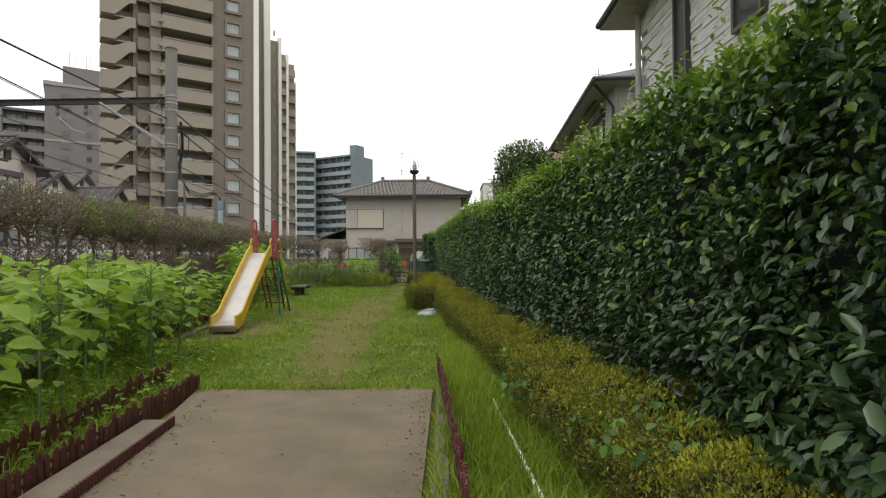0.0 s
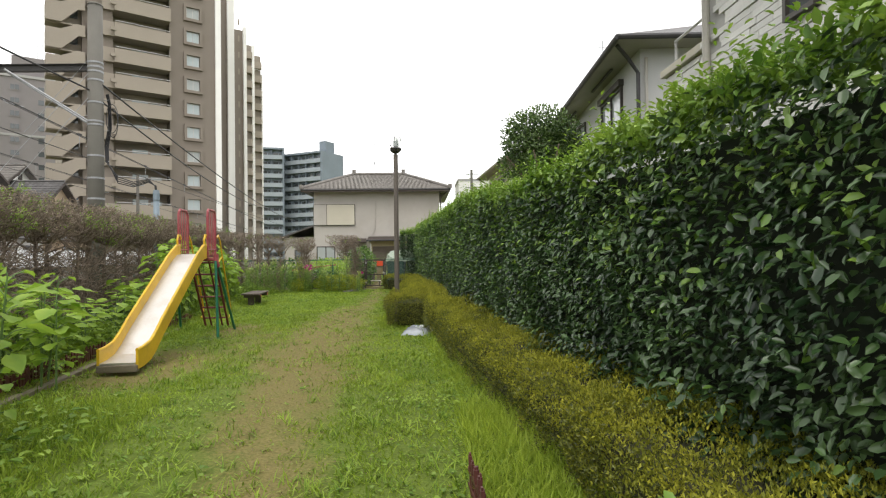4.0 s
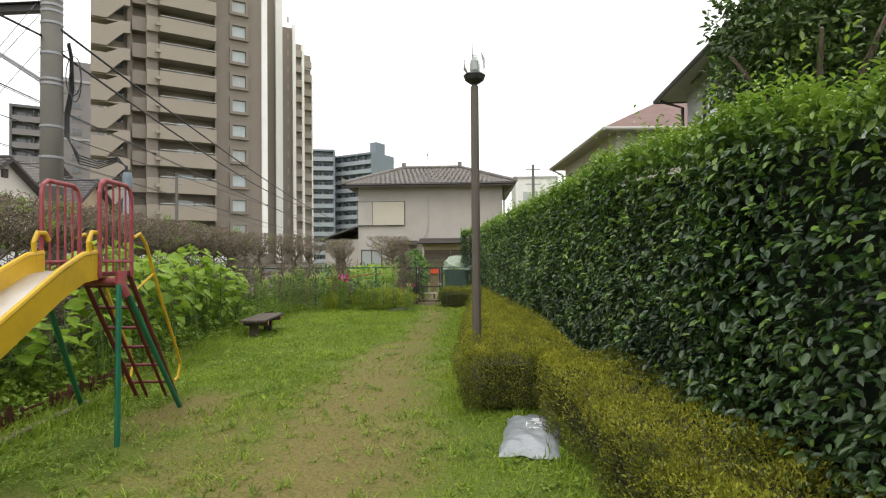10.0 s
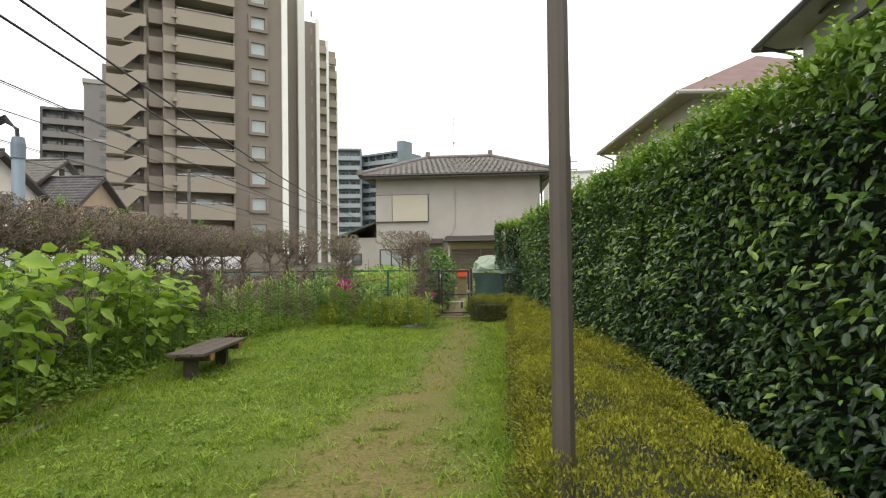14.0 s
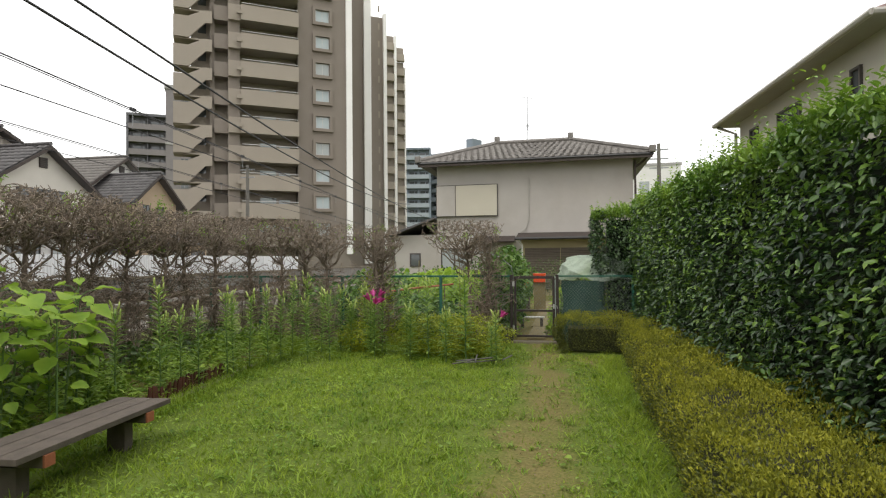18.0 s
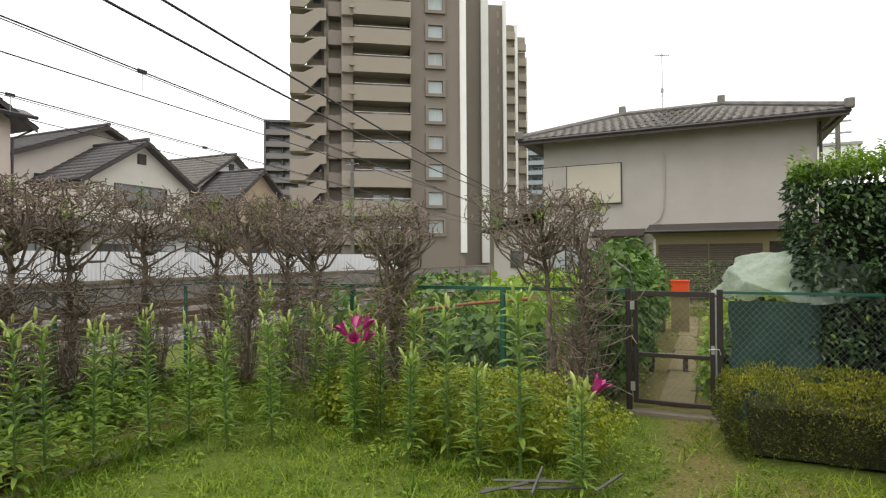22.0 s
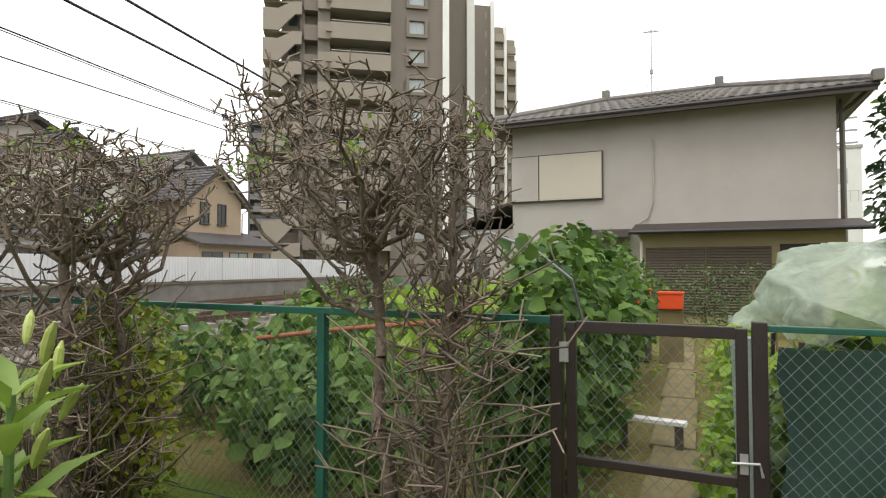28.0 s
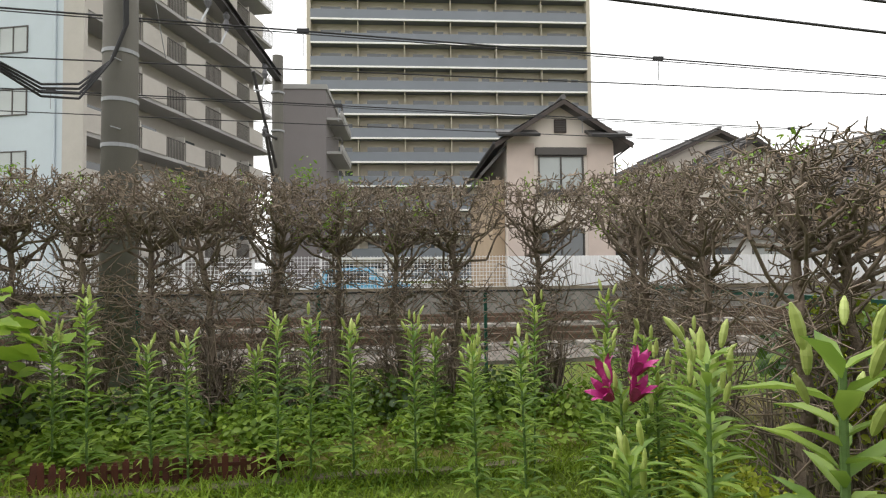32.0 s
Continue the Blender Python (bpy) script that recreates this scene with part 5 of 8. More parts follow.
def gable_house(name, x, y, rz, w, d, ze, zp, wall_m, label, roof_m=None, over=0.5, wins=(), group="houses across the railway", vent=True, extra=None):
    """A house whose gable end faces -y of its frame: walls, two tiled slopes, bargeboards, gutters and windows."""
    roof_m = roof_m or M_TILE_D
    th = thing(name, x, y, 0, label, "house", group, rz=rz)
    bm = bmesh.new()
    a = [bm.verts.new(p) for p in ((-w / 2, 0, 0), (w / 2, 0, 0), (w / 2, 0, ze), (0, 0, zp - 0.15), (-w / 2, 0, ze))]
    b = [bm.verts.new((v.co.x, d, v.co.z)) for v in a]
    bm.faces.new(a)
    bm.faces.new(b[::-1])
    for i in range(5):
        bm.faces.new((a[(i + 1) % 5], a[i], b[i], b[(i + 1) % 5]))
    part("wall", bm, wall_m, th)
    s = (zp - ze) / (w / 2)
    xo = w / 2 + over
    zo = ze - s * over
    tiled_slope(th, (-xo, d + 0.3, zo), (-xo, -over, zo), (0, -over, zp), (0, d + 0.3, zp), roof_m, 10, max(8, int(d / 0.32)))
    tiled_slope(th, (xo, -over, zo), (xo, d + 0.3, zo), (0, d + 0.3, zp), (0, -over, zp), roof_m, 10, max(8, int(d / 0.32)))
    ridge_cap(th, (0, -over, zp + 0.09), (0, d + 0.3, zp + 0.09), 0.1, roof_m)
    for sx in (-1, 1):
        bm = bmesh.new()
        poly(bm, [(0, -over - 0.02, zp - 0.02), (sx * xo, -over - 0.02, zo - 0.02), (sx * xo, -over - 0.02, zo - 0.2), (0, -over - 0.02, zp - 0.2)], 0.04 * sx)
        part("bargeboard", bm, M_EAVE, th)
        part("gutter", tubed([(sx * (xo + 0.03), -over, zo - 0.02), (sx * (xo + 0.03), d, zo - 0.02)], 0.055, 6), M_GUTTER, th)
    part("downpipe", tubed([(xo, -over + 0.1, zo - 0.05), (w / 2 + 0.08, -0.02, zo - 0.45), (w / 2 + 0.08, -0.02, 0.1)], 0.04, 6), M_GUTTER, th)
    for wx, wz, ww, wh, gl in wins:
        window_unit(th, wx, wz, ww, wh, 0, 0.07, M_BRONZE, gl, 2, True)
    if vent:
        v = part("gable_vent", boxed(-0.24, -0.06, zp - 1.15, 0.24, 0.0, zp - 0.62, bevel=0.02), M_EAVE, th)
        for i in range(5):
            part("slat", boxed(-0.2, -0.09, zp - 1.1 + i * 0.09, 0.2, -0.06, zp - 1.06 + i * 0.09), M_BRONZE, v)
    return th


def make_track_houses():
    # the pink and cream house with two pent roofs on its gable
    a = gable_house("house", -21.1, 27.58, 90, 4.1, 9, 6.45, 7.75, M_HOUSEC, "cream and pink brick two-storey house with a dark tiled gable", over=0.55,
                    wins=((0.0, 5.05, 1.75, 1.35, M_GLASSL), (0.0, 2.2, 1.75, 1.5, M_GLASS)))
    for sx in (-1, 1):
        x0, x1 = (-2.5, -0.95) if sx < 0 else (0.95, 2.5)
        bm = bmesh.new()
        poly(bm, [(x0, -0.75, 6.40), (x1, -0.75, 6.40), (x1, -0.02, 6.72), (x0, -0.02, 6.72)], 0.1)
        part("pent_roof", bm, M_TILE_D, a)
        part("gutter", tubed([(x0, -0.78, 6.36), (x1, -0.78, 6.36)], 0.06, 6), M_GUTTER, a)
        part("brick_panel", boxed(min(sx * 1.02, sx * 2.06), -0.03, 0, max(sx * 1.02, sx * 2.06), -0.003, 6.2), M_HOUSEP, a, "pink brick siding panel")
    part("side_wall", boxed(-2.55, 0.6, 0, -2.07, 8, 4.9), M_HOUSET, a)
    bm = bmesh.new()
    poly(bm, [(-3.0, 0.2, 5.0), (-2.0, 0.2, 6.1), (-2.0, 8.5, 6.1), (-3.0, 8.5, 5.0)], -0.1)
    part("side_roof", bm, M_TILE_D, a)
    part("balcony", boxed(2.1, 0.2, 3.2, 4.4, 1.6, 4.2), M_HOUSEP, a)
    part("shutter_box", boxed(-0.98, -0.16, 5.74, 0.98, 0.0, 6.02), M_BRONZE, a)
    part("window_box", boxed(-0.98, -0.22, 4.18, 0.98, 0.0, 4.36), M_BRONZE, a)
    gable_house("house", -29.5, 38.4, 92, 9.5, 9, 6.6, 8.75, M_HOUSEC, "cream house with a broad dark tiled gable roof", vent=False, over=0.6, wins=((-2.6, 5.2, 1.7, 1.2, M_GLASS),))
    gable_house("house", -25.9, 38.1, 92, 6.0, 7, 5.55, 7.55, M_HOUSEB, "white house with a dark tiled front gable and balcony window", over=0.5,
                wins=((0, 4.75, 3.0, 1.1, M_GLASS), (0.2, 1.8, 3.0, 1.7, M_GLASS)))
    gable_house("house", -31.2, 49.2, 92, 6.4, 8, 6.9, 9.1, M_HOUSEW, "white house with a steep grey tiled gable", M_TILE, wins=((-0.8, 5.2, 1.6, 1.2, M_GLASS),))
    gable_house("house", -27.3, 47.9, 92, 4.4, 7, 5.75, 7.55, M_HOUSET, "tan plastered house with a small tiled gable", wins=((-0.9, 4.7, 0.7, 1.3, M_GLASS), (0.5, 4.7, 0.7, 1.3, M_GLASS)), vent=False)
    # single-storey lean-tos in front of them
    for y0, y1, x, z, m, lb in ((34.4, 41.5, -24.3, 2.9, M_HOUSEW, "white single-storey front of a house with dark shutters"), (44.8, 51.0, -25.4, 2.9, M_HOUSET, "tan single-storey front of a house with a tiled porch roof"),
                                (30.8, 34.0, -24.6, 3.0, M_HOUSEC, "cream single-storey house front with windows")):
        th = thing("house_extension", x, (y0 + y1) / 2, 0, lb, "house", rz=92)
        h = (y1 - y0) / 2
        part("wall", boxed(-h, 0, 0, h, 3.0, z), m, th)
        bm = bmesh.new()
        poly(bm, [(-h - 0.3, -0.6, z - 0.15), (h + 0.3, -0.6, z - 0.15), (h + 0.3, 2.6, z + 0.8), (-h - 0.3, 2.6, z + 0.8)], 0.1)
        part("roof", bm, M_TILE_D, th)
        for i in range(3):
            window_unit(th, -h + h * (2 * i + 1) / 3, 1.5, h * 0.5, 1.6, 0, 0.05, M_BRONZE, M_GLASS if i != 1 else M_GLASSL)


make_track_houses()


def hip_house(name, x0, y0, w, d, ze, rise, wall_m, roof_m, label, over=0.6, gut=None, rz=0.0):
    """A hipped-roof house of width w and depth d from its near corner, turned by rz."""
    gut = gut or M_GUTTER
    th = thing(name, x0, y0, 0, label, "house", "houses beside the park", rz=rz)
    part("wall", boxed(0, 0, 0, w, d, ze + 0.05), wall_m, th)
    A, B, C, D = (-over, -over, ze), (w + over, -over, ze), (w + over, d + over, ze), (-over, d + over, ze)
    k = min(w, d) / 2
    if d >= w:
        r0, r1 = (w / 2, k, ze + rise), (w / 2, d - k, ze + rise)
        sl = ((A, B, r0, r0), (B, C, r1, r0), (C, D, r1, r1), (D, A, r0, r1))
    else:
        r0, r1 = (k, d / 2, ze + rise), (w - k, d / 2, ze + rise)
        sl = ((A, B, r1, r0), (B, C, r1, r1), (C, D, r0, r1), (D, A, r0, r0))
    for q in sl:
        bm = bmesh.new()
        pts = [Vector(p) + Vector((0, 0, 0.08)) for p in q]
        if (pts[2] - pts[3]).length < 0.01:
            pts = pts[:3]
        poly(bm, pts, 0.07)
        part("roof_slope", bm, roof_m, th)
    bm = bmesh.new()
    poly(bm, [D, C, B, A], 0.05)
    part("soffit", bm, M_SOFFIT, th)
    for p, q in ((A, B), (B, C), (C, D), (D, A)):
        part("gutter", tubed([Vector(p) + Vector((0, 0, 0.03)), Vector(q) + Vector((0, 0, 0.03))], 0.065, 8), gut, th)
    return th


def make_right_houses():
    # stone-sided house at the entrance
    th = thing("house", 5.9, -6.0, 0, "white stone-sided house standing behind the tall hedge", "house", "houses beside the park")
    part("wall", boxed(0.05, 0, 0, 6, 15.0, 6.4), M_SIDEGAP, th)
    me = [shared("siding_block", boxed(-0.01, 0.005, 0.005, 0.05, L - 0.005, 0.088), M_SIDING) for L in (0.45, 0.6, 0.8)]
    for r in range(42):
        z = 2.2 + r * 0.093
        y = 0.0 + (r * 0.37) % 0.5
        while y < 14.4:
            i = random.choice((0, 1, 2))
            L = (0.45, 0.6, 0.8)[i]
            if y > 7.6:
                again("siding_block", me[i], th, Matrix.Translation((random.uniform(-0.006, 0.016), y, z)))
            y += L
    part("wall_base", boxed(0.0, 0, 0, 0.05, 15.0, 2.2), M_SIDING, th)
    part("eave", boxed(-0.6, 14.4, 5.95, 6, 15.6, 6.1), M_SOFFIT, th)
    part("gutter", tubed([(-0.62, -0.5, 6.05), (-0.62, 15.62, 6.05), (5, 15.62, 6.05)], 0.07, 8), M_GUTTER, th)
    part("soffit", boxed(-0.6, -0.5, 5.98, 0.0, 14.4, 6.1), M_SOFFIT, th)
    bm = bmesh.new()
    poly(bm, [(-0.6, -0.5, 6.15), (-0.6, 15.6, 6.15), (3, 12, 7.6), (3, 3, 7.6)], -0.08)
    part("roof", bm, M_TILE_D, th)
    part("downpipe", tubed([(-0.07, 14.86, 5.95), (-0.07, 14.86, 0)], 0.055, 10), M_GUTTERL, th)
    for y, z, w, h in ((12.9, 4.85, 0.5, 1.9), (10.9, 4.9, 0.7, 1.5), (7.0, 4.6, 1.2, 1.3)):
        wd = window_unit(th, 0, z, w, h, 0, 0.06, M_BRONZE, M_GLASS, 1)
        wd.matrix_basis = Matrix.Translation((-0.03, y, z)) @ Matrix.Rotation(radians(-90), 4, "Z")
    tb = part("terrace_wall", boxed(0.25, 15.0, 0, 4.0, 16.75, 4.42), M_SIDEGAP, th)
    for r in range(21):
        for kx in range(3):
            part("siding_block", boxed(0.19 + 0.006 * ((r + kx) % 3), 15.006 + 0.58 * kx, 2.45 + 0.093 * r, 0.25, 15.57 + 0.58 * kx, 2.537 + 0.093 * r), M_SIDING, tb)
    part("terrace_cap", boxed(0.12, 15.0, 4.42, 4.1, 16.84, 4.54, bevel=0.015), M_SHUTTER, th, "beige terrace coping")
    part("terrace_rail", tubed([(0.3, 16.6, 4.54), (0.3, 16.6, 5.0), (0.3, 15.05, 5.0)], 0.025, 8), M_ALU, th)
    # grey plastered house with a dark hipped roof
    th = hip_house("house", 6.82, 13.75, 7.5, 8.8, 6.02, 2.0, M_HOUSEG, M_TILE_D, "pale grey plastered two-storey house with a dark hipped roof", over=0.7, rz=-3.5)
    for y, w, h, z, g in ((2.3, 1.95, 1.25, 4.93, M_GLASSL), (6.35, 2.05, 1.25, 4.97, M_GLASSL)):
        wd = window_unit(th, 0, z, w, h, 0, 0.07, M_BRONZE, g, 2)
        wd.matrix_basis = Matrix.Translation((0, y, z)) @ Matrix.Rotation(radians(-90), 4, "Z")
    part("shutter_box", boxed(-0.14, 1.25, 5.56, 0.0, 3.35, 5.72, bevel=0.01), M_BRONZE, th)
    part("soffit_vent", boxed(-0.34, 1.2, 5.93, -0.28, 3.2, 5.97), M_DARK, th, "dark slot vent in the soffit")
    part("soffit_vent", boxed(-0.34, 5.4, 5.93, -0.28, 7.4, 5.97), M_DARK, th, "dark slot vent in the soffit")
    window_unit(th, 1.45, 5.0, 0.6, 1.0, 0, 0.06, M_BRONZE, M_GLASS, 1)
    part("downpipe", tubed([(-0.62, -0.35, 5.98), (-0.3, -0.12, 5.75), (-0.07, -0.07, 5.45), (-0.07, -0.07, 0)], 0.045, 8), M_GUTTER, th)
    part("downpipe", tubed([(0.12, -0.06, 5.8), (0.12, -0.06, 0)], 0.04, 8), M_GUTTERL, th)
    part("downpipe", tubed([(-0.62, 9.2, 5.98), (-0.1, 8.9, 5.7), (-0.07, 8.86, 0)], 0.045, 8), M_GUTTER, th)
    part("aerial", tubed([(0.9, 6.6, 6.4), (0.9, 6.6, 8.7)], 0.018, 5), M_GALV, th)
    part("aerial_cross", tubed([(0.7, 6.6, 8.45), (1.1, 6.6, 8.45)], 0.012, 5), M_GALV, th)
    part("aerial_cross", tubed([(0.75, 6.6, 8.2), (1.05, 6.6, 8.2)], 0.012, 5), M_GALV, th)
    # cream house with a red-brown roof
    th = hip_house("house", 6.26, 26.0, 7.2, 7.6, 5.74, 2.3, M_HOUSEY, M_TILE_R, "pale cream two-storey house with a red-brown hipped roof", gut=M_GUTTERL, rz=3.6)
    for y, w in ((1.05, 0.38), (4.1, 1.3), (6.4, 0.6)):
        wd = window_unit(th, 0, 4.8, w, 1.0, 0, 0.06, M_BRONZE, M_GLASS, 2 if w > 0.5 else 1)
        wd.matrix_basis = Matrix.Translation((0, y, 4.8)) @ Matrix.Rotation(radians(-90), 4, "Z")
    part("downpipe", tubed([(-0.5, 8.1, 5.7), (-0.1, 7.68, 5.4), (-0.1, 7.68, 0)], 0.05, 8), M_GUTTERL, th)
    # white blocks in the distance
    th = thing("distant_building", 7.5, 84, 0, "white flat-roofed building in the distance", "building")
    part("wall", boxed(0, 0, 0, 5.6, 8, 12.2), M_HOUSEW, th)
    part("roof", boxed(-0.1, -0.1, 12.2, 5.7, 8, 12.5), M_GREYB_L, th)
    for wx in (1.0, 3.4):
        part("window", boxed(wx, -0.05, 9.0, wx + 1.1, 0.0, 10.4), M_GLASSL, th)
    rl = bmesh.new()
    for i in range(9):
        box(rl, 0.3 + i * 0.6, -0.9, 7.2, 0.34 + i * 0.6, -0.86, 8.2)
    box(rl, 0.3, -0.92, 8.2, 5.2, -0.84, 8.26)
    part("railing", rl, M_ALU, th)["kind"] = "stuff"
    th = thing("distant_building", 14, 60, 0, "brick-red and white building in the distance", "building")
    part("wall", boxed(0, 0, 0, 8, 8, 6.4), M_HOUSEP, th)
    part("roof", boxed(-0.2, -0.2, 6.4, 8.2, 8, 6.7), M_FIN, th)
    for i in range(4):
        part("window", boxed(0.6 + i * 1.9, -0.05, 3.4, 1.9 + i * 1.9, 0.0, 4.8), M_GLASS, th)


make_right_houses()


# ---- railway ----
def rail_x(y, x):
    """A line beside the railway, which bears slightly left of straight ahead; x is its place at y = 21.7."""
    return x - 0.075 * (y - 21.7)


def along(x, y0, y1, z, w, h):
    bm = bmesh.new()
    prism(bm, [(rail_x(y0, x) - w / 2, y0), (rail_x(y0, x) + w / 2, y0), (rail_x(y1, x) + w / 2, y1), (rail_x(y1, x) - w / 2, y1)], z, z + h)
    return bm


def make_railway():
    bed = along(-12.2, -40, 160, -0.02, 7.6, 0.07)
    structure(part("ballast_bed", bed, M_BALLAST), "grey-brown railway ballast", "ballast")
    m = 9000
    y = rng.uniform(2, 60, m)
    x = rail_x(y, -12.2) + rng.uniform(-3.8, 3.8, m)
    s = rng.uniform(0.025, 0.06, m)
    c = np.stack([x, y, np.full(m, 0.05)], 1)
    oct_ = np.array([[1, 0, 0], [0, 1, 0], [-1, 0, 0], [0, -1, 0], [0, 0, 0.8]], float)
    v = (c[:, None] + oct_[None] * s[:, None, None] * rng.uniform(0.7, 1.3, (m, 5, 1))).reshape(-1, 3)
    t = np.array([[0, 1, 4], [1, 2, 4], [2, 3, 4], [3, 0, 4]])
    ob = part("ballast_stones", tri_mesh("ballast_stones", v, (t[None] + 5 * np.arange(m)[:, None, None]).reshape(-1, 3)), M_BALLAST)
    tagged(ob, "loose grey-brown ballast stones", "ballast", "", "stuff")
    for cx in (-10.4, -14.0):
        th = thing("railway_track", rail_x(21.7, cx), 21.7, 0.05, "rusty railway track on concrete sleepers", "railway track", "railway tracks")
        for o in (-0.53, 0.53):
            bm = bmesh.new()
            for w, z0, z1 in ((0.12, 0.1, 0.12), (0.025, 0.12, 0.2), (0.065, 0.2, 0.24)):
                prism(bm, [(rail_x(-40, o) - w / 2, -61.7), (rail_x(-40, o) + w / 2, -61.7), (rail_x(160, o) + w / 2, 138.3), (rail_x(160, o) - w / 2, 138.3)], z0, z1)
            part("rail", bm, M_RAIL, th)
        me = shared("sleeper", boxed(-1.0, -0.12, -0.06, 1.0, 0.12, 0.1, bevel=0.02), M_SLEEPER)
        for i in range(70):
            yy = -18 + i * 0.62
            again("sleeper", me, th, Matrix.Translation((rail_x(yy + 21.7, 0), yy, 0)) @ Matrix.Rotation(0.075, 4, "Z"))
    # far side: low concrete wall, white panel fence, wire fence and yard
    th = thing("retaining_wall", rail_x(20, -16.2), 20, 0, "low weathered concrete wall beside the railway", "wall")
    bm = bmesh.new()
    prism(bm, [(rail_x(-40, 0) - 0.1 - 0, -60), (rail_x(-40, 0) + 0.1, -60), (rail_x(140, 0) + 0.1, 120), (rail_x(140, 0) - 0.1, 120)], 0, 0.82)
    part("wall", bm, M_CONC, th)
    bm = bmesh.new()
    prism(bm, [(rail_x(-40, 0) - 0.16, -60), (rail_x(-40, 0) + 0.16, -60), (rail_x(140, 0) + 0.16, 120), (rail_x(140, 0) - 0.16, 120)], 0.82, 0.92)
    part("coping", bm, M_KERB, th)
    th = thing("panel_fence", rail_x(24.7, -16.5), 24.7, 0.9, "long white ribbed metal panel fence", "fence")
    bm = bmesh.new()
    pr = [(-0.02, 0.0)] + [q for i in range(12) for q in ((0.0, i * 0.15), (0.03, i * 0.15 + 0.03), (0.03, i * 0.15 + 0.09), (0.0, i * 0.15 + 0.12))] + [(0.0, 1.8), (-0.02, 1.8)]
    prism(bm, pr, 0, 0.92)
    me = shared("panel", bm, M_WHITEWALL)
    for i in range(15):
        again("panel", me, th, Matrix.Translation((rail_x(21.7 + i * 1.83, 0), i * 1.83, 0)) @ Matrix.Rotation(0.075, 4, "Z"))
    th = thing("grid_fence", rail_x(10, -16.5), 10, 0.9, "white wire grid fence of a car park", "fence")
    bm = bmesh.new()
    for i in range(19):
        box(bm, -0.008, i * 0.1, 0, 0.008, i * 0.1 + 0.012, 0.95)
    for k in range(9):
        box(bm, -0.012, 0, 0.02 + k * 0.11, 0.012, 1.85, 0.035 + k * 0.11)
    me = shared("grid_panel", bm, M_WHITEWALL)
    pm = shared("post", boxed(-0.03, -0.03, -0.9, 0.03, 0.03, 1.05), M_WHITEWALL)
    for i in range(8):
        mm = Matrix.Translation((rail_x(21.7 + i * 1.85, 0), i * 1.85, 0)) @ Matrix.Rotation(0.075, 4, "Z")
        again("grid_panel", me, th, mm)["kind"] = "stuff"
        again("post", pm, th, mm)
    structure(part("yard", boxed(-60, 2, -0.06, rail_x(20, -16.6), 62, 0.012), M_CONC), "grey concrete yard in front of the houses", "pavement")


make_railway()


def wire(name, pts, r, label, mat_=None, n=6, group="overhead wires"):
    o = Vector(pts[0])
    th = thing(name, *o, label, "wire", group)
    part("strand", tubed([Vector(p) - o for p in pts], r, n), mat_ or M_CABLE, th)
    return th


def sag(a, b, s, k=14):
    a, b = Vector(a), Vector(b)
    return [a.lerp(b, i / k) - Vector((0, 0, s * 4 * (i / k) * (1 - i / k))) for i in range(k + 1)]


def make_wires():
    # carrier wires with droppers, and contact wires, each placed to fit the camera's view
    for x0, slope, z0, fall, r, drop in ((-9.59, 0.148, 5.418, -0.002, 0.016, True), (-10.17, 0.073, 5.008, -0.006, 0.014, False), (-14.43, 0.118, 5.584, -0.010, 0.017, True), (-14.5, 0.110, 5.1, -0.010, 0.013, False)):
        pts = [Vector((x0 - slope * (y - 21.7), y, z0 + fall * (y - 21.7))) for y in range(-30, 131, 8)]
        w = wire("catenary_wire", pts, r, "black railway carrier wire with droppers" if drop else "thin straight railway contact wire")
        o = pts[0]
        if drop:
            part("strand", tubed([p + Vector((0.04, 0, -0.06)) - o for p in pts], 0.010, 5), M_CABLE, w)
            for y in np.arange(-6, 70, 6.5):
                c = Vector((x0 - slope * (y - 21.7), y, z0 + fall * (y - 21.7)))
                d = part("dropper", tubed([c - o, c + Vector((0, 0, -0.42)) - o], 0.009, 5), M_GALV, w)
                part("clamp", boxed(c.x - o.x - 0.02, c.y - o.y - 0.1, c.z - o.z - 0.03, c.x - o.x + 0.02, c.y - o.y + 0.1, c.z - o.z + 0.04), M_CABLE, w)
    far1, far2 = (-16.54, 74, 7.58), (-13.8, 74, 5.77)
    wire("power_cable", sag((-7.45, 17.9, 5.92), far1, 0.97, 24), 0.026, "thick black power cable slung from the concrete pole")
    wire("power_cable", sag((-7.45, 17.9, 6.43), far2, 0.66, 24), 0.026, "thick black power cable slung from the concrete pole")
    wire("power_cable", sag((-7.75, 17.9, 6.25), (-4.5, -30, 6.6), 0.7), 0.024, "thick black power cable slung from the concrete pole")


make_wires()


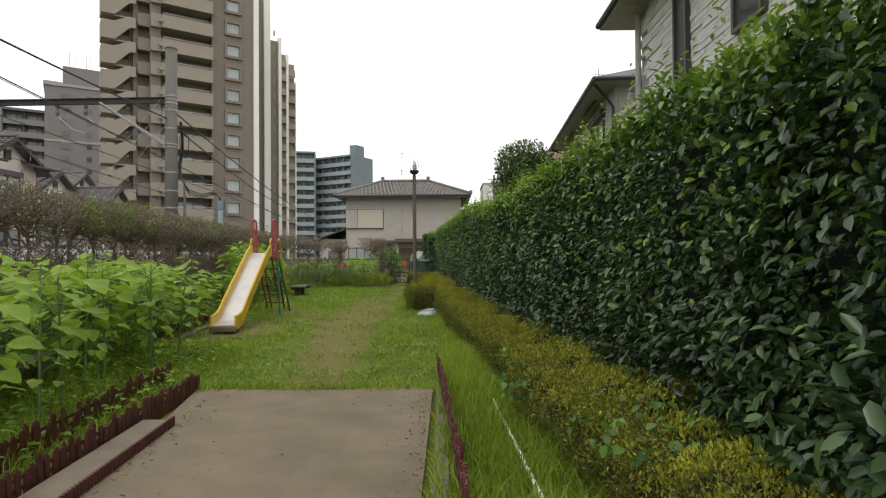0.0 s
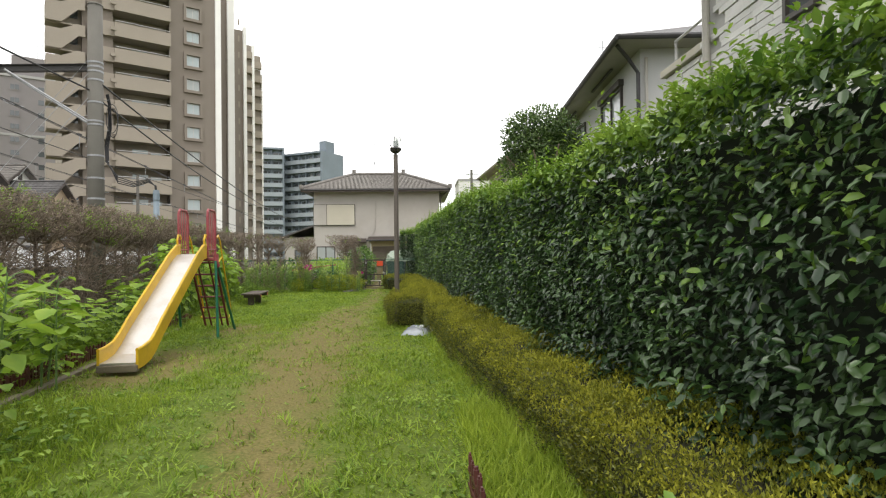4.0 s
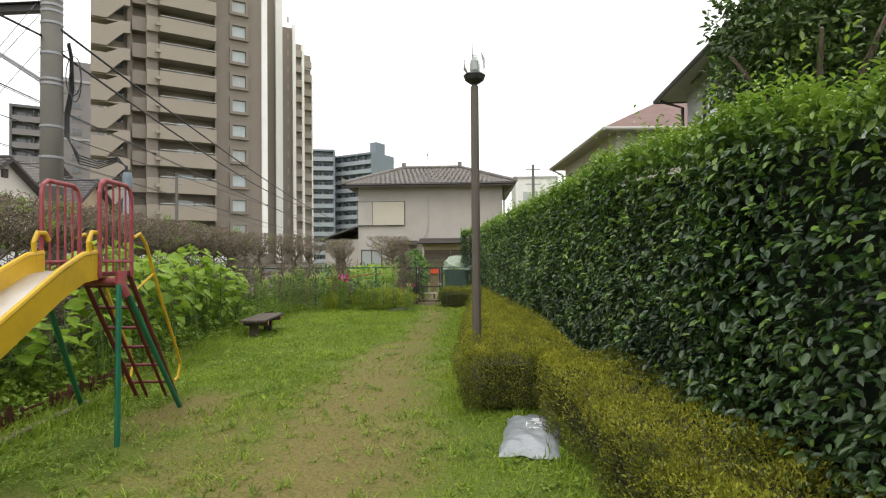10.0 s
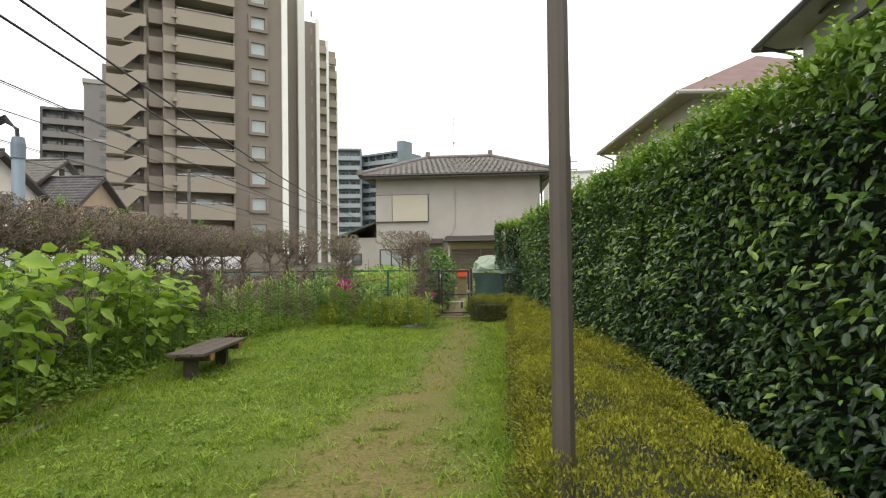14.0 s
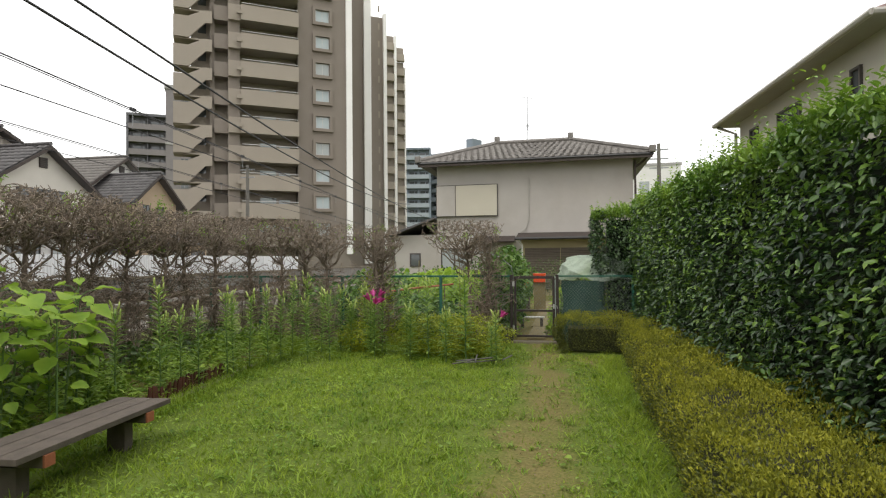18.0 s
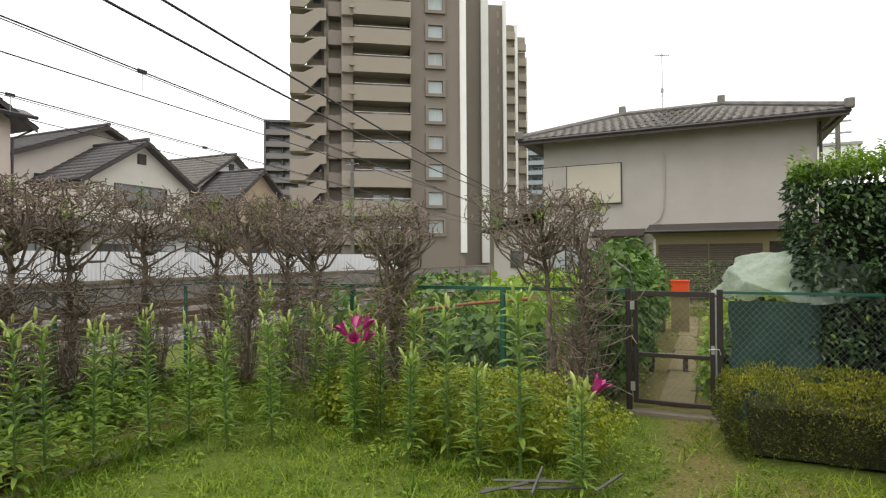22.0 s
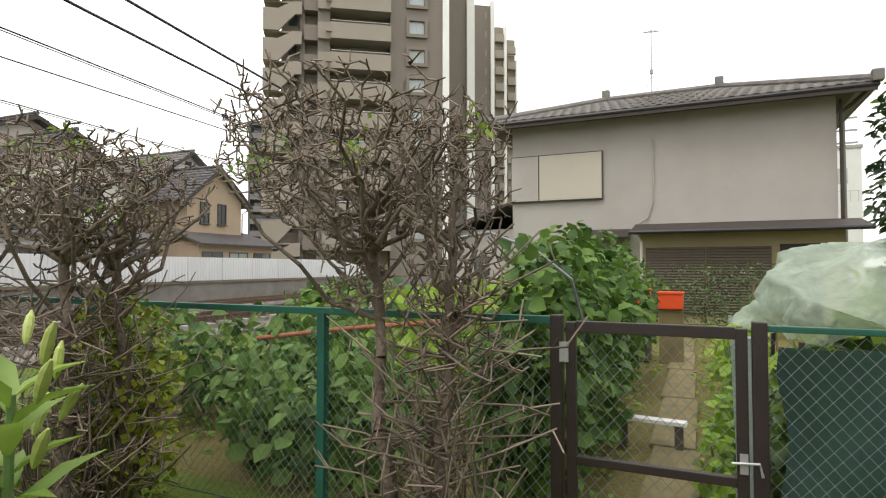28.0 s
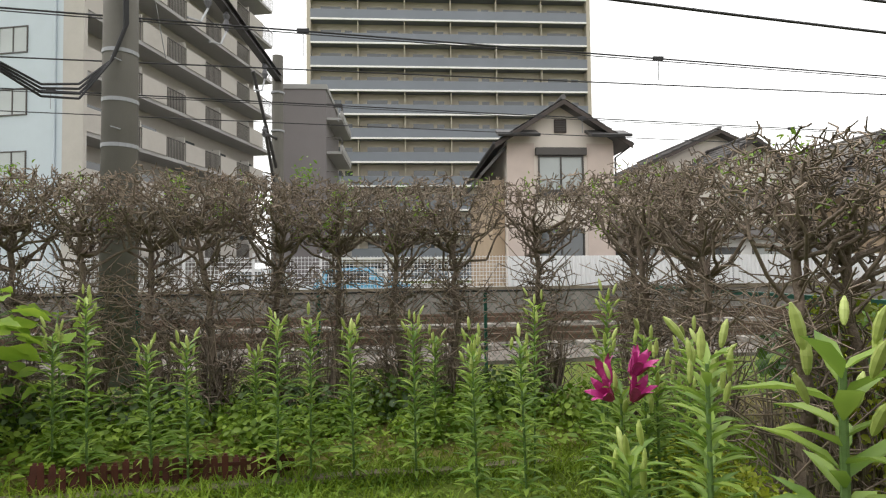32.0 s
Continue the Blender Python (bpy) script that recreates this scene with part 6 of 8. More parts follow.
def make_pole():
    th = thing("utility_pole", -7.65, 17.9, 0, "tall grey concrete utility pole with steel bands and cables", "utility pole")
    part("shaft", tubed([(0, 0, -0.2), (0, 0, 8.75)], [0.235, 0.19], 20), M_POLE, th, smooth=True)
    part("cap", tubed([(0, 0, 8.75), (0, 0, 8.8)], [0.21, 0.17], 20), M_POLE, th)
    for z in (2.3, 3.1, 3.7, 4.35, 5.25, 5.35, 5.9, 6.55, 6.8, 6.93, 7.06):
        r = 0.235 - 0.045 * z / 8.8 + 0.010
        part("band", tubed([(0, 0, z - 0.025), (0, 0, z + 0.025)], r, 18), M_GALV, th)
    for i in range(9):
        part("step_bolt", tubed([(0, 0.15, 2.4 + i * 0.45), ((-1) ** i * 0.34, 0.05, 2.4 + i * 0.45)], 0.01, 5), M_GALV, th)
    for i in range(4):
        o = 0.03 * i
        part("riser_cable", tubed([(0.20 + o, 0.19 - o * 0.6, 6.2), (0.26 + o, 0.20 - o * 0.6, 5.9), (0.25 + o, 0.20, 5.2), (0.17 + o, 0.17, 4.7 - o), (0.26 + o, 0.04, 4.2 - o), (0.7, -0.14, 3.72 - 2 * o), (1.2, -0.27, 3.55 - 1.5 * o), (1.68, -0.38, 3.62 - o), (1.86 + 0.4 * o, -0.4, 3.42), (1.88 + 0.4 * o, -0.4, 3.2)], 0.015, 6), M_CABLE, th)
    for i in range(2):
        pts = [(0.44 + 0.17 * math.sin(a) * (1 - 0.2 * i), 0.05 + 0.05 * i, 5.45 - 0.12 * i + 0.42 * math.cos(a)) for a in np.linspace(0, 6.28, 26)]
        part("cable_coil", tubed(pts, 0.011, 5), M_CABLE, th)
    # beam across the tracks
    bm = bmesh.new()
    far = Vector((-8.6, 0.2, 6.92))
    for z0, z1, hw in ((6.83, 6.85, 0.09), (6.85, 7.01, 0.012), (7.01, 7.03, 0.09)):
        prism(bm, [(0, -hw), (0, hw), (far.x, far.y + hw), (far.x, far.y - hw)][::-1], z0, z1)
    part("cross_beam", bm, M_DARK, th, "dark steel beam over the tracks")
    for a, b in (((-0.15, -0.12, 5.35), (-2.5, -0.1, 6.85)), ((-0.15, 0.1, 5.25), (-2.6, 0.12, 6.85))):
        part("brace", tubed([a, b], 0.032, 6), M_GALV, th)
    for f in (0.36, 0.48, 0.82):
        ins = part("insulator", tubed([(far.x * f, far.y * f, 6.83), (far.x * f, far.y * f, 6.74), (far.x * f, far.y * f, 6.66), (far.x * f, far.y * f, 6.54), (far.x * f, far.y * f, 6.42)], [0.03, 0.08, 0.04, 0.08, 0.03], 10), M_GREYB_D, th)
        part("arm", tubed([(far.x * f, far.y * f, 6.42), (far.x * f + 0.5, far.y * f + 0.05, 5.95), (far.x * f + 1.0, far.y * f, 5.8)], 0.022, 6), M_GALV, th)
    for a, b in (((-0.1, -0.2, 6.7), (-3.4, -1.2, 2.0)), ((-0.1, -0.2, 6.0), (-2.9, -1.0, 2.0)), ((-0.1, 0, 7.3), (-1.9, -0.2, 5.0))):
        part("stay_wire", tubed([a, b], 0.008, 4), M_GALV, th)
    th = thing("railway_mast", -16.25, 18.05, 0, "grey concrete railway mast with dark steel braces", "mast")
    part("shaft", tubed([(0, 0, 0), (0, 0, 7.6)], [0.19, 0.15], 16), M_POLE, th)
    for z in (2.2, 3.8, 5.4, 6.5):
        part("band", tubed([(0, 0, z), (0, 0, z + 0.05)], 0.195, 14), M_GALV, th)
    for a, b in (((0, 0, 4.2), (1.9, -0.2, 6.5)), ((0.1, 0, 3.4), (1.1, -0.1, 5.3)), ((0, 0, 5.2), (1.2, -0.1, 5.1))):
        part("brace", tubed([a, b], 0.045, 6), M_DARK, th)
    for z in (3.7, 5.0):
        part("insulator", tubed([(1.1, -0.1, z + d) for d in (0, 0.07, 0.12, 0.19, 0.26)], [0.03, 0.08, 0.04, 0.08, 0.03], 10), M_GREYB_D, th)
    # riser pipe beside the hedge
    th = thing("cable_pipe", -5.75, 17.5, 0, "blue-grey steel riser pipe with black cables", "pipe")
    part("pipe", tubed([(0, 0, 0), (0, 0, 3.2)], 0.08, 14), M_BLUEGREY, th, smooth=True)
    part("collar", tubed([(0, 0, 3.0), (0, 0, 3.2)], 0.092, 14), M_BLUEGREY, th)
    part("cap", tubed([(0, 0, 3.2), (0, 0, 3.3)], [0.092, 0.075], 14), M_BLUEGREY, th)
    part("bracket", boxed(-0.13, -0.13, 2.2, 0.13, 0.13, 2.25), M_GALV, th)
    th = thing("signal_post", -24.0, 54.0, 0, "slim pale concrete post beside the railway", "post")
    part("shaft", tubed([(0, 0, 0), (0, 0, 9.0)], [0.16, 0.12], 12), M_POLE, th)
    for z in (8.6, 8.0):
        part("cross_arm", boxed(-0.6, -0.04, z, 0.6, 0.04, z + 0.08), M_GALV, th)
    th = thing("utility_pole", 7.2, 60.0, 0, "grey utility pole behind the houses", "utility pole")
    part("shaft", tubed([(0, 0, 0), (0, 0, 10.2)], [0.17, 0.13], 12), M_POLE, th)
    for z in (9.7, 9.0, 8.3):
        part("cross_arm", boxed(-0.7, -0.05, z, 0.7, 0.05, z + 0.1), M_GALV, th)


make_pole()


def make_car(x, y, rz, paint, label):
    th = thing("car", x, y, 0, label, "car", "cars in the yard", rz=rz)
    prof = [(-1.7, 0.3), (-1.72, 0.75), (-1.55, 1.0), (-1.2, 1.5), (0.3, 1.55), (0.85, 1.05), (1.6, 0.92), (1.72, 0.6), (1.7, 0.3)]
    bm = bmesh.new()
    a = [bm.verts.new((px, -0.72, pz)) for px, pz in prof]
    b = [bm.verts.new((px, 0.72, pz)) for px, pz in prof]
    bm.faces.new(a)
    bm.faces.new(b[::-1])
    for i in range(len(a)):
        j = (i + 1) % len(a)
        bm.faces.new((a[j], a[i], b[i], b[j]))
    bmesh.ops.bevel(bm, geom=list(bm.edges), offset=0.07, segments=2, affect="EDGES")
    part("body", bm, paint, th, smooth=False)
    for s in (-1, 1):
        part("side_window", boxed(-1.1, s * 0.725 - 0.004, 1.02, 0.35, s * 0.725 + 0.004, 1.42), M_GLASS, th)
        for wx in (-1.1, 1.05):
            w = part("wheel", tubed([(wx, s * 0.6, 0.29), (wx, s * 0.76, 0.29)], 0.29, 16), M_RUBBER, th)
            part("rim", tubed([(wx, s * 0.765, 0.29), (wx, s * 0.775, 0.29)], 0.18, 12), M_ALU, w)
    bm = bmesh.new()
    poly(bm, [(0.42, -0.6, 1.5), (0.9, -0.62, 1.1), (0.9, 0.62, 1.1), (0.42, 0.6, 1.5)], 0.02)
    part("windscreen", bm, M_GLASSL, th)


make_car(-20.0, 20.2, 80, M_CARB, "light blue small car parked in the yard")
make_car(-20.5, 16.6, 82, M_CARW, "white small car parked in the yard")


# ---- slide, lamp, bench, bag ----
def make_slide():
    th = thing("slide", -1.81, 7.82, 0, "yellow-sided steel playground slide with red guard rails and green legs", "slide", rz=5.9)
    th.matrix_world = th.matrix_world @ Matrix.Diagonal((0.85, 1, 1, 1))
    prof = [(0.0, 0.13), (0.18, 0.135), (0.42, 0.17), (0.62, 0.26), (0.85, 0.40), (2.55, 1.28), (2.85, 1.40), (3.05, 1.42)]
    w = 0.235

    def sweep(x0, x1, dz0, dz1):
        bm = bmesh.new()
        rows = [[bm.verts.new((x, y, z + dz)) for x, dz in ((x0, dz0), (x1, dz0), (x1, dz1), (x0, dz1))] for y, z in prof]
        for a, b in zip(rows, rows[1:]):
            for k in range(4):
                bm.faces.new((a[k], b[k], b[(k + 1) % 4], a[(k + 1) % 4]))
        bm.faces.new(rows[0][::-1])
        bm.faces.new(rows[-1])
        bmesh.ops.recalc_face_normals(bm, faces=bm.faces)
        return bm
    part("chute", sweep(-w, w, -0.015, 0.006), M_STEEL, th, "bare polished steel chute")
    for s in (-1, 1):
        part("side_wall", sweep(min(s * w, s * (w + 0.035)), max(s * w, s * (w + 0.035)), -0.07, 0.15), M_YELLOW, th)
        part("edge_rail", tubed([(s * (w + 0.018), y, z + 0.155) for y, z in prof], 0.024, 8), M_YELLOW, th)
        hoop = [(s * (w + 0.018), 2.95, 1.5), (s * (w + 0.018), 2.93, 1.66), (s * (w + 0.018), 2.98, 1.74), (s * (w + 0.018), 3.08, 1.74), (s * (w + 0.018), 3.12, 1.68)]
        part("end_hoop", tubed(hoop, 0.022, 8), M_YELLOW, th)
    part("lip", boxed(-w - 0.03, -0.035, 0.03, w + 0.03, 0.05, 0.112, bevel=0.015), M_KERB, th)
    # platform
    part("platform", boxed(-0.27, 3.03, 1.37, 0.27, 3.62, 1.41, bevel=0.005), M_MAROON, th)
    for s in (-1, 1):
        g = bmesh.new()
        x = s * 0.275
        pts = [(x, 3.06, 1.36)] + [(x, 3.06, 2.08), (x, 3.08, 2.15), (x, 3.14, 2.19), (x, 3.5, 2.19), (x, 3.57, 2.16), (x, 3.6, 2.08), (x, 3.6, 1.36)]
        tube(g, pts, 0.021, 8)
        part("guard_rail", g, M_RED, th)
        part("guard_rail", tubed([(x, 3.06, 1.5), (x, 3.6, 1.5)], 0.014, 6), M_RED, th)
        for k in range(4):
            y = 3.06 + 0.54 * (k + 1) / 5
            part("bar", tubed([(x, y, 1.4), (x, y, 2.18)], 0.011, 6), M_RED, th)
    # A-frame legs
    part("crossbar", tubed([(-0.38, 3.2, 1.33), (0.40, 3.2, 1.33)], 0.035, 10), M_RED, th)
    for s in (-1, 1):
        x = s * 0.40
        part("socket", tubed([(x, 3.2, 1.42), (x, 3.2, 1.28), (x + s * 0.03, 3.24, 1.2)], [0.05, 0.052, 0.042], 10), M_RED, th)
        if s > 0:
            part("leg", tubed([(x, 3.16, 1.3), (x + s * 0.09, 2.98, -0.1)], 0.027, 10), M_GREEN, th)
        part("leg", tubed([(x, 3.24, 1.3), (x + (0.11 if s > 0 else -0.26), 4.28, -0.1)], 0.027, 10), M_GREEN, th)
    # ladder
    foot = 4.72
    for x in (-0.25, -0.12, 0.12, 0.25):
        part("ladder_rail", tubed([(x, 3.58, 1.40), (x, foot, -0.08)], 0.025 if abs(x) > 0.2 else 0.019, 8), M_MAROON, th)
    for i in range(6):
        f = (i + 0.6) / 6.4
        part("rung", tubed([(-0.25, 3.58 + (foot - 3.58) * f, 1.4 - 1.4 * f), (0.25, 3.58 + (foot - 3.58) * f, 1.4 - 1.4 * f)], 0.016, 8), M_MAROON, th)
    for s in (-1, 1):
        x = s * 0.3
        part("handrail", tubed([(x, 3.6, 1.72), (x, 3.72, 1.76), (x, 3.85, 1.66), (x, 4.18, 1.1), (x, 4.55, 0.55), (x, 4.66, 0.36), (x, 4.6, 0.22), (x, 4.5, 0.2)], 0.017, 8), M_YELLOW, th)
        part("handrail", tubed([(x, 4.02, 1.38), (x * 0.85, 3.72, 1.22)], 0.012, 6), M_YELLOW, th)


make_slide()


def make_lamp():
    th = thing("park_lamp", 1.27, 12.62, 0, "tall brown steel park lamp with a broken glass flower head", "street lamp")
    part("pole", tubed([(0, 0, 0), (0, 0, 3.42)], [0.052, 0.045], 10), M_POST, th, smooth=False)
    part("neck", tubed([(0, 0, 3.42), (0, 0, 3.46)], [0.03, 0.03], 10), M_DARK, th)
    part("dish", tubed([(0, 0, 3.45), (0, 0, 3.49), (0, 0, 3.54), (0, 0, 3.56)], [0.05, 0.105, 0.125, 0.10], 18), M_DARK, th)
    part("bulb", tubed([(0, 0, 3.56), (0, 0, 3.6), (0, 0, 3.7), (0, 0, 3.76)], [0.03, 0.05, 0.045, 0.01], 12), M_GLASSL, th, "grey-green lamp bulb")
    for a in (0.2, 1.5, 3.3):
        bm = bmesh.new()
        rows = []
        for i, (r, z, hw) in enumerate(((0.07, 3.55, 0.035), (0.115, 3.63, 0.06), (0.11, 3.72, 0.055), (0.075, 3.81, 0.02))):
            rows.append([bm.verts.new((r * math.cos(a) - k * hw * math.sin(a), r * math.sin(a) + k * hw * math.cos(a), z)) for k in (-1, 0, 1)])
        for p, q in zip(rows, rows[1:]):
            for k in range(2):
                bm.faces.new((p[k], p[k + 1], q[k + 1], q[k]))
        bmesh.ops.solidify(bm, geom=bm.faces[:], thickness=0.006)
        part("petal", bm, M_LAMPGLASS, th, smooth=True)
    part("spike", tubed([(-0.02, 0, 3.56), (-0.02, 0, 3.92)], [0.008, 0.003], 5), M_DARK, th)


make_lamp()


def make_bench():
    th = thing("bench", -2.96, 16.92, 0, "low dark weathered plank bench at the lawn edge", "bench", rz=5.0)
    L = 1.52
    for x in (-0.24, -0.075, 0.09):
        part("plank", boxed(x, 0, 0.305, x + 0.155, L, 0.345, bevel=0.006), M_WOOD, th)
    for y in (0.24, L - 0.28):
        part("bearer", boxed(-0.22, y - 0.04, 0.22, 0.24, y + 0.04, 0.304, bevel=0.006), M_WOOD, th)
        part("bearer_end", boxed(0.24, y - 0.042, 0.225, 0.255, y + 0.042, 0.302), M_BENCHEND, th, "rust-orange painted end")
        part("leg", boxed(-0.1, y - 0.05, -0.05, 0.06, y + 0.05, 0.22, bevel=0.008), M_WOOD, th)


make_bench()


def make_bag():
    th = thing("soil_bag", 1.70, 11.05, 0, "flat grey plastic soil bag with white print on the grass", "bag", rz=-8)
    nx, ny = 14, 20
    V = []
    for j in range(ny + 1):
        for i in range(nx + 1):
            u, v = i / nx * 2 - 1, j / ny * 2 - 1
            h = 0.085 * max(0.0, (1 - abs(u) ** 3.5)) ** 0.6 * max(0.0, (1 - abs(v) ** 5)) ** 0.6
            h += 0.012 * math.sin(u * 7 + v * 9) * (1 - abs(u)) + 0.008 * math.sin(v * 23 + u * 3)
            V.append((0.235 * u * (1 + 0.03 * math.sin(v * 8)), 0.5 * v, max(0.006, h + 0.01)))
    F = [(j * (nx + 1) + i, j * (nx + 1) + i + 1, (j + 1) * (nx + 1) + i + 1, (j + 1) * (nx + 1) + i) for j in range(ny) for i in range(nx)]
    ob = part("sack", tri_mesh("sack", np.array(V), np.array(F)), M_BAG, th, smooth=True)
    pr = bmesh.new()
    for k, (x, y, w, h) in enumerate(((-0.05, 0.12, 0.05, 0.012), (0.03, 0.12, 0.05, 0.012), (-0.03, 0.17, 0.09, 0.012), (-0.05, 0.02, 0.012, 0.09), (0.02, 0.0, 0.012, 0.11), (-0.02, -0.03, 0.09, 0.014),
                                      (0.045, 0.04, 0.035, 0.012), (-0.04, 0.07, 0.03, 0.012), (0.0, 0.22, 0.06, 0.02))):
        box(pr, x, y, 0.092, x + w, y + h, 0.1)
    part("print", pr, M_BAGWHITE, th, "white printed characters")


make_bag()


# ---- fence, gate and the vegetable garden ----
def chain_link(x0, x1, z0, z1, pitch=0.060, r=0.0018):
    """Woven diamond mesh in the x-z plane, as thin wires running both ways."""
    V, F = [], []

    def strand(ax, az, bx, bz, y):
        d = Vector((bx - ax, 0, bz - az))
        if d.length < 0.01:
            return
        s = Vector((-d.z, 0, d.x)).normalized() * r
        t = Vector((0, r, 0))
        b = len(V)
        for px_, pz in ((ax, az), (bx, bz)):
            for o in (s, t, -s, -t):
                V.append((px_ + o.x, y + o.y, pz + o.z))
        for k in range(4):
            F.append((b + k, b + (k + 1) % 4, b + 4 + (k + 1) % 4, b + 4 + k))
    h = z1 - z0
    k = 1.15
    x = x0 - h / k
    while x < x1:
        for sgn, y in ((1, 0.002), (-1, -0.002)):
            ax, az, bx, bz = (x, z0, x + h / k, z1) if sgn > 0 else (x, z1, x + h / k, z0)
            m = (bz - az) / (bx - ax)
            if ax < x0:
                az += m * (x0 - ax)
                ax = x0
            if bx > x1:
                bz += m * (x1 - bx)
                bx = x1
            if bx > ax:
                strand(ax, az, bx, bz, y)
        x += pitch / 1.0
    return tri_mesh("chain_link", np.array(V), np.array(F))


def make_fence():
    fy = 24.6
    th = thing("chain_link_fence", -3.5, fy, 0, "green chain-link fence at the end of the lawn", "fence")
    for x in (-5.6, -3.83, -1.855):
        part("post", boxed(x + 3.5 - 0.025, -0.025, 0, x + 3.5 + 0.025, 0.025, 1.2, bevel=0.004), M_FENCE, th)
    part("top_rail", boxed(-3.05, -0.022, 1.185, 2.98, 0.022, 1.222, bevel=0.004), M_FENCE, th)
    me = chain_link(-3.05, 2.97, 0.04, 1.18, 0.056, 0.0015)
    part("mesh", me, M_WIREGREY, th, "pale wire mesh")
    part("bottom_wire", tubed([(-3.0, 0, 0.05), (2.97, 0, 0.05)], 0.004, 5), M_WIRE, th)
    # side along the railway
    th = thing("chain_link_fence", rail_x(10, -6.45), 10, 0, "green chain-link fence along the railway", "fence")
    for y in np.arange(-4, 24.7, 1.9):
        part("post", boxed(rail_x(y, -6.45) - th.location.x - 0.018, y - 10 - 0.018, 0, rail_x(y, -6.45) - th.location.x + 0.018, y - 10 + 0.018, 1.16), M_FENCE, th)
    part("top_rail", tubed([(rail_x(-4, -6.45) - th.location.x, -14, 1.21), (rail_x(24.6, -6.45) - th.location.x, 14.6, 1.18)], 0.011, 6), M_DARK, th)
    me = chain_link(0, 28.6, 0.05, 1.19, pitch=0.1)
    ob = part("mesh", me, M_WIRE, th, "green wire mesh")
    ob.matrix_basis = Matrix.Translation((rail_x(-4, -6.45) - th.location.x, -14, 0)) @ Matrix.Rotation(math.atan2(28.6, rail_x(24.6, 0) - rail_x(-4, 0)), 4, "Z")
    # right part with dark net behind it
    th = thing("chain_link_fence", 0.32, fy, 0, "chain-link fence panel beside the gate", "fence")
    part("top_rail", boxed(0.0, -0.016, 1.19, 1.25, 0.016, 1.215, bevel=0.004), M_FENCE, th)
    part("mesh", chain_link(0.0, 1.25, 0.04, 1.18, 0.055, 0.0012), M_WIREGREY, th, "pale wire mesh")
    part("post", boxed(1.25, -0.02, 0, 1.29, 0.02, 1.22), M_FENCE, th)
    # gate
    g = thing("garden_gate", -0.5, fy - 0.01, 0, "dark brown metal garden gate with wire mesh, closed", "gate")
    w = 0.735
    part("gate_post", boxed(-0.055, -0.03, 0, 0.0, 0.03, 1.23, bevel=0.006), M_GATE, g)
    part("gate_post", boxed(w + 0.03, -0.03, 0, w + 0.085, 0.03, 1.23, bevel=0.006), M_GATE, g)
    for a in ((0.015, 0.1, 0.06, 1.2), (w - 0.03, 0.1, w + 0.015, 1.2)):
        part("stile", boxed(a[0], -0.02, a[1], a[2], 0.02, a[3], bevel=0.005), M_GATE, g)
    for z in (0.1, 0.56, 1.155):
        part("gate_rail", boxed(0.06, -0.018, z, w - 0.03, 0.018, z + (0.05 if z > 1 else 0.038), bevel=0.004), M_GATE, g)
    part("mesh", chain_link(0.06, w - 0.03, 0.14, 1.155, 0.055, 0.0012), M_WIREGREY, g, "pale wire mesh")
    for z in (0.22, 1.02):
        part("hinge", boxed(-0.01, -0.035, z, 0.03, -0.02, z + 0.09), M_ALU, g)
    part("latch", tubed([(w - 0.05, -0.03, 0.66), (w + 0.05, -0.035, 0.67), (w + 0.06, -0.035, 0.62)], 0.006, 6), M_ALU, g)
    part("latch_plate", boxed(w - 0.02, -0.028, 0.62, w + 0.01, -0.02, 0.7), M_ALU, g)
    structure(part("sill", boxed(-0.55, fy - 0.09, -0.05, 0.42, fy + 0.09, 0.03, bevel=0.01), M_KERB), "concrete threshold under the gate", "sill")


make_fence()


def leaf_heap(name, x, y, z, sx, sy, sz, n, size, material, label, category, stems=None, seed=0, low=0.0, fill=0.55, aspect=0.85):
    """A loose mound of leaves on an uneven ellipsoid, with some inside."""
    th = thing(name, x, y, z, label, category)
    u = unit(rng.normal(0, 1, (n, 3)))
    u[:, 2] = np.where(u[:, 2] < low - 1, 0, u[:, 2])
    r = 1 - fill * rng.random(n) ** 2
    p = u * r[:, None]
    p = p * (1 + 0.16 * wobble(u, 3.0, seed)[:, None] + 0.1 * wobble(u, 7.0, seed + 2)[:, None])
    p = p * np.array([sx, sy, sz])
    face = unit(u + np.array([0, 0, 0.7]) + rng.normal(0, 0.4, (n, 3)))
    way = unit(u * 0.6 + rng.normal(0, 0.7, (n, 3)) + np.array([0, 0, -0.35]))
    k = p[:, 2] + sz > 0.0
    p, face, way = p[k], face[k], way[k]
    p[:, 2] += sz
    ln = size * rng.uniform(0.6, 1.35, len(p))
    part("foliage", leaves("foliage", p, way, face, ln, ln * aspect, 0.12, 0.12), material, th)
    if stems:
        bm = bmesh.new()
        for i in range(stems):
            a = rng.random() * 6.28
            e = (sx * 0.7 * math.cos(a), sy * 0.7 * math.sin(a), sz * rng.uniform(0.8, 1.8))
            tube(bm, [(e[0] * 0.3, e[1] * 0.3, 0), (e[0] * 0.7, e[1] * 0.7, e[2] * 0.5), e], [0.012, 0.01, 0.006], 5)
        part("stem", bm, M_STEM, th)
    return th


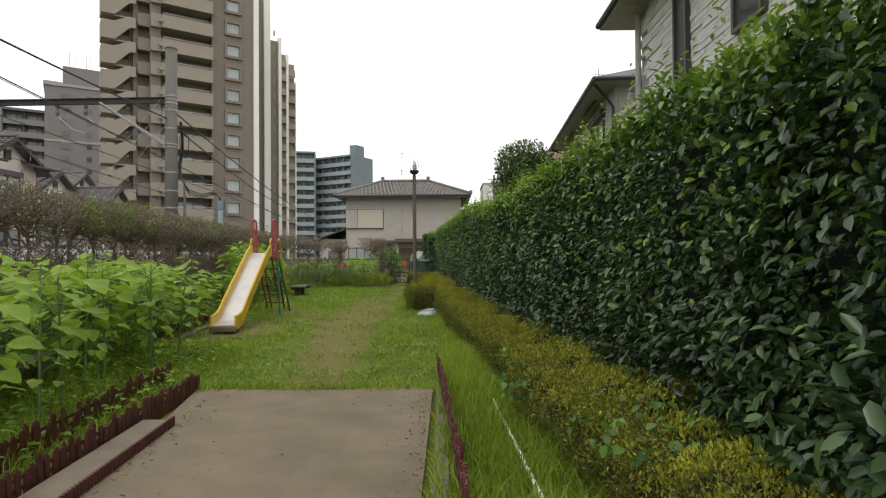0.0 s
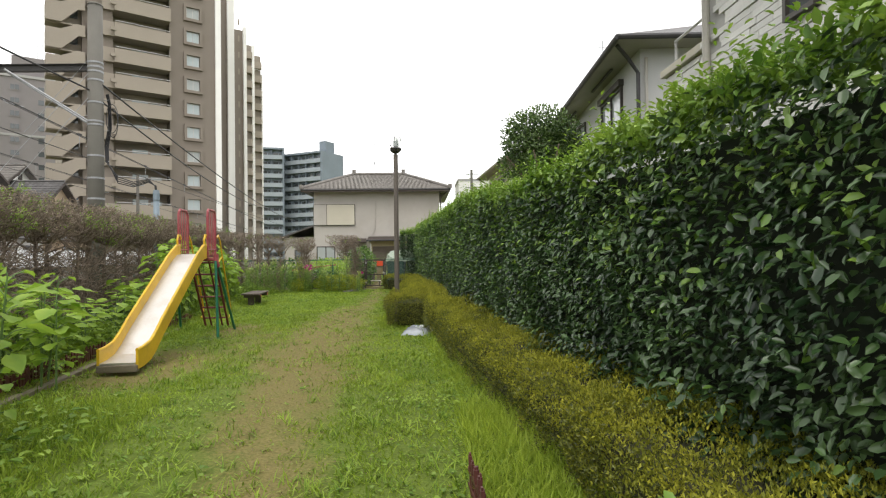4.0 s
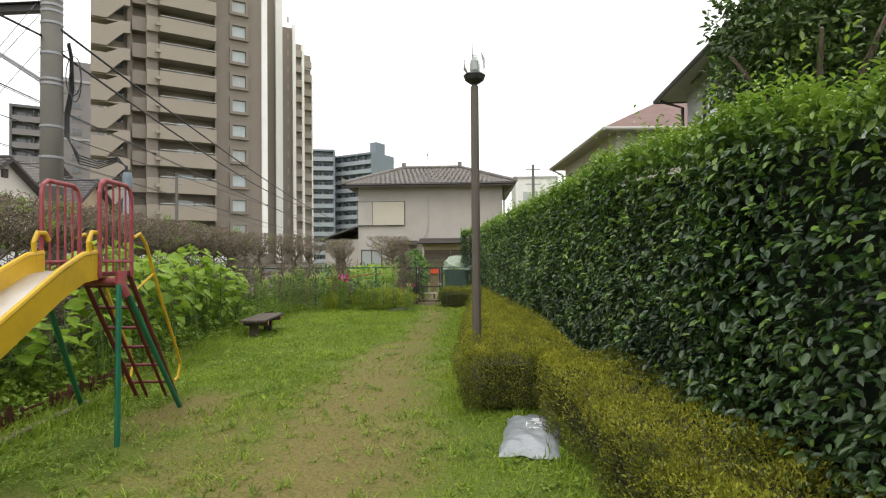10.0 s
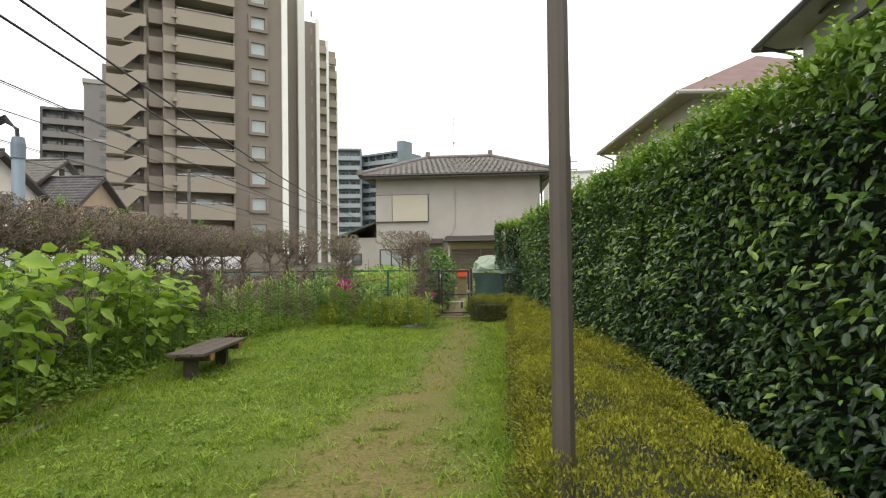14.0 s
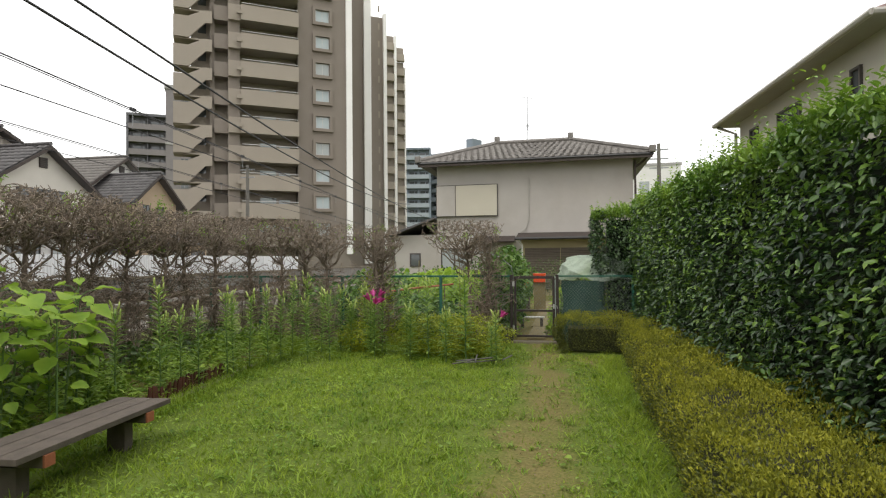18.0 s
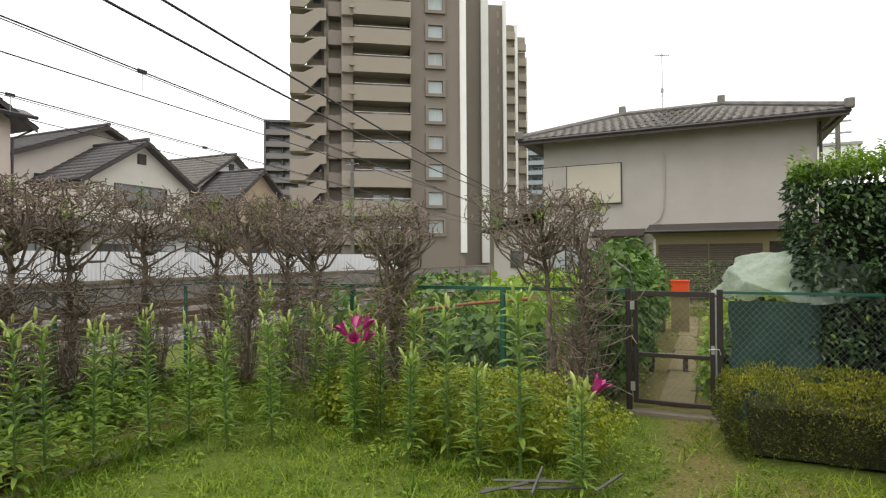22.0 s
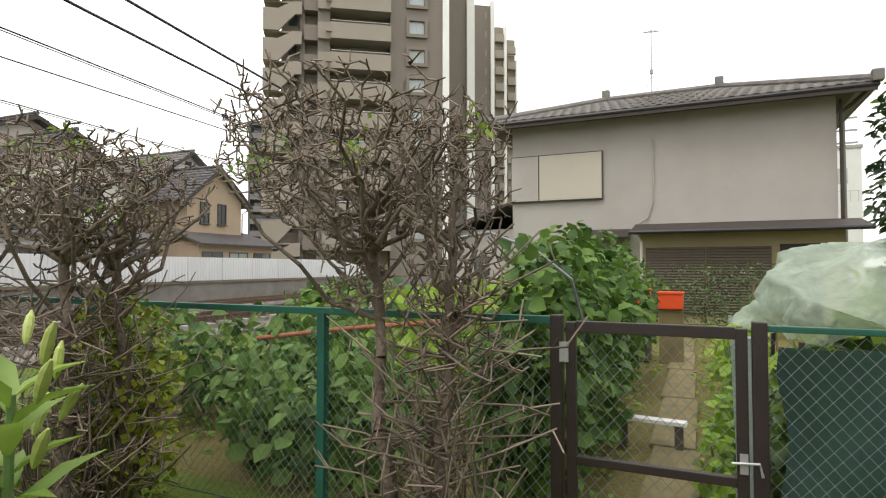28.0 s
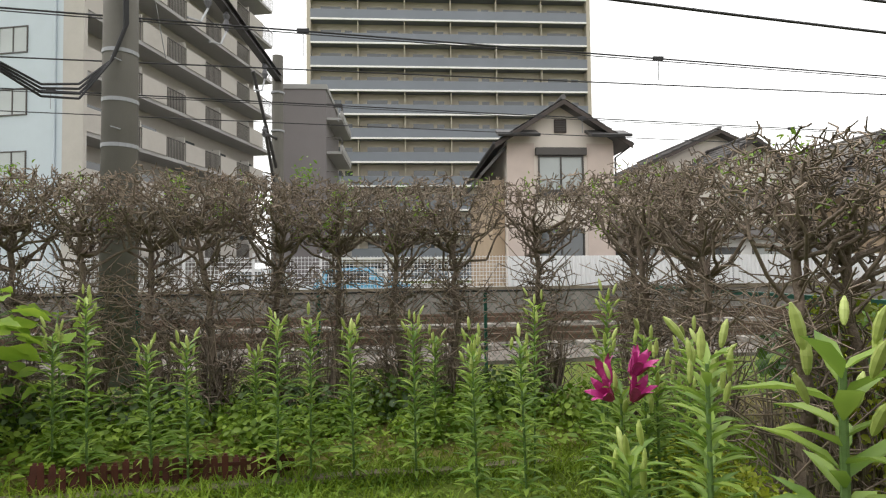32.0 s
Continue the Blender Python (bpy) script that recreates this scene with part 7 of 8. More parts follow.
def make_garden():
    # bean vines on a frame behind the fence
    leaf_heap("bean_vine", -0.86, 26.3, 0, 0.40, 1.35, 0.86, 2600, 0.095, M_VINE, "dense green bean vines climbing a garden frame", "vine", stems=10, seed=1)
    leaf_heap("bean_vine", -1.0, 29.2, 0, 0.5, 1.5, 0.90, 2000, 0.105, M_VINE, "dense green bean vines climbing a garden frame", "vine", stems=10, seed=5)
    leaf_heap("squash_plant", -2.6, 25.8, 0, 0.9, 0.75, 0.36, 640, 0.13, M_VINE, "sprawling squash leaves behind the fence", "vegetable plant", stems=12, seed=2)
    leaf_heap("squash_plant", -2.3, 25.15, 0, 0.75, 0.32, 0.36, 300, 0.12, M_VINE, "squash leaves pressed against the wire fence", "vegetable plant", stems=8, seed=18)
    leaf_heap("squash_plant", -3.6, 26.6, 0, 0.9, 1.1, 0.42, 640, 0.14, M_VINE, "sprawling squash leaves behind the fence", "vegetable plant", stems=12, seed=3)
    leaf_heap("squash_plant", -4.9, 25.9, 0, 0.8, 1.0, 0.52, 520, 0.15, M_VINE, "sprawling squash leaves behind the fence", "vegetable plant", stems=10, seed=4)
    leaf_heap("squash_plant", -2.7, 28.6, 0, 1.0, 1.3, 0.6, 900, 0.15, M_SUNFL, "pale green squash leaves in the garden", "vegetable plant", stems=10, seed=6)
    leaf_heap("squash_plant", -4.6, 29.0, 0, 1.1, 1.6, 0.62, 900, 0.15, M_VINE, "pale green squash leaves in the garden", "vegetable plant", stems=10, seed=7)
    leaf_heap("squash_plant", -3.3, 32.0, 0, 1.6, 1.6, 0.62, 1000, 0.16, M_SUNFL, "pale green squash leaves in the garden", "vegetable plant", stems=10, seed=8)
    leaf_heap("vegetable_plant", 0.42, 26.6, 0, 0.24, 0.8, 0.3, 380, 0.09, M_VINE, "low yellow-flowered vegetable plants beside the board path", "vegetable plant", stems=5, seed=9)
    leaf_heap("vegetable_plant", 0.45, 28.4, 0, 0.28, 0.8, 0.45, 420, 0.1, M_SUNFL, "vegetable plants beside the board path", "vegetable plant", stems=5, seed=10)
    leaf_heap("clipped_shrub", 0.55, 35.2, 0, 1.5, 0.5, 0.78, 2600, 0.05, M_TREE, "dark clipped shrub under the house shutters", "shrub", stems=6, seed=11)
    leaf_heap("vegetable_plant", 1.05, 25.5, 0, 0.55, 0.5, 0.70, 900, 0.11, M_SUNFL, "vegetable leaves under the white net", "vegetable plant", stems=5, seed=12)
    leaf_heap("climbing_shrub", -2.0, 35.2, 0, 1.3, 0.9, 0.85, 1600, 0.10, M_VINE, "broad green shrub by the grey house", "shrub", stems=6, seed=13)
    leaf_heap("climbing_shrub", -4.3, 35.6, 0, 1.3, 0.9, 0.6, 1200, 0.10, M_VINE, "broad green shrub by the grey house", "shrub", stems=6, seed=14)
    leaf_heap("vegetable_plant", 0.75, 25.35, 0, 0.42, 0.4, 0.55, 700, 0.09, M_TREE, "dark vegetable leaves behind the green net", "vegetable plant", stems=5, seed=15)
    leaf_heap("bean_vine", -0.86, 25.2, 0, 0.36, 0.42, 0.62, 700, 0.10, M_VINE, "bean leaves spilling down behind the fence", "vine", stems=6, seed=16)
    leaf_heap("vegetable_plant", 0.22, 25.75, 0, 0.15, 0.45, 0.34, 260, 0.075, M_SUNFL, "leafy vegetable row beside the board path", "vegetable plant", stems=5, seed=17)
    # board path
    th = thing("board_path", -0.12, 25.0, 0, "narrow path of brown wooden boards", "path")
    for i in range(5):
        part("board", boxed(-0.17 - 0.035 * i, i * 1.85, 0.0, 0.17 - 0.035 * i, i * 1.85 + 1.8, 0.035, bevel=0.004), M_BOARD, th)
    th = thing("plank", -0.32, 26.8, 0.22, "short white plank laid across the path", "plank", rz=-4)
    part("board", boxed(-0.25, -0.05, 0, 0.28, 0.05, 0.03, bevel=0.004), M_WHITEP, th)
    for x in (-0.2, 0.22):
        part("prop", boxed(x - 0.03, -0.03, -0.22, x + 0.03, 0.03, 0), M_WOOD, th)
    th = thing("crate", -0.37, 31.2, 0.0, "orange plastic crate standing on a wooden board", "crate")
    part("stand", boxed(-0.17, -0.06, 0, 0.17, 0.06, 0.82, bevel=0.01), M_BOARD, th)
    part("box", boxed(-0.17, -0.12, 0.82, 0.17, 0.12, 1.06, bevel=0.015), M_ORANGE, th)
    part("rim", boxed(-0.185, -0.135, 1.04, 0.185, 0.135, 1.075, bevel=0.01), M_ORANGE, th)
    th = thing("tub", -0.87, 31.3, 0.0, "stacked blue and orange plastic tubs", "tub")
    part("stand", boxed(-0.2, -0.15, 0, 0.2, 0.15, 0.66, bevel=0.01), M_WOOD, th)
    part("tub", tubed([(0.10, 0, 0.66), (0.10, 0, 1.12)], [0.10, 0.12], 14), M_ORANGE, th)
    part("tub", tubed([(-0.12, 0.0, 0.72), (-0.12, 0, 1.1)], [0.09, 0.1], 14), M_BLUE, th)
    th = thing("garden_pole", -3.9, 26.3, 0.75, "orange-brown pole laid across the squash stakes", "pole")
    part("cane", tubed([(0, 0, 0), (1.0, 0.1, 0.13), (1.9, 0.2, 0.22)], 0.022, 8), M_BENCHEND, th)
    for x, z in ((0.15, 0.02), (1.7, 0.2)):
        part("prop", tubed([(x, 0.1 * x, z), (x, 0.1 * x, -0.77)], 0.012, 6), M_BOARD, th)
    # stakes
    for i, (x, y, h) in enumerate(((0.62, 29.6, 1.25), (0.70, 29.7, 1.3), (0.78, 29.5, 1.2), (0.86, 29.8, 1.28), (0.66, 30.0, 1.15), (-3.0, 27.2, 1.5), (-2.1, 27.8, 1.55), (-3.9, 28.0, 1.5))):
        th = thing("garden_stake", x, y, 0, "thin bamboo garden stake", "stake", "garden stakes")
        part("cane", tubed([(0, 0, 0), (0.03 * math.sin(i * 3), 0.02, h)], 0.011, 6), M_BOARD, th)
    # net-covered frame: white fleece above dark green net
    th = thing("netted_frame", 1.0, 25.35, 0, "vegetable frame under white fleece and a dark green net", "garden frame")
    for x, y in ((-0.58, -0.5), (0.75, -0.5), (-0.58, 0.7), (0.75, 0.7)):
        part("pole", tubed([(x, y, 0), (x * 0.9, y * 0.9, 1.12)], 0.012, 6), M_DARK, th)
    nx, nz = 26, 12
    V, F = [], []
    for j in range(nz + 1):
        for i in range(nx + 1):
            f = i / nx * 2.4
            x, y = (-0.62 + f, -0.66) if f < 0.72 else (0.10, -0.66 + (f - 0.72))
            z = j / nz * 1.12
            V.append((x + 0.02 * math.sin(i * 1.9 + j), y + 0.03 * math.sin(i * 1.3) * math.cos(j * 0.8), z))
    F = [(j * (nx + 1) + i, j * (nx + 1) + i + 1, (j + 1) * (nx + 1) + i + 1, (j + 1) * (nx + 1) + i) for j in range(nz) for i in range(nx)]
    part("green_net", tri_mesh("green_net", np.array(V), np.array(F)), M_NETGREEN, th, "dark green shade net", smooth=True)
    V, F = [], []
    na, nb = 84, 26
    for j in range(nb + 1):
        el = j / nb * math.pi / 2
        for i in range(na):
            a = 2 * math.pi * i / na
            c = math.cos(el) ** 0.75
            u = 12 * j / nb
            k = 1 + 0.09 * math.sin(a * 3 + 0.6 * u) + 0.05 * math.sin(a * 7 - u) - 0.05 * abs(math.sin(a * 6 + u * 1.3)) - 0.03 * abs(math.sin(a * 15 - u * 2.1))
            V.append((0.06 + 0.82 * c * k * math.copysign(abs(math.cos(a)) ** 0.8, math.cos(a)), 0.1 + 0.7 * c * k * math.sin(a), 1.14 + 0.44 * math.sin(el) * (1 + 0.06 * math.sin(a * 4 + 2)) + (0.04 * math.sin(a * 9) if j == 0 else 0.03 * math.sin(a * 6 + u * 1.1) - 0.025 * abs(math.sin(a * 11 + u * 1.9)))))
    F = [(j * na + i, j * na + (i + 1) % na, (j + 1) * na + (i + 1) % na, (j + 1) * na + i) for j in range(nb) for i in range(na)]
    part("fleece", tri_mesh("fleece", np.array(V), np.array(F)), M_FLEECE, th, "translucent white fleece cover", smooth=True)
    th = thing("net_post", 0.26, 25.0, 0, "pale grey-green post wrapped in plastic film", "post")
    part("film", tubed([(0, 0, 0), (0.01, 0, 0.5), (-0.005, 0, 1.12)], [0.06, 0.05, 0.055], 10), M_FILM, th)
    # curved hoop
    th = thing("garden_hoop", -0.7, 25.2, 0, "bent grey plastic hoop pipe", "hoop")
    part("pipe", tubed([(-0.75, 0.1, 1.62), (-0.4, 0.05, 1.66), (-0.1, 0, 1.55), (0.1, 0.05, 1.38), (0.14, 0.2, 1.1), (0.0, 0.7, 0.6), (-0.1, 0.8, 0.0)], 0.01, 6), M_GALV, th)
    # plank shed edge and clods at the left of the garden
    for i in range(14):
        x, y = rng.uniform(-4.5, -0.6), rng.uniform(25.0, 26.0)
        th = thing("garden_stone", x, y, 0, "small grey stone on the garden soil", "stone", "garden stones")
        bm = bmesh.new()
        bmesh.ops.create_icosphere(bm, subdivisions=1, radius=0.05)
        for v in bm.verts:
            v.co *= rng.uniform(0.7, 1.25)
            v.co.z *= 0.6
        part("stone", bm, M_CONC, th)


def see_through(m, share):
    n, l = m.node_tree.nodes, m.node_tree.links
    o = n["Material Output"]
    src = o.inputs["Surface"].links[0].from_socket
    tp = n.new("ShaderNodeBsdfTransparent")
    mx = n.new("ShaderNodeMixShader")
    mx.inputs[0].default_value = share
    l.new(src, mx.inputs[1])
    l.new(tp.outputs[0], mx.inputs[2])
    l.new(mx.outputs[0], o.inputs["Surface"])
    return m


M_FLEECE = see_through(mat("white_fleece", (0.72, 0.84, 0.70), 0.3, 0.25, 7, 26, 0.8, trans=0.45), 0.52)
M_FILM = mat("plastic_film", (0.42, 0.50, 0.44), 0.35, 0.2, 9, 60, 0.2, trans=0.3)
make_garden()


# ---- bare pruned hedge shrubs ----
def bare_shrub(seed, height, spread, dense=1.0, low=0.5, crown=0.6, shift=(0.0, 0.0), thick=1.0):
    """A hard-pruned leafless shrub: a knotty trunk, crooked limbs out to the clumps of a flat-topped crown, and stubby twigs."""
    r = np.random.default_rng(seed)
    segs, trunk = [], []
    q = np.array([0.0, 0.0, -0.05])
    n = 12
    for i in range(n):
        q2 = q + np.array([r.normal(0, 0.024), r.normal(0, 0.024), height * 0.86 / n]) + np.array([*shift, 0.0]) * (0.10 if i > n / 2 else 0.0)
        rr = thick * 0.050 * (1 - 0.055 * i) * (1 + 0.10 * math.sin(i * 2.1 + seed))
        segs.append((q, q2, rr, rr * 0.945, 0))
        q = q2
        trunk.append(q)
    trunk = np.array(trunk)
    k = int(17 * dense)
    nodes, rads = list(trunk[5:]), [0.012] * (n - 5)
    for c in range(k):
        a = c * 2.4 + r.normal(0, 0.25)
        f = math.sqrt((c + 0.5) / k)
        e = np.array([shift[0] + spread * 0.9 * f * math.cos(a), shift[1] + spread * 0.9 * f * math.sin(a), height * (crown + (1 - crown) * (0.30 + 0.35 * f + r.uniform(-0.2, 0.25)))])
        b = min(max(e[2] - (0.08 + 0.50 * f) * r.uniform(0.7, 1.2), height * 0.50), height * 0.84)
        p = trunk[int(np.argmin(np.abs(trunk[:, 2] - b)))]
        k0 = p
        for j in range(5):
            g = (j + 1) / 5
            k1 = p + (e - p) * [g ** 0.9, g ** 0.9, g ** 1.15] + r.normal(0, 0.030, 3)
            r0, r1 = thick * (0.0150 - 0.0018 * j), thick * (0.0132 - 0.0018 * j)
            segs.append((k0, k1, r0, r1, 0))
            if j > 1:
                nodes.append(k1)
                rads.append(r1)
            k0 = k1
    m = int(500 * dense)
    a = r.random(m) * 6.28
    z = height * np.where(r.random(m) < 0.90, crown + (1 - crown) * r.random(m) ** 0.75, crown - 0.30 * r.random(m) * min(low, 1.0))
    w = spread * np.clip(0.34 + 5.5 * (z / height - crown), 0.26, 1.0) * (0.86 + 0.14 * np.cos(3 * a + seed))
    rad = w * r.random(m) ** 0.5
    T = np.stack([shift[0] + rad * np.cos(a), shift[1] + rad * np.sin(a), np.minimum(z, height - 0.03 * r.random(m))], 1)
    T = T[np.argsort(np.linalg.norm((T - [*shift, height * crown]) * [1, 1, 0.6], axis=1))]
    for t in T:
        N = np.array(nodes)
        d = N - t
        i = int(np.argmin(np.linalg.norm(d, axis=1) + 0.4 * np.maximum(0, d[:, 2])))
        p2 = N[i]
        r0 = min(max(rads[i] * 0.82, thick * 0.0058), thick * 0.0100)
        L = np.linalg.norm(t - p2)
        if L < 0.03:
            continue
        c2 = p2 + (t - p2) * 0.5 + r.normal(0, 0.14 * L, 3)
        r1 = max(r0 * 0.8, thick * 0.0050)
        segs.append((p2, c2, r0, (r0 + r1) / 2, 5))
        segs.append((c2, t, (r0 + r1) / 2, r1, 5))
        nodes += [c2, t]
        rads += [(r0 + r1) / 2, r1]
        for _ in range(int(r.integers(1, 3))):
            dd = unit(((t - c2) / max(L, 0.01) * 1.2 + r.normal(0, 0.9, 3) + [0, 0, 0.45])[None])[0]
            b = c2 + (t - c2) * r.uniform(0.3, 1.0)
            g = b + dd * r.uniform(0.025, 0.075)
            g[2] = min(g[2], height + 0.05 * r.random())
            segs.append((b, g, thick * 0.0052, thick * 0.0040, 6))
    for _ in range(int(46 * low)):
        a, f = r.random() * 6.28, 0.34 * spread * r.random()
        b = trunk[int(r.integers(0, 8))] + [f * math.cos(a), f * math.sin(a), r.uniform(-0.1, 0.1)]
        a = r.random() * 6.28
        L = r.uniform(0.16, 0.55)
        e = b + [L * math.cos(a) * 0.85, L * math.sin(a) * 0.85, L * r.uniform(-0.2, 0.8)]
        c2 = b + (e - b) * 0.5 + r.normal(0, 0.035, 3)
        segs += [(b, c2, 0.0070, 0.0060, 5), (c2, e, 0.0060, 0.0046, 5)]
        for _ in range(2):
            o = c2 + (e - c2) * r.random()
            segs.append((o, o + unit(r.normal(0, 1, (1, 3)) + [0, 0, 0.5])[0] * r.uniform(0.05, 0.16), 0.0050, 0.0036, 6))
    for _ in range(int(12 * low)):
        a = r.random() * 6.28
        b = np.array([0.06 * math.cos(a), 0.06 * math.sin(a), 0.0])
        c2 = b + [0.10 * math.cos(a), 0.10 * math.sin(a), r.uniform(0.3, 0.6)]
        segs += [(b, c2, 0.007, 0.006, 5), (c2, c2 + [r.normal(0, 0.08), r.normal(0, 0.08), r.uniform(0.2, 0.5)], 0.006, 0.004, 5)]
    return segs


def seg_mesh(name, segs, sides):
    P0, P1 = np.array([s[0] for s in segs]), np.array([s[1] for s in segs])
    R0, R1 = np.array([s[2] for s in segs]), np.array([s[3] for s in segs])
    d = unit(P1 - P0)
    ref = np.where(np.abs(d[:, 2:3]) > 0.9, [[1.0, 0, 0]], [[0, 0, 1.0]])
    a = unit(np.cross(d, ref))
    b = np.cross(d, a)
    ring = [np.cos(2 * np.pi * k / sides) * a + np.sin(2 * np.pi * k / sides) * b for k in range(sides)]
    v = np.stack([P0 + q * R0[:, None] for q in ring] + [P1 + q * R1[:, None] for q in ring], 1).reshape(-1, 3)
    f = np.array([[k, (k + 1) % sides, sides + (k + 1) % sides, sides + k] for k in range(sides)])
    return tri_mesh(name, v, (f[None] + 2 * sides * np.arange(len(segs))[:, None, None]).reshape(-1, 4))


def shrub_thing(x, y, segs, height, label, tuft=0.0, seed=0, group="bare hedge shrubs", spots=5):
    th = thing("bare_shrub", x, y, 0, label, "shrub", group)
    part("trunk", seg_mesh("trunk", [s for s in segs if s[4] <= 1], 7), M_TRUNK, th, smooth=True)
    part("twig_mass", seg_mesh("twig_mass", [s for s in segs if s[4] > 1], 3), M_TWIG, th)["kind"] = "stuff"
    if tuft:
        ends = np.array([s[1] for s in segs if s[4] >= 5])
        ends = ends[ends[:, 2] > height * 0.72]
        r = np.random.default_rng(seed + 50)
        c = ends[r.integers(0, len(ends), spots)]
        n = int(220 * tuft)
        p = c[r.integers(0, len(c), n)] + r.normal(0, 0.05, (n, 3))
        part("leaf_tuft", leaves("leaf_tuft", p, r.normal(0, 1, (n, 3)) + [0, 0, 0.4], r.normal(0, 0.5, (n, 3)) + [0, 0, 1], r.uniform(0.02, 0.05, n), r.uniform(0.01, 0.025, n)), M_SHOOT, th, "few fresh yellow-green leaves")["kind"] = "stuff"
    return th


def make_bare_hedge():
    lab = "hard-pruned leafless hedge shrub with grey-brown twigs"
    protos = []
    spots = []
    y = -3.0
    while y < 20.1:
        spots.append((-3.55 - 0.094 * y + random.uniform(-0.08, 0.08), y))
        y += random.uniform(0.52, 0.66)
    spots += [(-5.5, 20.46), (-5.5, 20.95), (-5.52, 21.62), (-5.5, 22.14), (-5.55, 23.09), (-5.5, 24.03)]
    for i, (x, y) in enumerate(spots):
        h = 2.44 - 0.006 * max(0, y)
        if 6.6 < y < 10.4 or 12.6 < y < 13.6:
            shrub_thing(x, y, bare_shrub(160 + i, h, 0.74, 1.35, 4.0, 0.72), h, "hard-pruned hedge shrub with yellow-green leaves on top", 4.0, 160 + i, spots=26)
        elif i < 7:
            protos.append(shrub_thing(x, y, bare_shrub(100 + i, 2.28, 0.74, 1.35, 4.0, 0.72), 2.28, lab, tuft=(1.5 if i % 3 == 0 else 0.5), seed=100 + i))
        else:
            copy_thing(protos[i % 7], pose(x, y, 0, 0, 0, random.choice((0, 90, 180, 270)) + random.uniform(-25, 25)) @ Matrix.Diagonal((1, 1, h / 2.28 * random.uniform(0.985, 1.015), 1)))
    for x, y, h, sp, s in ((-4.75, 23.72, 2.32, 0.44, 31), (-4.35, 23.95, 2.25, 0.40, 35), (-3.80, 23.80, 2.18, 0.46, 32), (-2.86, 23.80, 2.12, 0.40, 33), (-2.90, 24.12, 2.06, 0.38, 34)):
        shrub_thing(x, y, bare_shrub(s, h, sp * 1.4, 1.0, 2.4, 0.72, thick=0.95), h, "hard-pruned leafless shrub beside the fence", 0.4, s)
    # two stems side by side: a wide clipped crown, and a narrow bushy column
    wide = bare_shrub(41, 2.20, 0.76, 2.0, 0.5, 0.72, (-0.22, 0.0), 0.82)
    slim = [(p + [0.22, 0.06, 0], q + [0.22, 0.06, 0], a, b, k) for p, q, a, b, k in bare_shrub(42, 2.14, 0.30, 1.1, 2.8, 0.55, thick=0.72)]
    shrub_thing(-1.12, 24.15, wide + slim, 2.2, "twin-stemmed leafless shrub before the fence with few green leaves", 0.7, 41)


make_bare_hedge()


# ---- sunflowers, lilies, bushes, tree ----
def broad_leaf_mesh(name, L, W, seed):
    """One heart-shaped garden leaf, cupped and drooping, foot at the origin, along +x."""
    r = np.random.default_rng(seed)
    us = np.linspace(0, 1, 7)
    half = np.array([0.10, 0.42, 0.52, 0.46, 0.34, 0.18, 0.0]) * W
    V, F = [], []
    for k, u in enumerate(us):
        droop = -0.30 * L * u ** 2
        for s in (-1, -0.5, 0, 0.5, 1):
            V.append((u * L - (0.08 * L * abs(s) if k == 0 else 0), s * half[k], droop + 0.10 * W * abs(s) - 0.05 * W * abs(s) ** 2 * (k % 2) + r.normal(0, 0.006)))
    for k in range(6):
        for j in range(4):
            a = k * 5 + j
            F.append((a, a + 1, a + 6, a + 5))
    me = tri_mesh(name, np.array(V), np.array(F))
    me.materials.append(M_SUNFL)
    me.polygons.foreach_set("use_smooth", [True] * len(me.polygons))
    return me


LEAF_MESHES = [broad_leaf_mesh("leaf", L, L * w, 60 + i) for i, (L, w) in enumerate(((0.27, 0.82), (0.23, 0.9), (0.17, 0.8), (0.13, 0.8)))]


def sunflower(x, y, h, seed, label="tall young sunflower plant with broad green leaves", n=18):
    r = np.random.default_rng(seed)
    th = thing("sunflower_plant", x, y, 0, label, "plant", "broad-leaved plants in the bed")
    lean = r.normal(0, 0.05, 2)
    pts = [(lean[0] * h * f, lean[1] * h * f, h * f) for f in (0, 0.3, 0.6, 0.85, 1.0)]
    part("stem", tubed([(0, 0, -0.04)] + pts[1:], [0.011, 0.010, 0.009, 0.007, 0.005], 7), M_STEM, th)
    stalks = bmesh.new()
    for i in range(n):
        f = 0.16 + 0.84 * (i / (n - 1)) ** 0.78
        a = i * 2.4 + r.normal(0, 0.3)
        z = h * f
        c = Vector((lean[0] * z, lean[1] * z, z))
        k = 0.07 + 0.10 * (1 - abs(f - 0.75))
        if f > 0.97:
            k = 0.035
        e = c + Vector((math.cos(a) * k, math.sin(a) * k, 0.07))
        tube(stalks, [c, c.lerp(e, 0.5) + Vector((0, 0, 0.02)), e], 0.004, 5, caps=False)
        m = LEAF_MESHES[int(r.integers(0, 2)) if f < 0.93 else int(r.integers(2, 4))]
        ob = again("leaf", m, th, Matrix.Translation(e) @ Matrix.Rotation(a, 4, "Z") @ Matrix.Rotation(radians(r.uniform(-18, 14) + 26 * (1 - f)), 4, "Y") @ Matrix.Rotation(radians(r.normal(0, 14)), 4, "X") @ Matrix.Scale(r.uniform(0.75, 1.05) * (0.42 + 0.66 * f), 4))
    part("leaf_stalk", stalks, M_STEM, th)
    return th


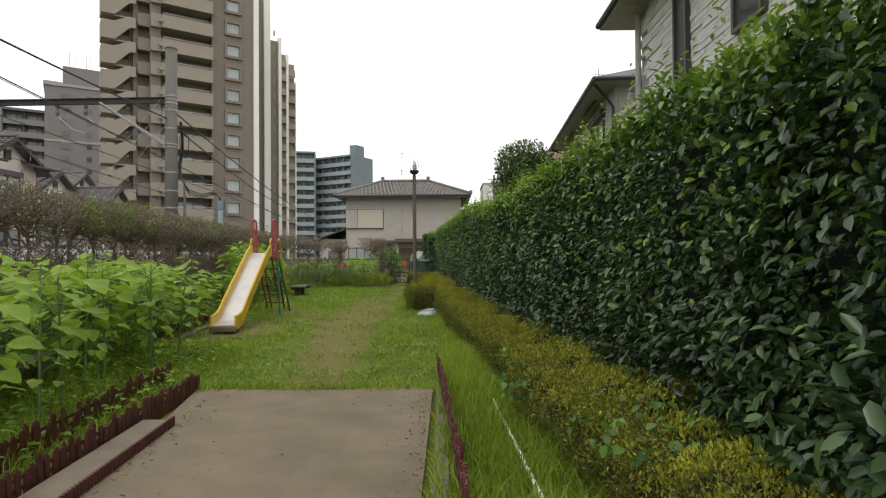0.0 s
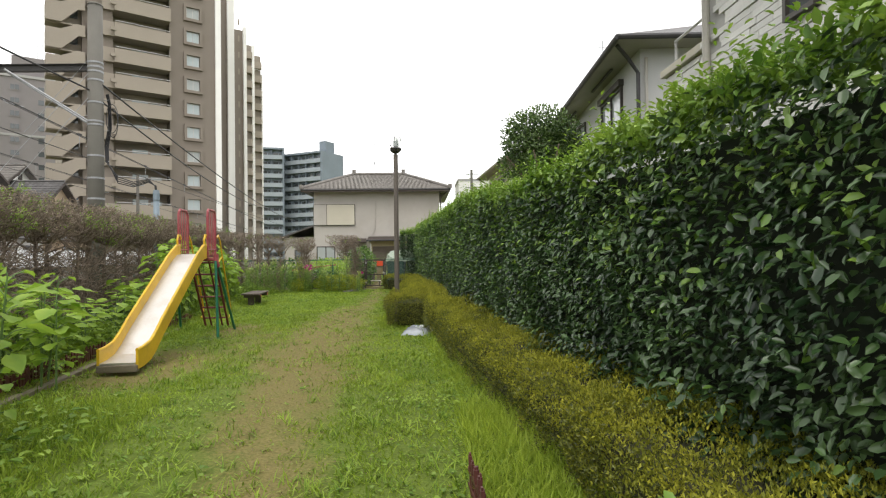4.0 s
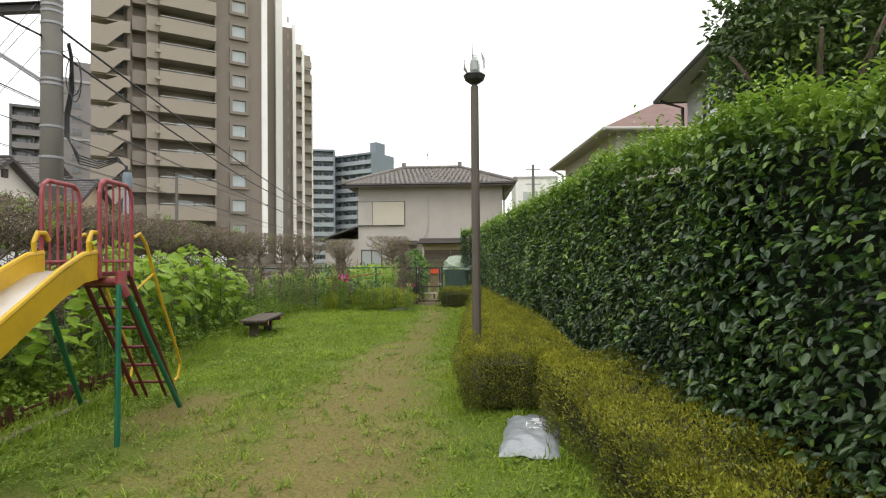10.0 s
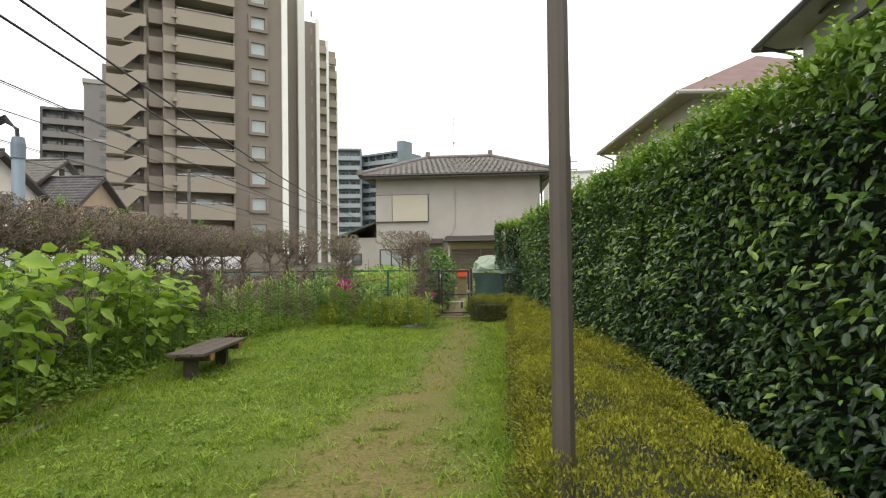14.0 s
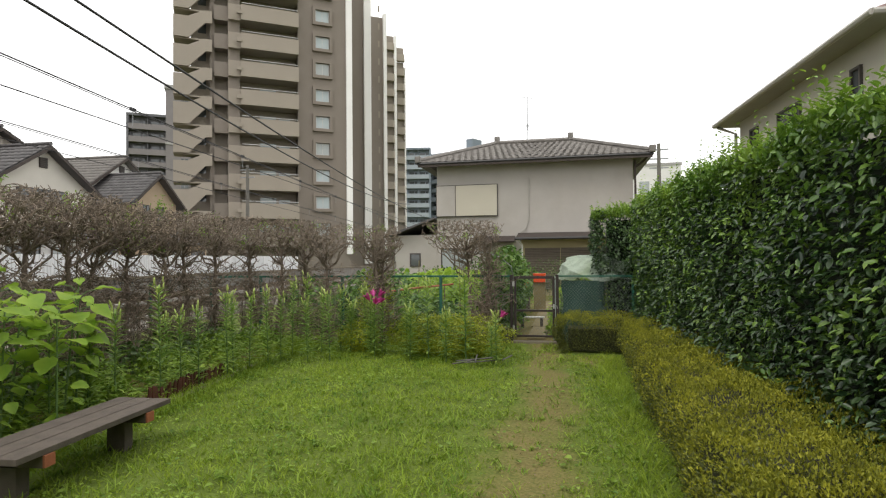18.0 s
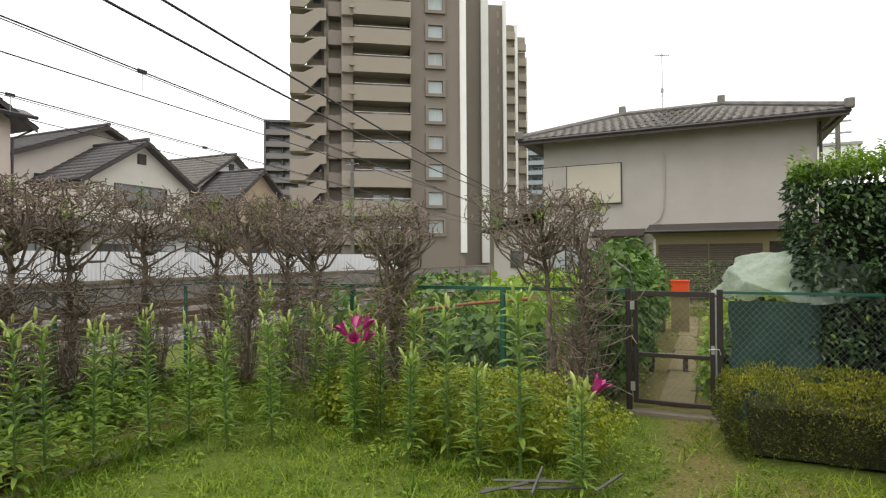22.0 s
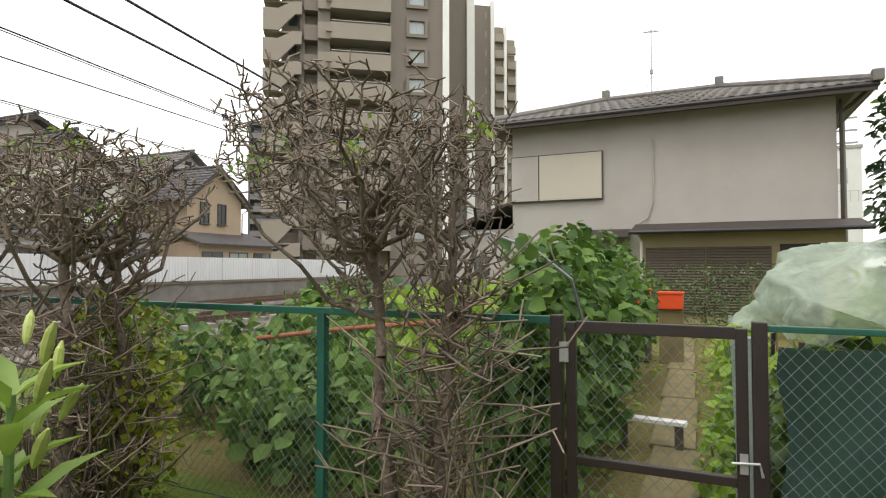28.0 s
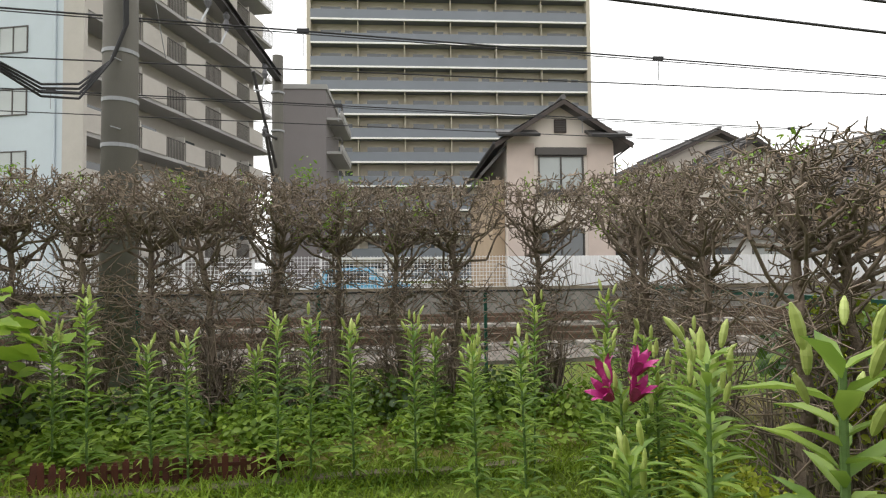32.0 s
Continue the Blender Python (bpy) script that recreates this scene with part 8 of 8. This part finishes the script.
def make_sunflowers():
    spots = []
    r = np.random.default_rng(5)
    for k in range(20):
        y = 0.3 + 0.26 * k
        spots.append((-0.62 - 0.05 * y - r.random() * 0.9 - (0.35 if k % 2 else 0), y, r.uniform(1.12, 1.3)))
    for k in range(13):
        spots.append((-1.9 - r.random() * 1.3, 1.0 + 0.42 * k + r.random() * 0.2, r.uniform(1.1, 1.3)))
    for k in range(34):
        y = 3.2 + 0.15 * k
        spots.append((-1.75 - 0.03 * y - r.random() * 1.7, y, r.uniform(0.95, 1.25)))
    for k in range(9):
        y = 7.0 + 0.5 * k
        spots.append((bed_edge(y) - 0.35 - r.random() * 0.5, y, r.uniform(0.62, 0.85)))
    for k in range(46):
        y = 11.9 + 0.155 * k
        top = 0.95 if y < 12.8 else (1.62 if y < 17.4 else 1.25)
        spots.append((bed_edge(y) - 0.25 - r.random() * 0.95, y, top * r.uniform(0.82, 1.05)))
    protos = []
    for i, (x, y, h) in enumerate(spots):
        if i < 6:
            protos.append((sunflower(x, y, 1.15, 200 + i), 1.15))
        else:
            p, ph = protos[i % 6]
            s = h / ph
            copy_thing(p, pose(x, y, 0, 0, 0, r.uniform(0, 360)) @ Matrix.Diagonal((1, 1, s, 1)))


make_sunflowers()


def bud_mesh():
    bm = tubed([(0, 0, 0), (0.015, 0, 0.004), (0.045, 0, 0.012), (0.075, 0, 0.018), (0.098, 0, 0.02)], [0.004, 0.010, 0.0135, 0.011, 0.003], 8)
    return shared("bud", bm, M_BUD)


BUD = bud_mesh()


def lily(x, y, h, seed, big=1.0, flowers=0, label="tall green lily with closed pale buds"):
    r = np.random.default_rng(seed)
    th = thing("lily", x, y, 0, label, "lily", "garden lilies")
    lx, ly = r.normal(0, 0.03, 2)
    part("stem", tubed([(0, 0, -0.03), (lx * 0.5, ly * 0.5, h * 0.5), (lx, ly, h * 0.9)], [0.008 * big, 0.0075 * big, 0.005 * big], 6), M_STEM, th)
    n = int(48 + 42 * h) if big < 1.25 else int(40 + 20 * h)
    f = (np.arange(n) + 0.5) / n
    a = np.arange(n) * 2.4
    z = h * (0.06 + 0.84 * f)
    at = np.stack([lx * z / h, ly * z / h, z], 1)
    way = np.stack([np.cos(a), np.sin(a), 0.35 + 0.55 * f + r.normal(0, 0.25, n)], 1)
    face = np.stack([-np.cos(a) * 0.4, -np.sin(a) * 0.4, np.ones(n)], 1)
    ln = (big * 0.128 + (0.03 if big < 1.2 else 0.0) - 0.035 * f) * r.uniform(0.75, 1.15, n)
    part("foliage", leaves("foliage", at, way, face, ln, ln * (0.21 + 0.10 * (big - 1)), 0.18, 0.28), M_LILY, th)
    nb = int(r.integers(5, 9) + (3 if big > 1.2 else 0))
    for i in range(nb):
        b = i * 2.4 + r.normal(0, 0.3)
        zz = h * (0.80 + 0.16 * i / nb)
        k = 0.05 * big
        e = Vector((lx + math.cos(b) * k, ly + math.sin(b) * k, zz + 0.02))
        again("bud", BUD, th, Matrix.Translation(e) @ Matrix.Rotation(b, 4, "Z") @ Matrix.Rotation(radians(-r.uniform(38, 86)), 4, "Y") @ Matrix.Scale((0.80 + 0.08 * big) * r.uniform(0.75, 1.1), 4))
    for i in range(flowers):
        b = i * 1.6 + 0.4
        e = Vector((lx + math.cos(b) * 0.075, ly + math.sin(b) * 0.06, h * 0.88 + 0.055 * ((i * 2) % 3)))
        bm = bmesh.new()
        for kx in range(6):
            c = kx * math.pi / 3
            rows = []
            for q, (rr, zz, w) in enumerate(((0.006, 0.0, 0.006), (0.020, 0.032, 0.016), (0.030, 0.068, 0.021), (0.044, 0.098, 0.015), (0.066, 0.116, 0.003))):
                rows.append([bm.verts.new((rr * math.cos(c) - s * w * math.sin(c), rr * math.sin(c) + s * w * math.cos(c), zz - 0.004 * abs(s))) for s in (-1, 0, 1)])
            for p_, q_ in zip(rows, rows[1:]):
                for s in range(2):
                    bm.faces.new((p_[s], p_[s + 1], q_[s + 1], q_[s]))
        me = shared("flower", bm, M_PETAL)
        fo = again("flower", me, th, Matrix.Translation(e) @ Matrix.Rotation(b, 4, "Z") @ Matrix.Rotation(radians(34 + 20 * (i % 2)), 4, "Y") @ Matrix.Scale(1.05, 4))
        fo["label"] = "open magenta lily flower"
    return th


def make_lilies():
    row = [(19.57, -3.85, 1.37), (19.97, -3.9, 1.0), (20.22, -3.85, 1.03), (20.81, -3.85, 1.19), (21.02, -3.9, 1.19), (21.32, -3.85, 1.12), (21.74, -3.8, 1.18), (22.11, -3.8, 1.07), (22.56, -3.85, 1.30), (23.06, -3.8, 1.33),
           (19.2, -4.1, 1.1), (18.75, -4.0, 0.95), (18.3, -3.95, 1.05), (17.7, -3.9, 0.9), (17.2, -4.0, 1.0), (16.8, -3.8, 0.8), (18.0, -4.4, 1.0), (20.5, -4.5, 0.85), (21.9, -4.5, 0.95)]
    for i, (y, x, h) in enumerate(row):
        lily(x, y, h, 300 + i)
    r = np.random.default_rng(9)
    for i in range(7):
        lily(-3.45 + 0.16 * i + r.normal(0, 0.06), 22.75 + r.random() * 0.5, r.uniform(0.85, 1.15), 340 + i)
    for i in range(5):
        y = 16.6 + 0.55 * i
        lily(bed_edge(y) - 0.35 - r.random() * 0.5, y, r.uniform(0.85, 1.15), 400 + i)
    lily(-3.1, 22.35, 1.1, 398, 1.05)
    lily(-3.35, 22.1, 1.0, 399)
    lily(-2.49, 22.66, 0.95, 391, 1.1, 5, "lily with open magenta flowers and narrow leaves")
    lily(-2.62, 22.85, 0.9, 392, 1.0, 0)
    lily(-0.525, 22.32, 0.76, 393, 0.9, 1, "small lily with one magenta flower")
    lily(-0.62, 22.5, 0.55, 390, 0.9, 0, "low green lily with pale buds")
    lily(-1.01, 22.55, 1.36, 394, 1.55, 0, "large lily with broad leaves and fat green buds")
    lily(-1.60, 22.60, 1.26, 395, 1.3, 0, "large lily with yellowing leaves and pale buds")
    lily(-2.0, 22.8, 1.2, 396, 1.15, 0)
    lily(-1.85, 22.45, 0.85, 397, 1.1, 0)
    lily(-1.28, 22.4, 0.8, 389, 1.1, 0)


make_lilies()


def make_bushes():
    leaf_heap("low_bush", -1.38, 22.95, 0, 0.98, 0.38, 0.33, 12000, 0.028, M_LOWBUSH, "clipped yellow-green low bush before the fence", "bush", stems=8, seed=21, fill=0.4)
    leaf_heap("low_bush", -2.95, 23.2, 0, 0.35, 0.3, 0.26, 2200, 0.034, M_LOWBUSH, "small yellow-green low bush among the lilies", "bush", stems=5, seed=22, fill=0.4)
    leaf_heap("low_bush", -3.0, 24.2, 0, 0.34, 0.3, 0.67, 1700, 0.045, M_LOWBUSH, "slim yellow-green bush by the fence", "bush", stems=6, seed=24, fill=0.5)
    for i in range(16):
        y = 16.5 + 0.45 * i
        leaf_heap("bed_weed", bed_edge(y) - 0.75 - 0.4 * (i % 3), y, 0.03, 0.36, 0.36, 0.13 + 0.05 * (i % 2), 620, 0.05, M_WEED, "low leafy weeds covering the flower bed", "weeds", seed=30 + i, fill=0.6)
    for i in range(9):
        y = 9.0 + 1.0 * i
        leaf_heap("bed_weed", bed_edge(y) - 0.75, y, 0.03, 0.4, 0.55, 0.16, 620, 0.05, M_WEED, "low leafy weeds covering the flower bed", "weeds", seed=50 + i, fill=0.6)
    for i in range(14):
        y = 9.0 + 1.05 * i
        leaf_heap("bed_shrub", bed_edge(y) - 1.35, y, 0.0, 0.34, 0.5, 0.24, 460, 0.06, M_TREE, "dark low evergreen growth under the bare hedge", "shrub", seed=70 + i, fill=0.5)
    # creeper leaves over the low hedge near the entrance, and a leafy branch hanging into view
    leaf_heap("creeper", 3.15, 0.9, 0.36, 0.42, 0.7, 0.10, 170, 0.055, M_VINE, "green creeper leaves over the low hedge", "creeper", seed=90, fill=0.3)
    leaf_heap("creeper", 2.72, 2.6, 0.22, 0.22, 0.6, 0.14, 130, 0.045, M_VINE, "green creeper leaves over the low hedge", "creeper", seed=91, fill=0.3)
    leaf_heap("creeper", 3.42, -0.55, 0.3, 0.30, 0.42, 0.42, 420, 0.075, M_HEDGE, "dark pointed leaves pushing out of the tall hedge", "creeper", seed=92, fill=0.4, aspect=0.5)
    # long strap leaves at the foot of the hedge
    th = thing("strap_leaf_plant", 2.55, 0.05, 0, "clump of long green strap leaves beside the edging", "plant")
    n = 46
    a = rng.random(n) * 6.28
    part("foliage", blades("foliage", rng.normal(0, 0.05, (n, 3)) * [1, 1, 0], np.stack([np.cos(a) * 0.5, np.sin(a) * 0.5, np.ones(n)], 1), np.stack([np.cos(a), np.sin(a), -0.3 * np.ones(n)], 1), rng.uniform(0.22, 0.42, n), 0.022, 0.5), M_GRASS, th)


make_bushes()


def make_lattice():
    """Remains of a grey garden lattice lying at the foot of the lilies."""
    th = thing("broken_lattice", -0.85, 22.2, 0.02, "broken grey wooden garden lattice lying on the grass", "lattice", rz=18)
    for i, (x0, y0, x1, y1, z) in enumerate(((-0.28, 0.0, 0.36, 0.06, 0.02), (-0.22, 0.12, 0.30, 0.02, 0.035), (-0.30, -0.08, 0.12, 0.14, 0.03), (0.02, -0.10, 0.10, 0.22, 0.045), (0.42, -0.05, 0.62, 0.2, 0.06))):
        part("lath", tubed([(x0, y0, z), (x1, y1, z + 0.02 + 0.03 * (i % 2))], 0.011, 5), M_POLE, th)


make_lattice()


def make_tree(x, y, trunk_h, rx, rz_, n, label):
    th = thing("tree", x, y, 0, label, "tree")
    r = np.random.default_rng(3)
    bm = bmesh.new()
    tube(bm, [(0, 0, -0.1), (0.04, 0.02, trunk_h * 0.5), (0, 0, trunk_h + 0.3)], [0.11, 0.09, 0.06], 10)
    for i in range(9):
        a = i * 2.4
        tube(bm, [(0, 0, trunk_h * (0.75 + 0.03 * i)), (math.cos(a) * rx * 0.5, math.sin(a) * rx * 0.5, trunk_h + rz_ * 0.5), (math.cos(a) * rx * 0.85, math.sin(a) * rx * 0.85, trunk_h + rz_ * (0.8 + 0.1 * (i % 3)))], [0.045, 0.03, 0.012], 6)
    part("trunk", bm, M_TRUNK, th)
    k = 70
    c = unit(r.normal(0, 1, (k, 3))) * (r.random((k, 1)) ** 0.4) * [rx, rx, rz_] * 0.82
    u = unit(r.normal(0, 1, (n, 3)))
    p = c[r.integers(0, k, n)] + u * (0.12 + 0.13 * r.random((n, 1)))
    p[:, 2] += trunk_h + rz_
    ln = r.uniform(0.045, 0.08, n)
    part("crown", leaves("crown", p, u + r.normal(0, 0.5, (n, 3)), u + [0, 0, 0.6], ln, ln * 0.5), M_TREE, th)


make_tree(3.98, 10.95, 2.3, 0.86, 0.86, 12000, "round evergreen tree standing behind the tall hedge")
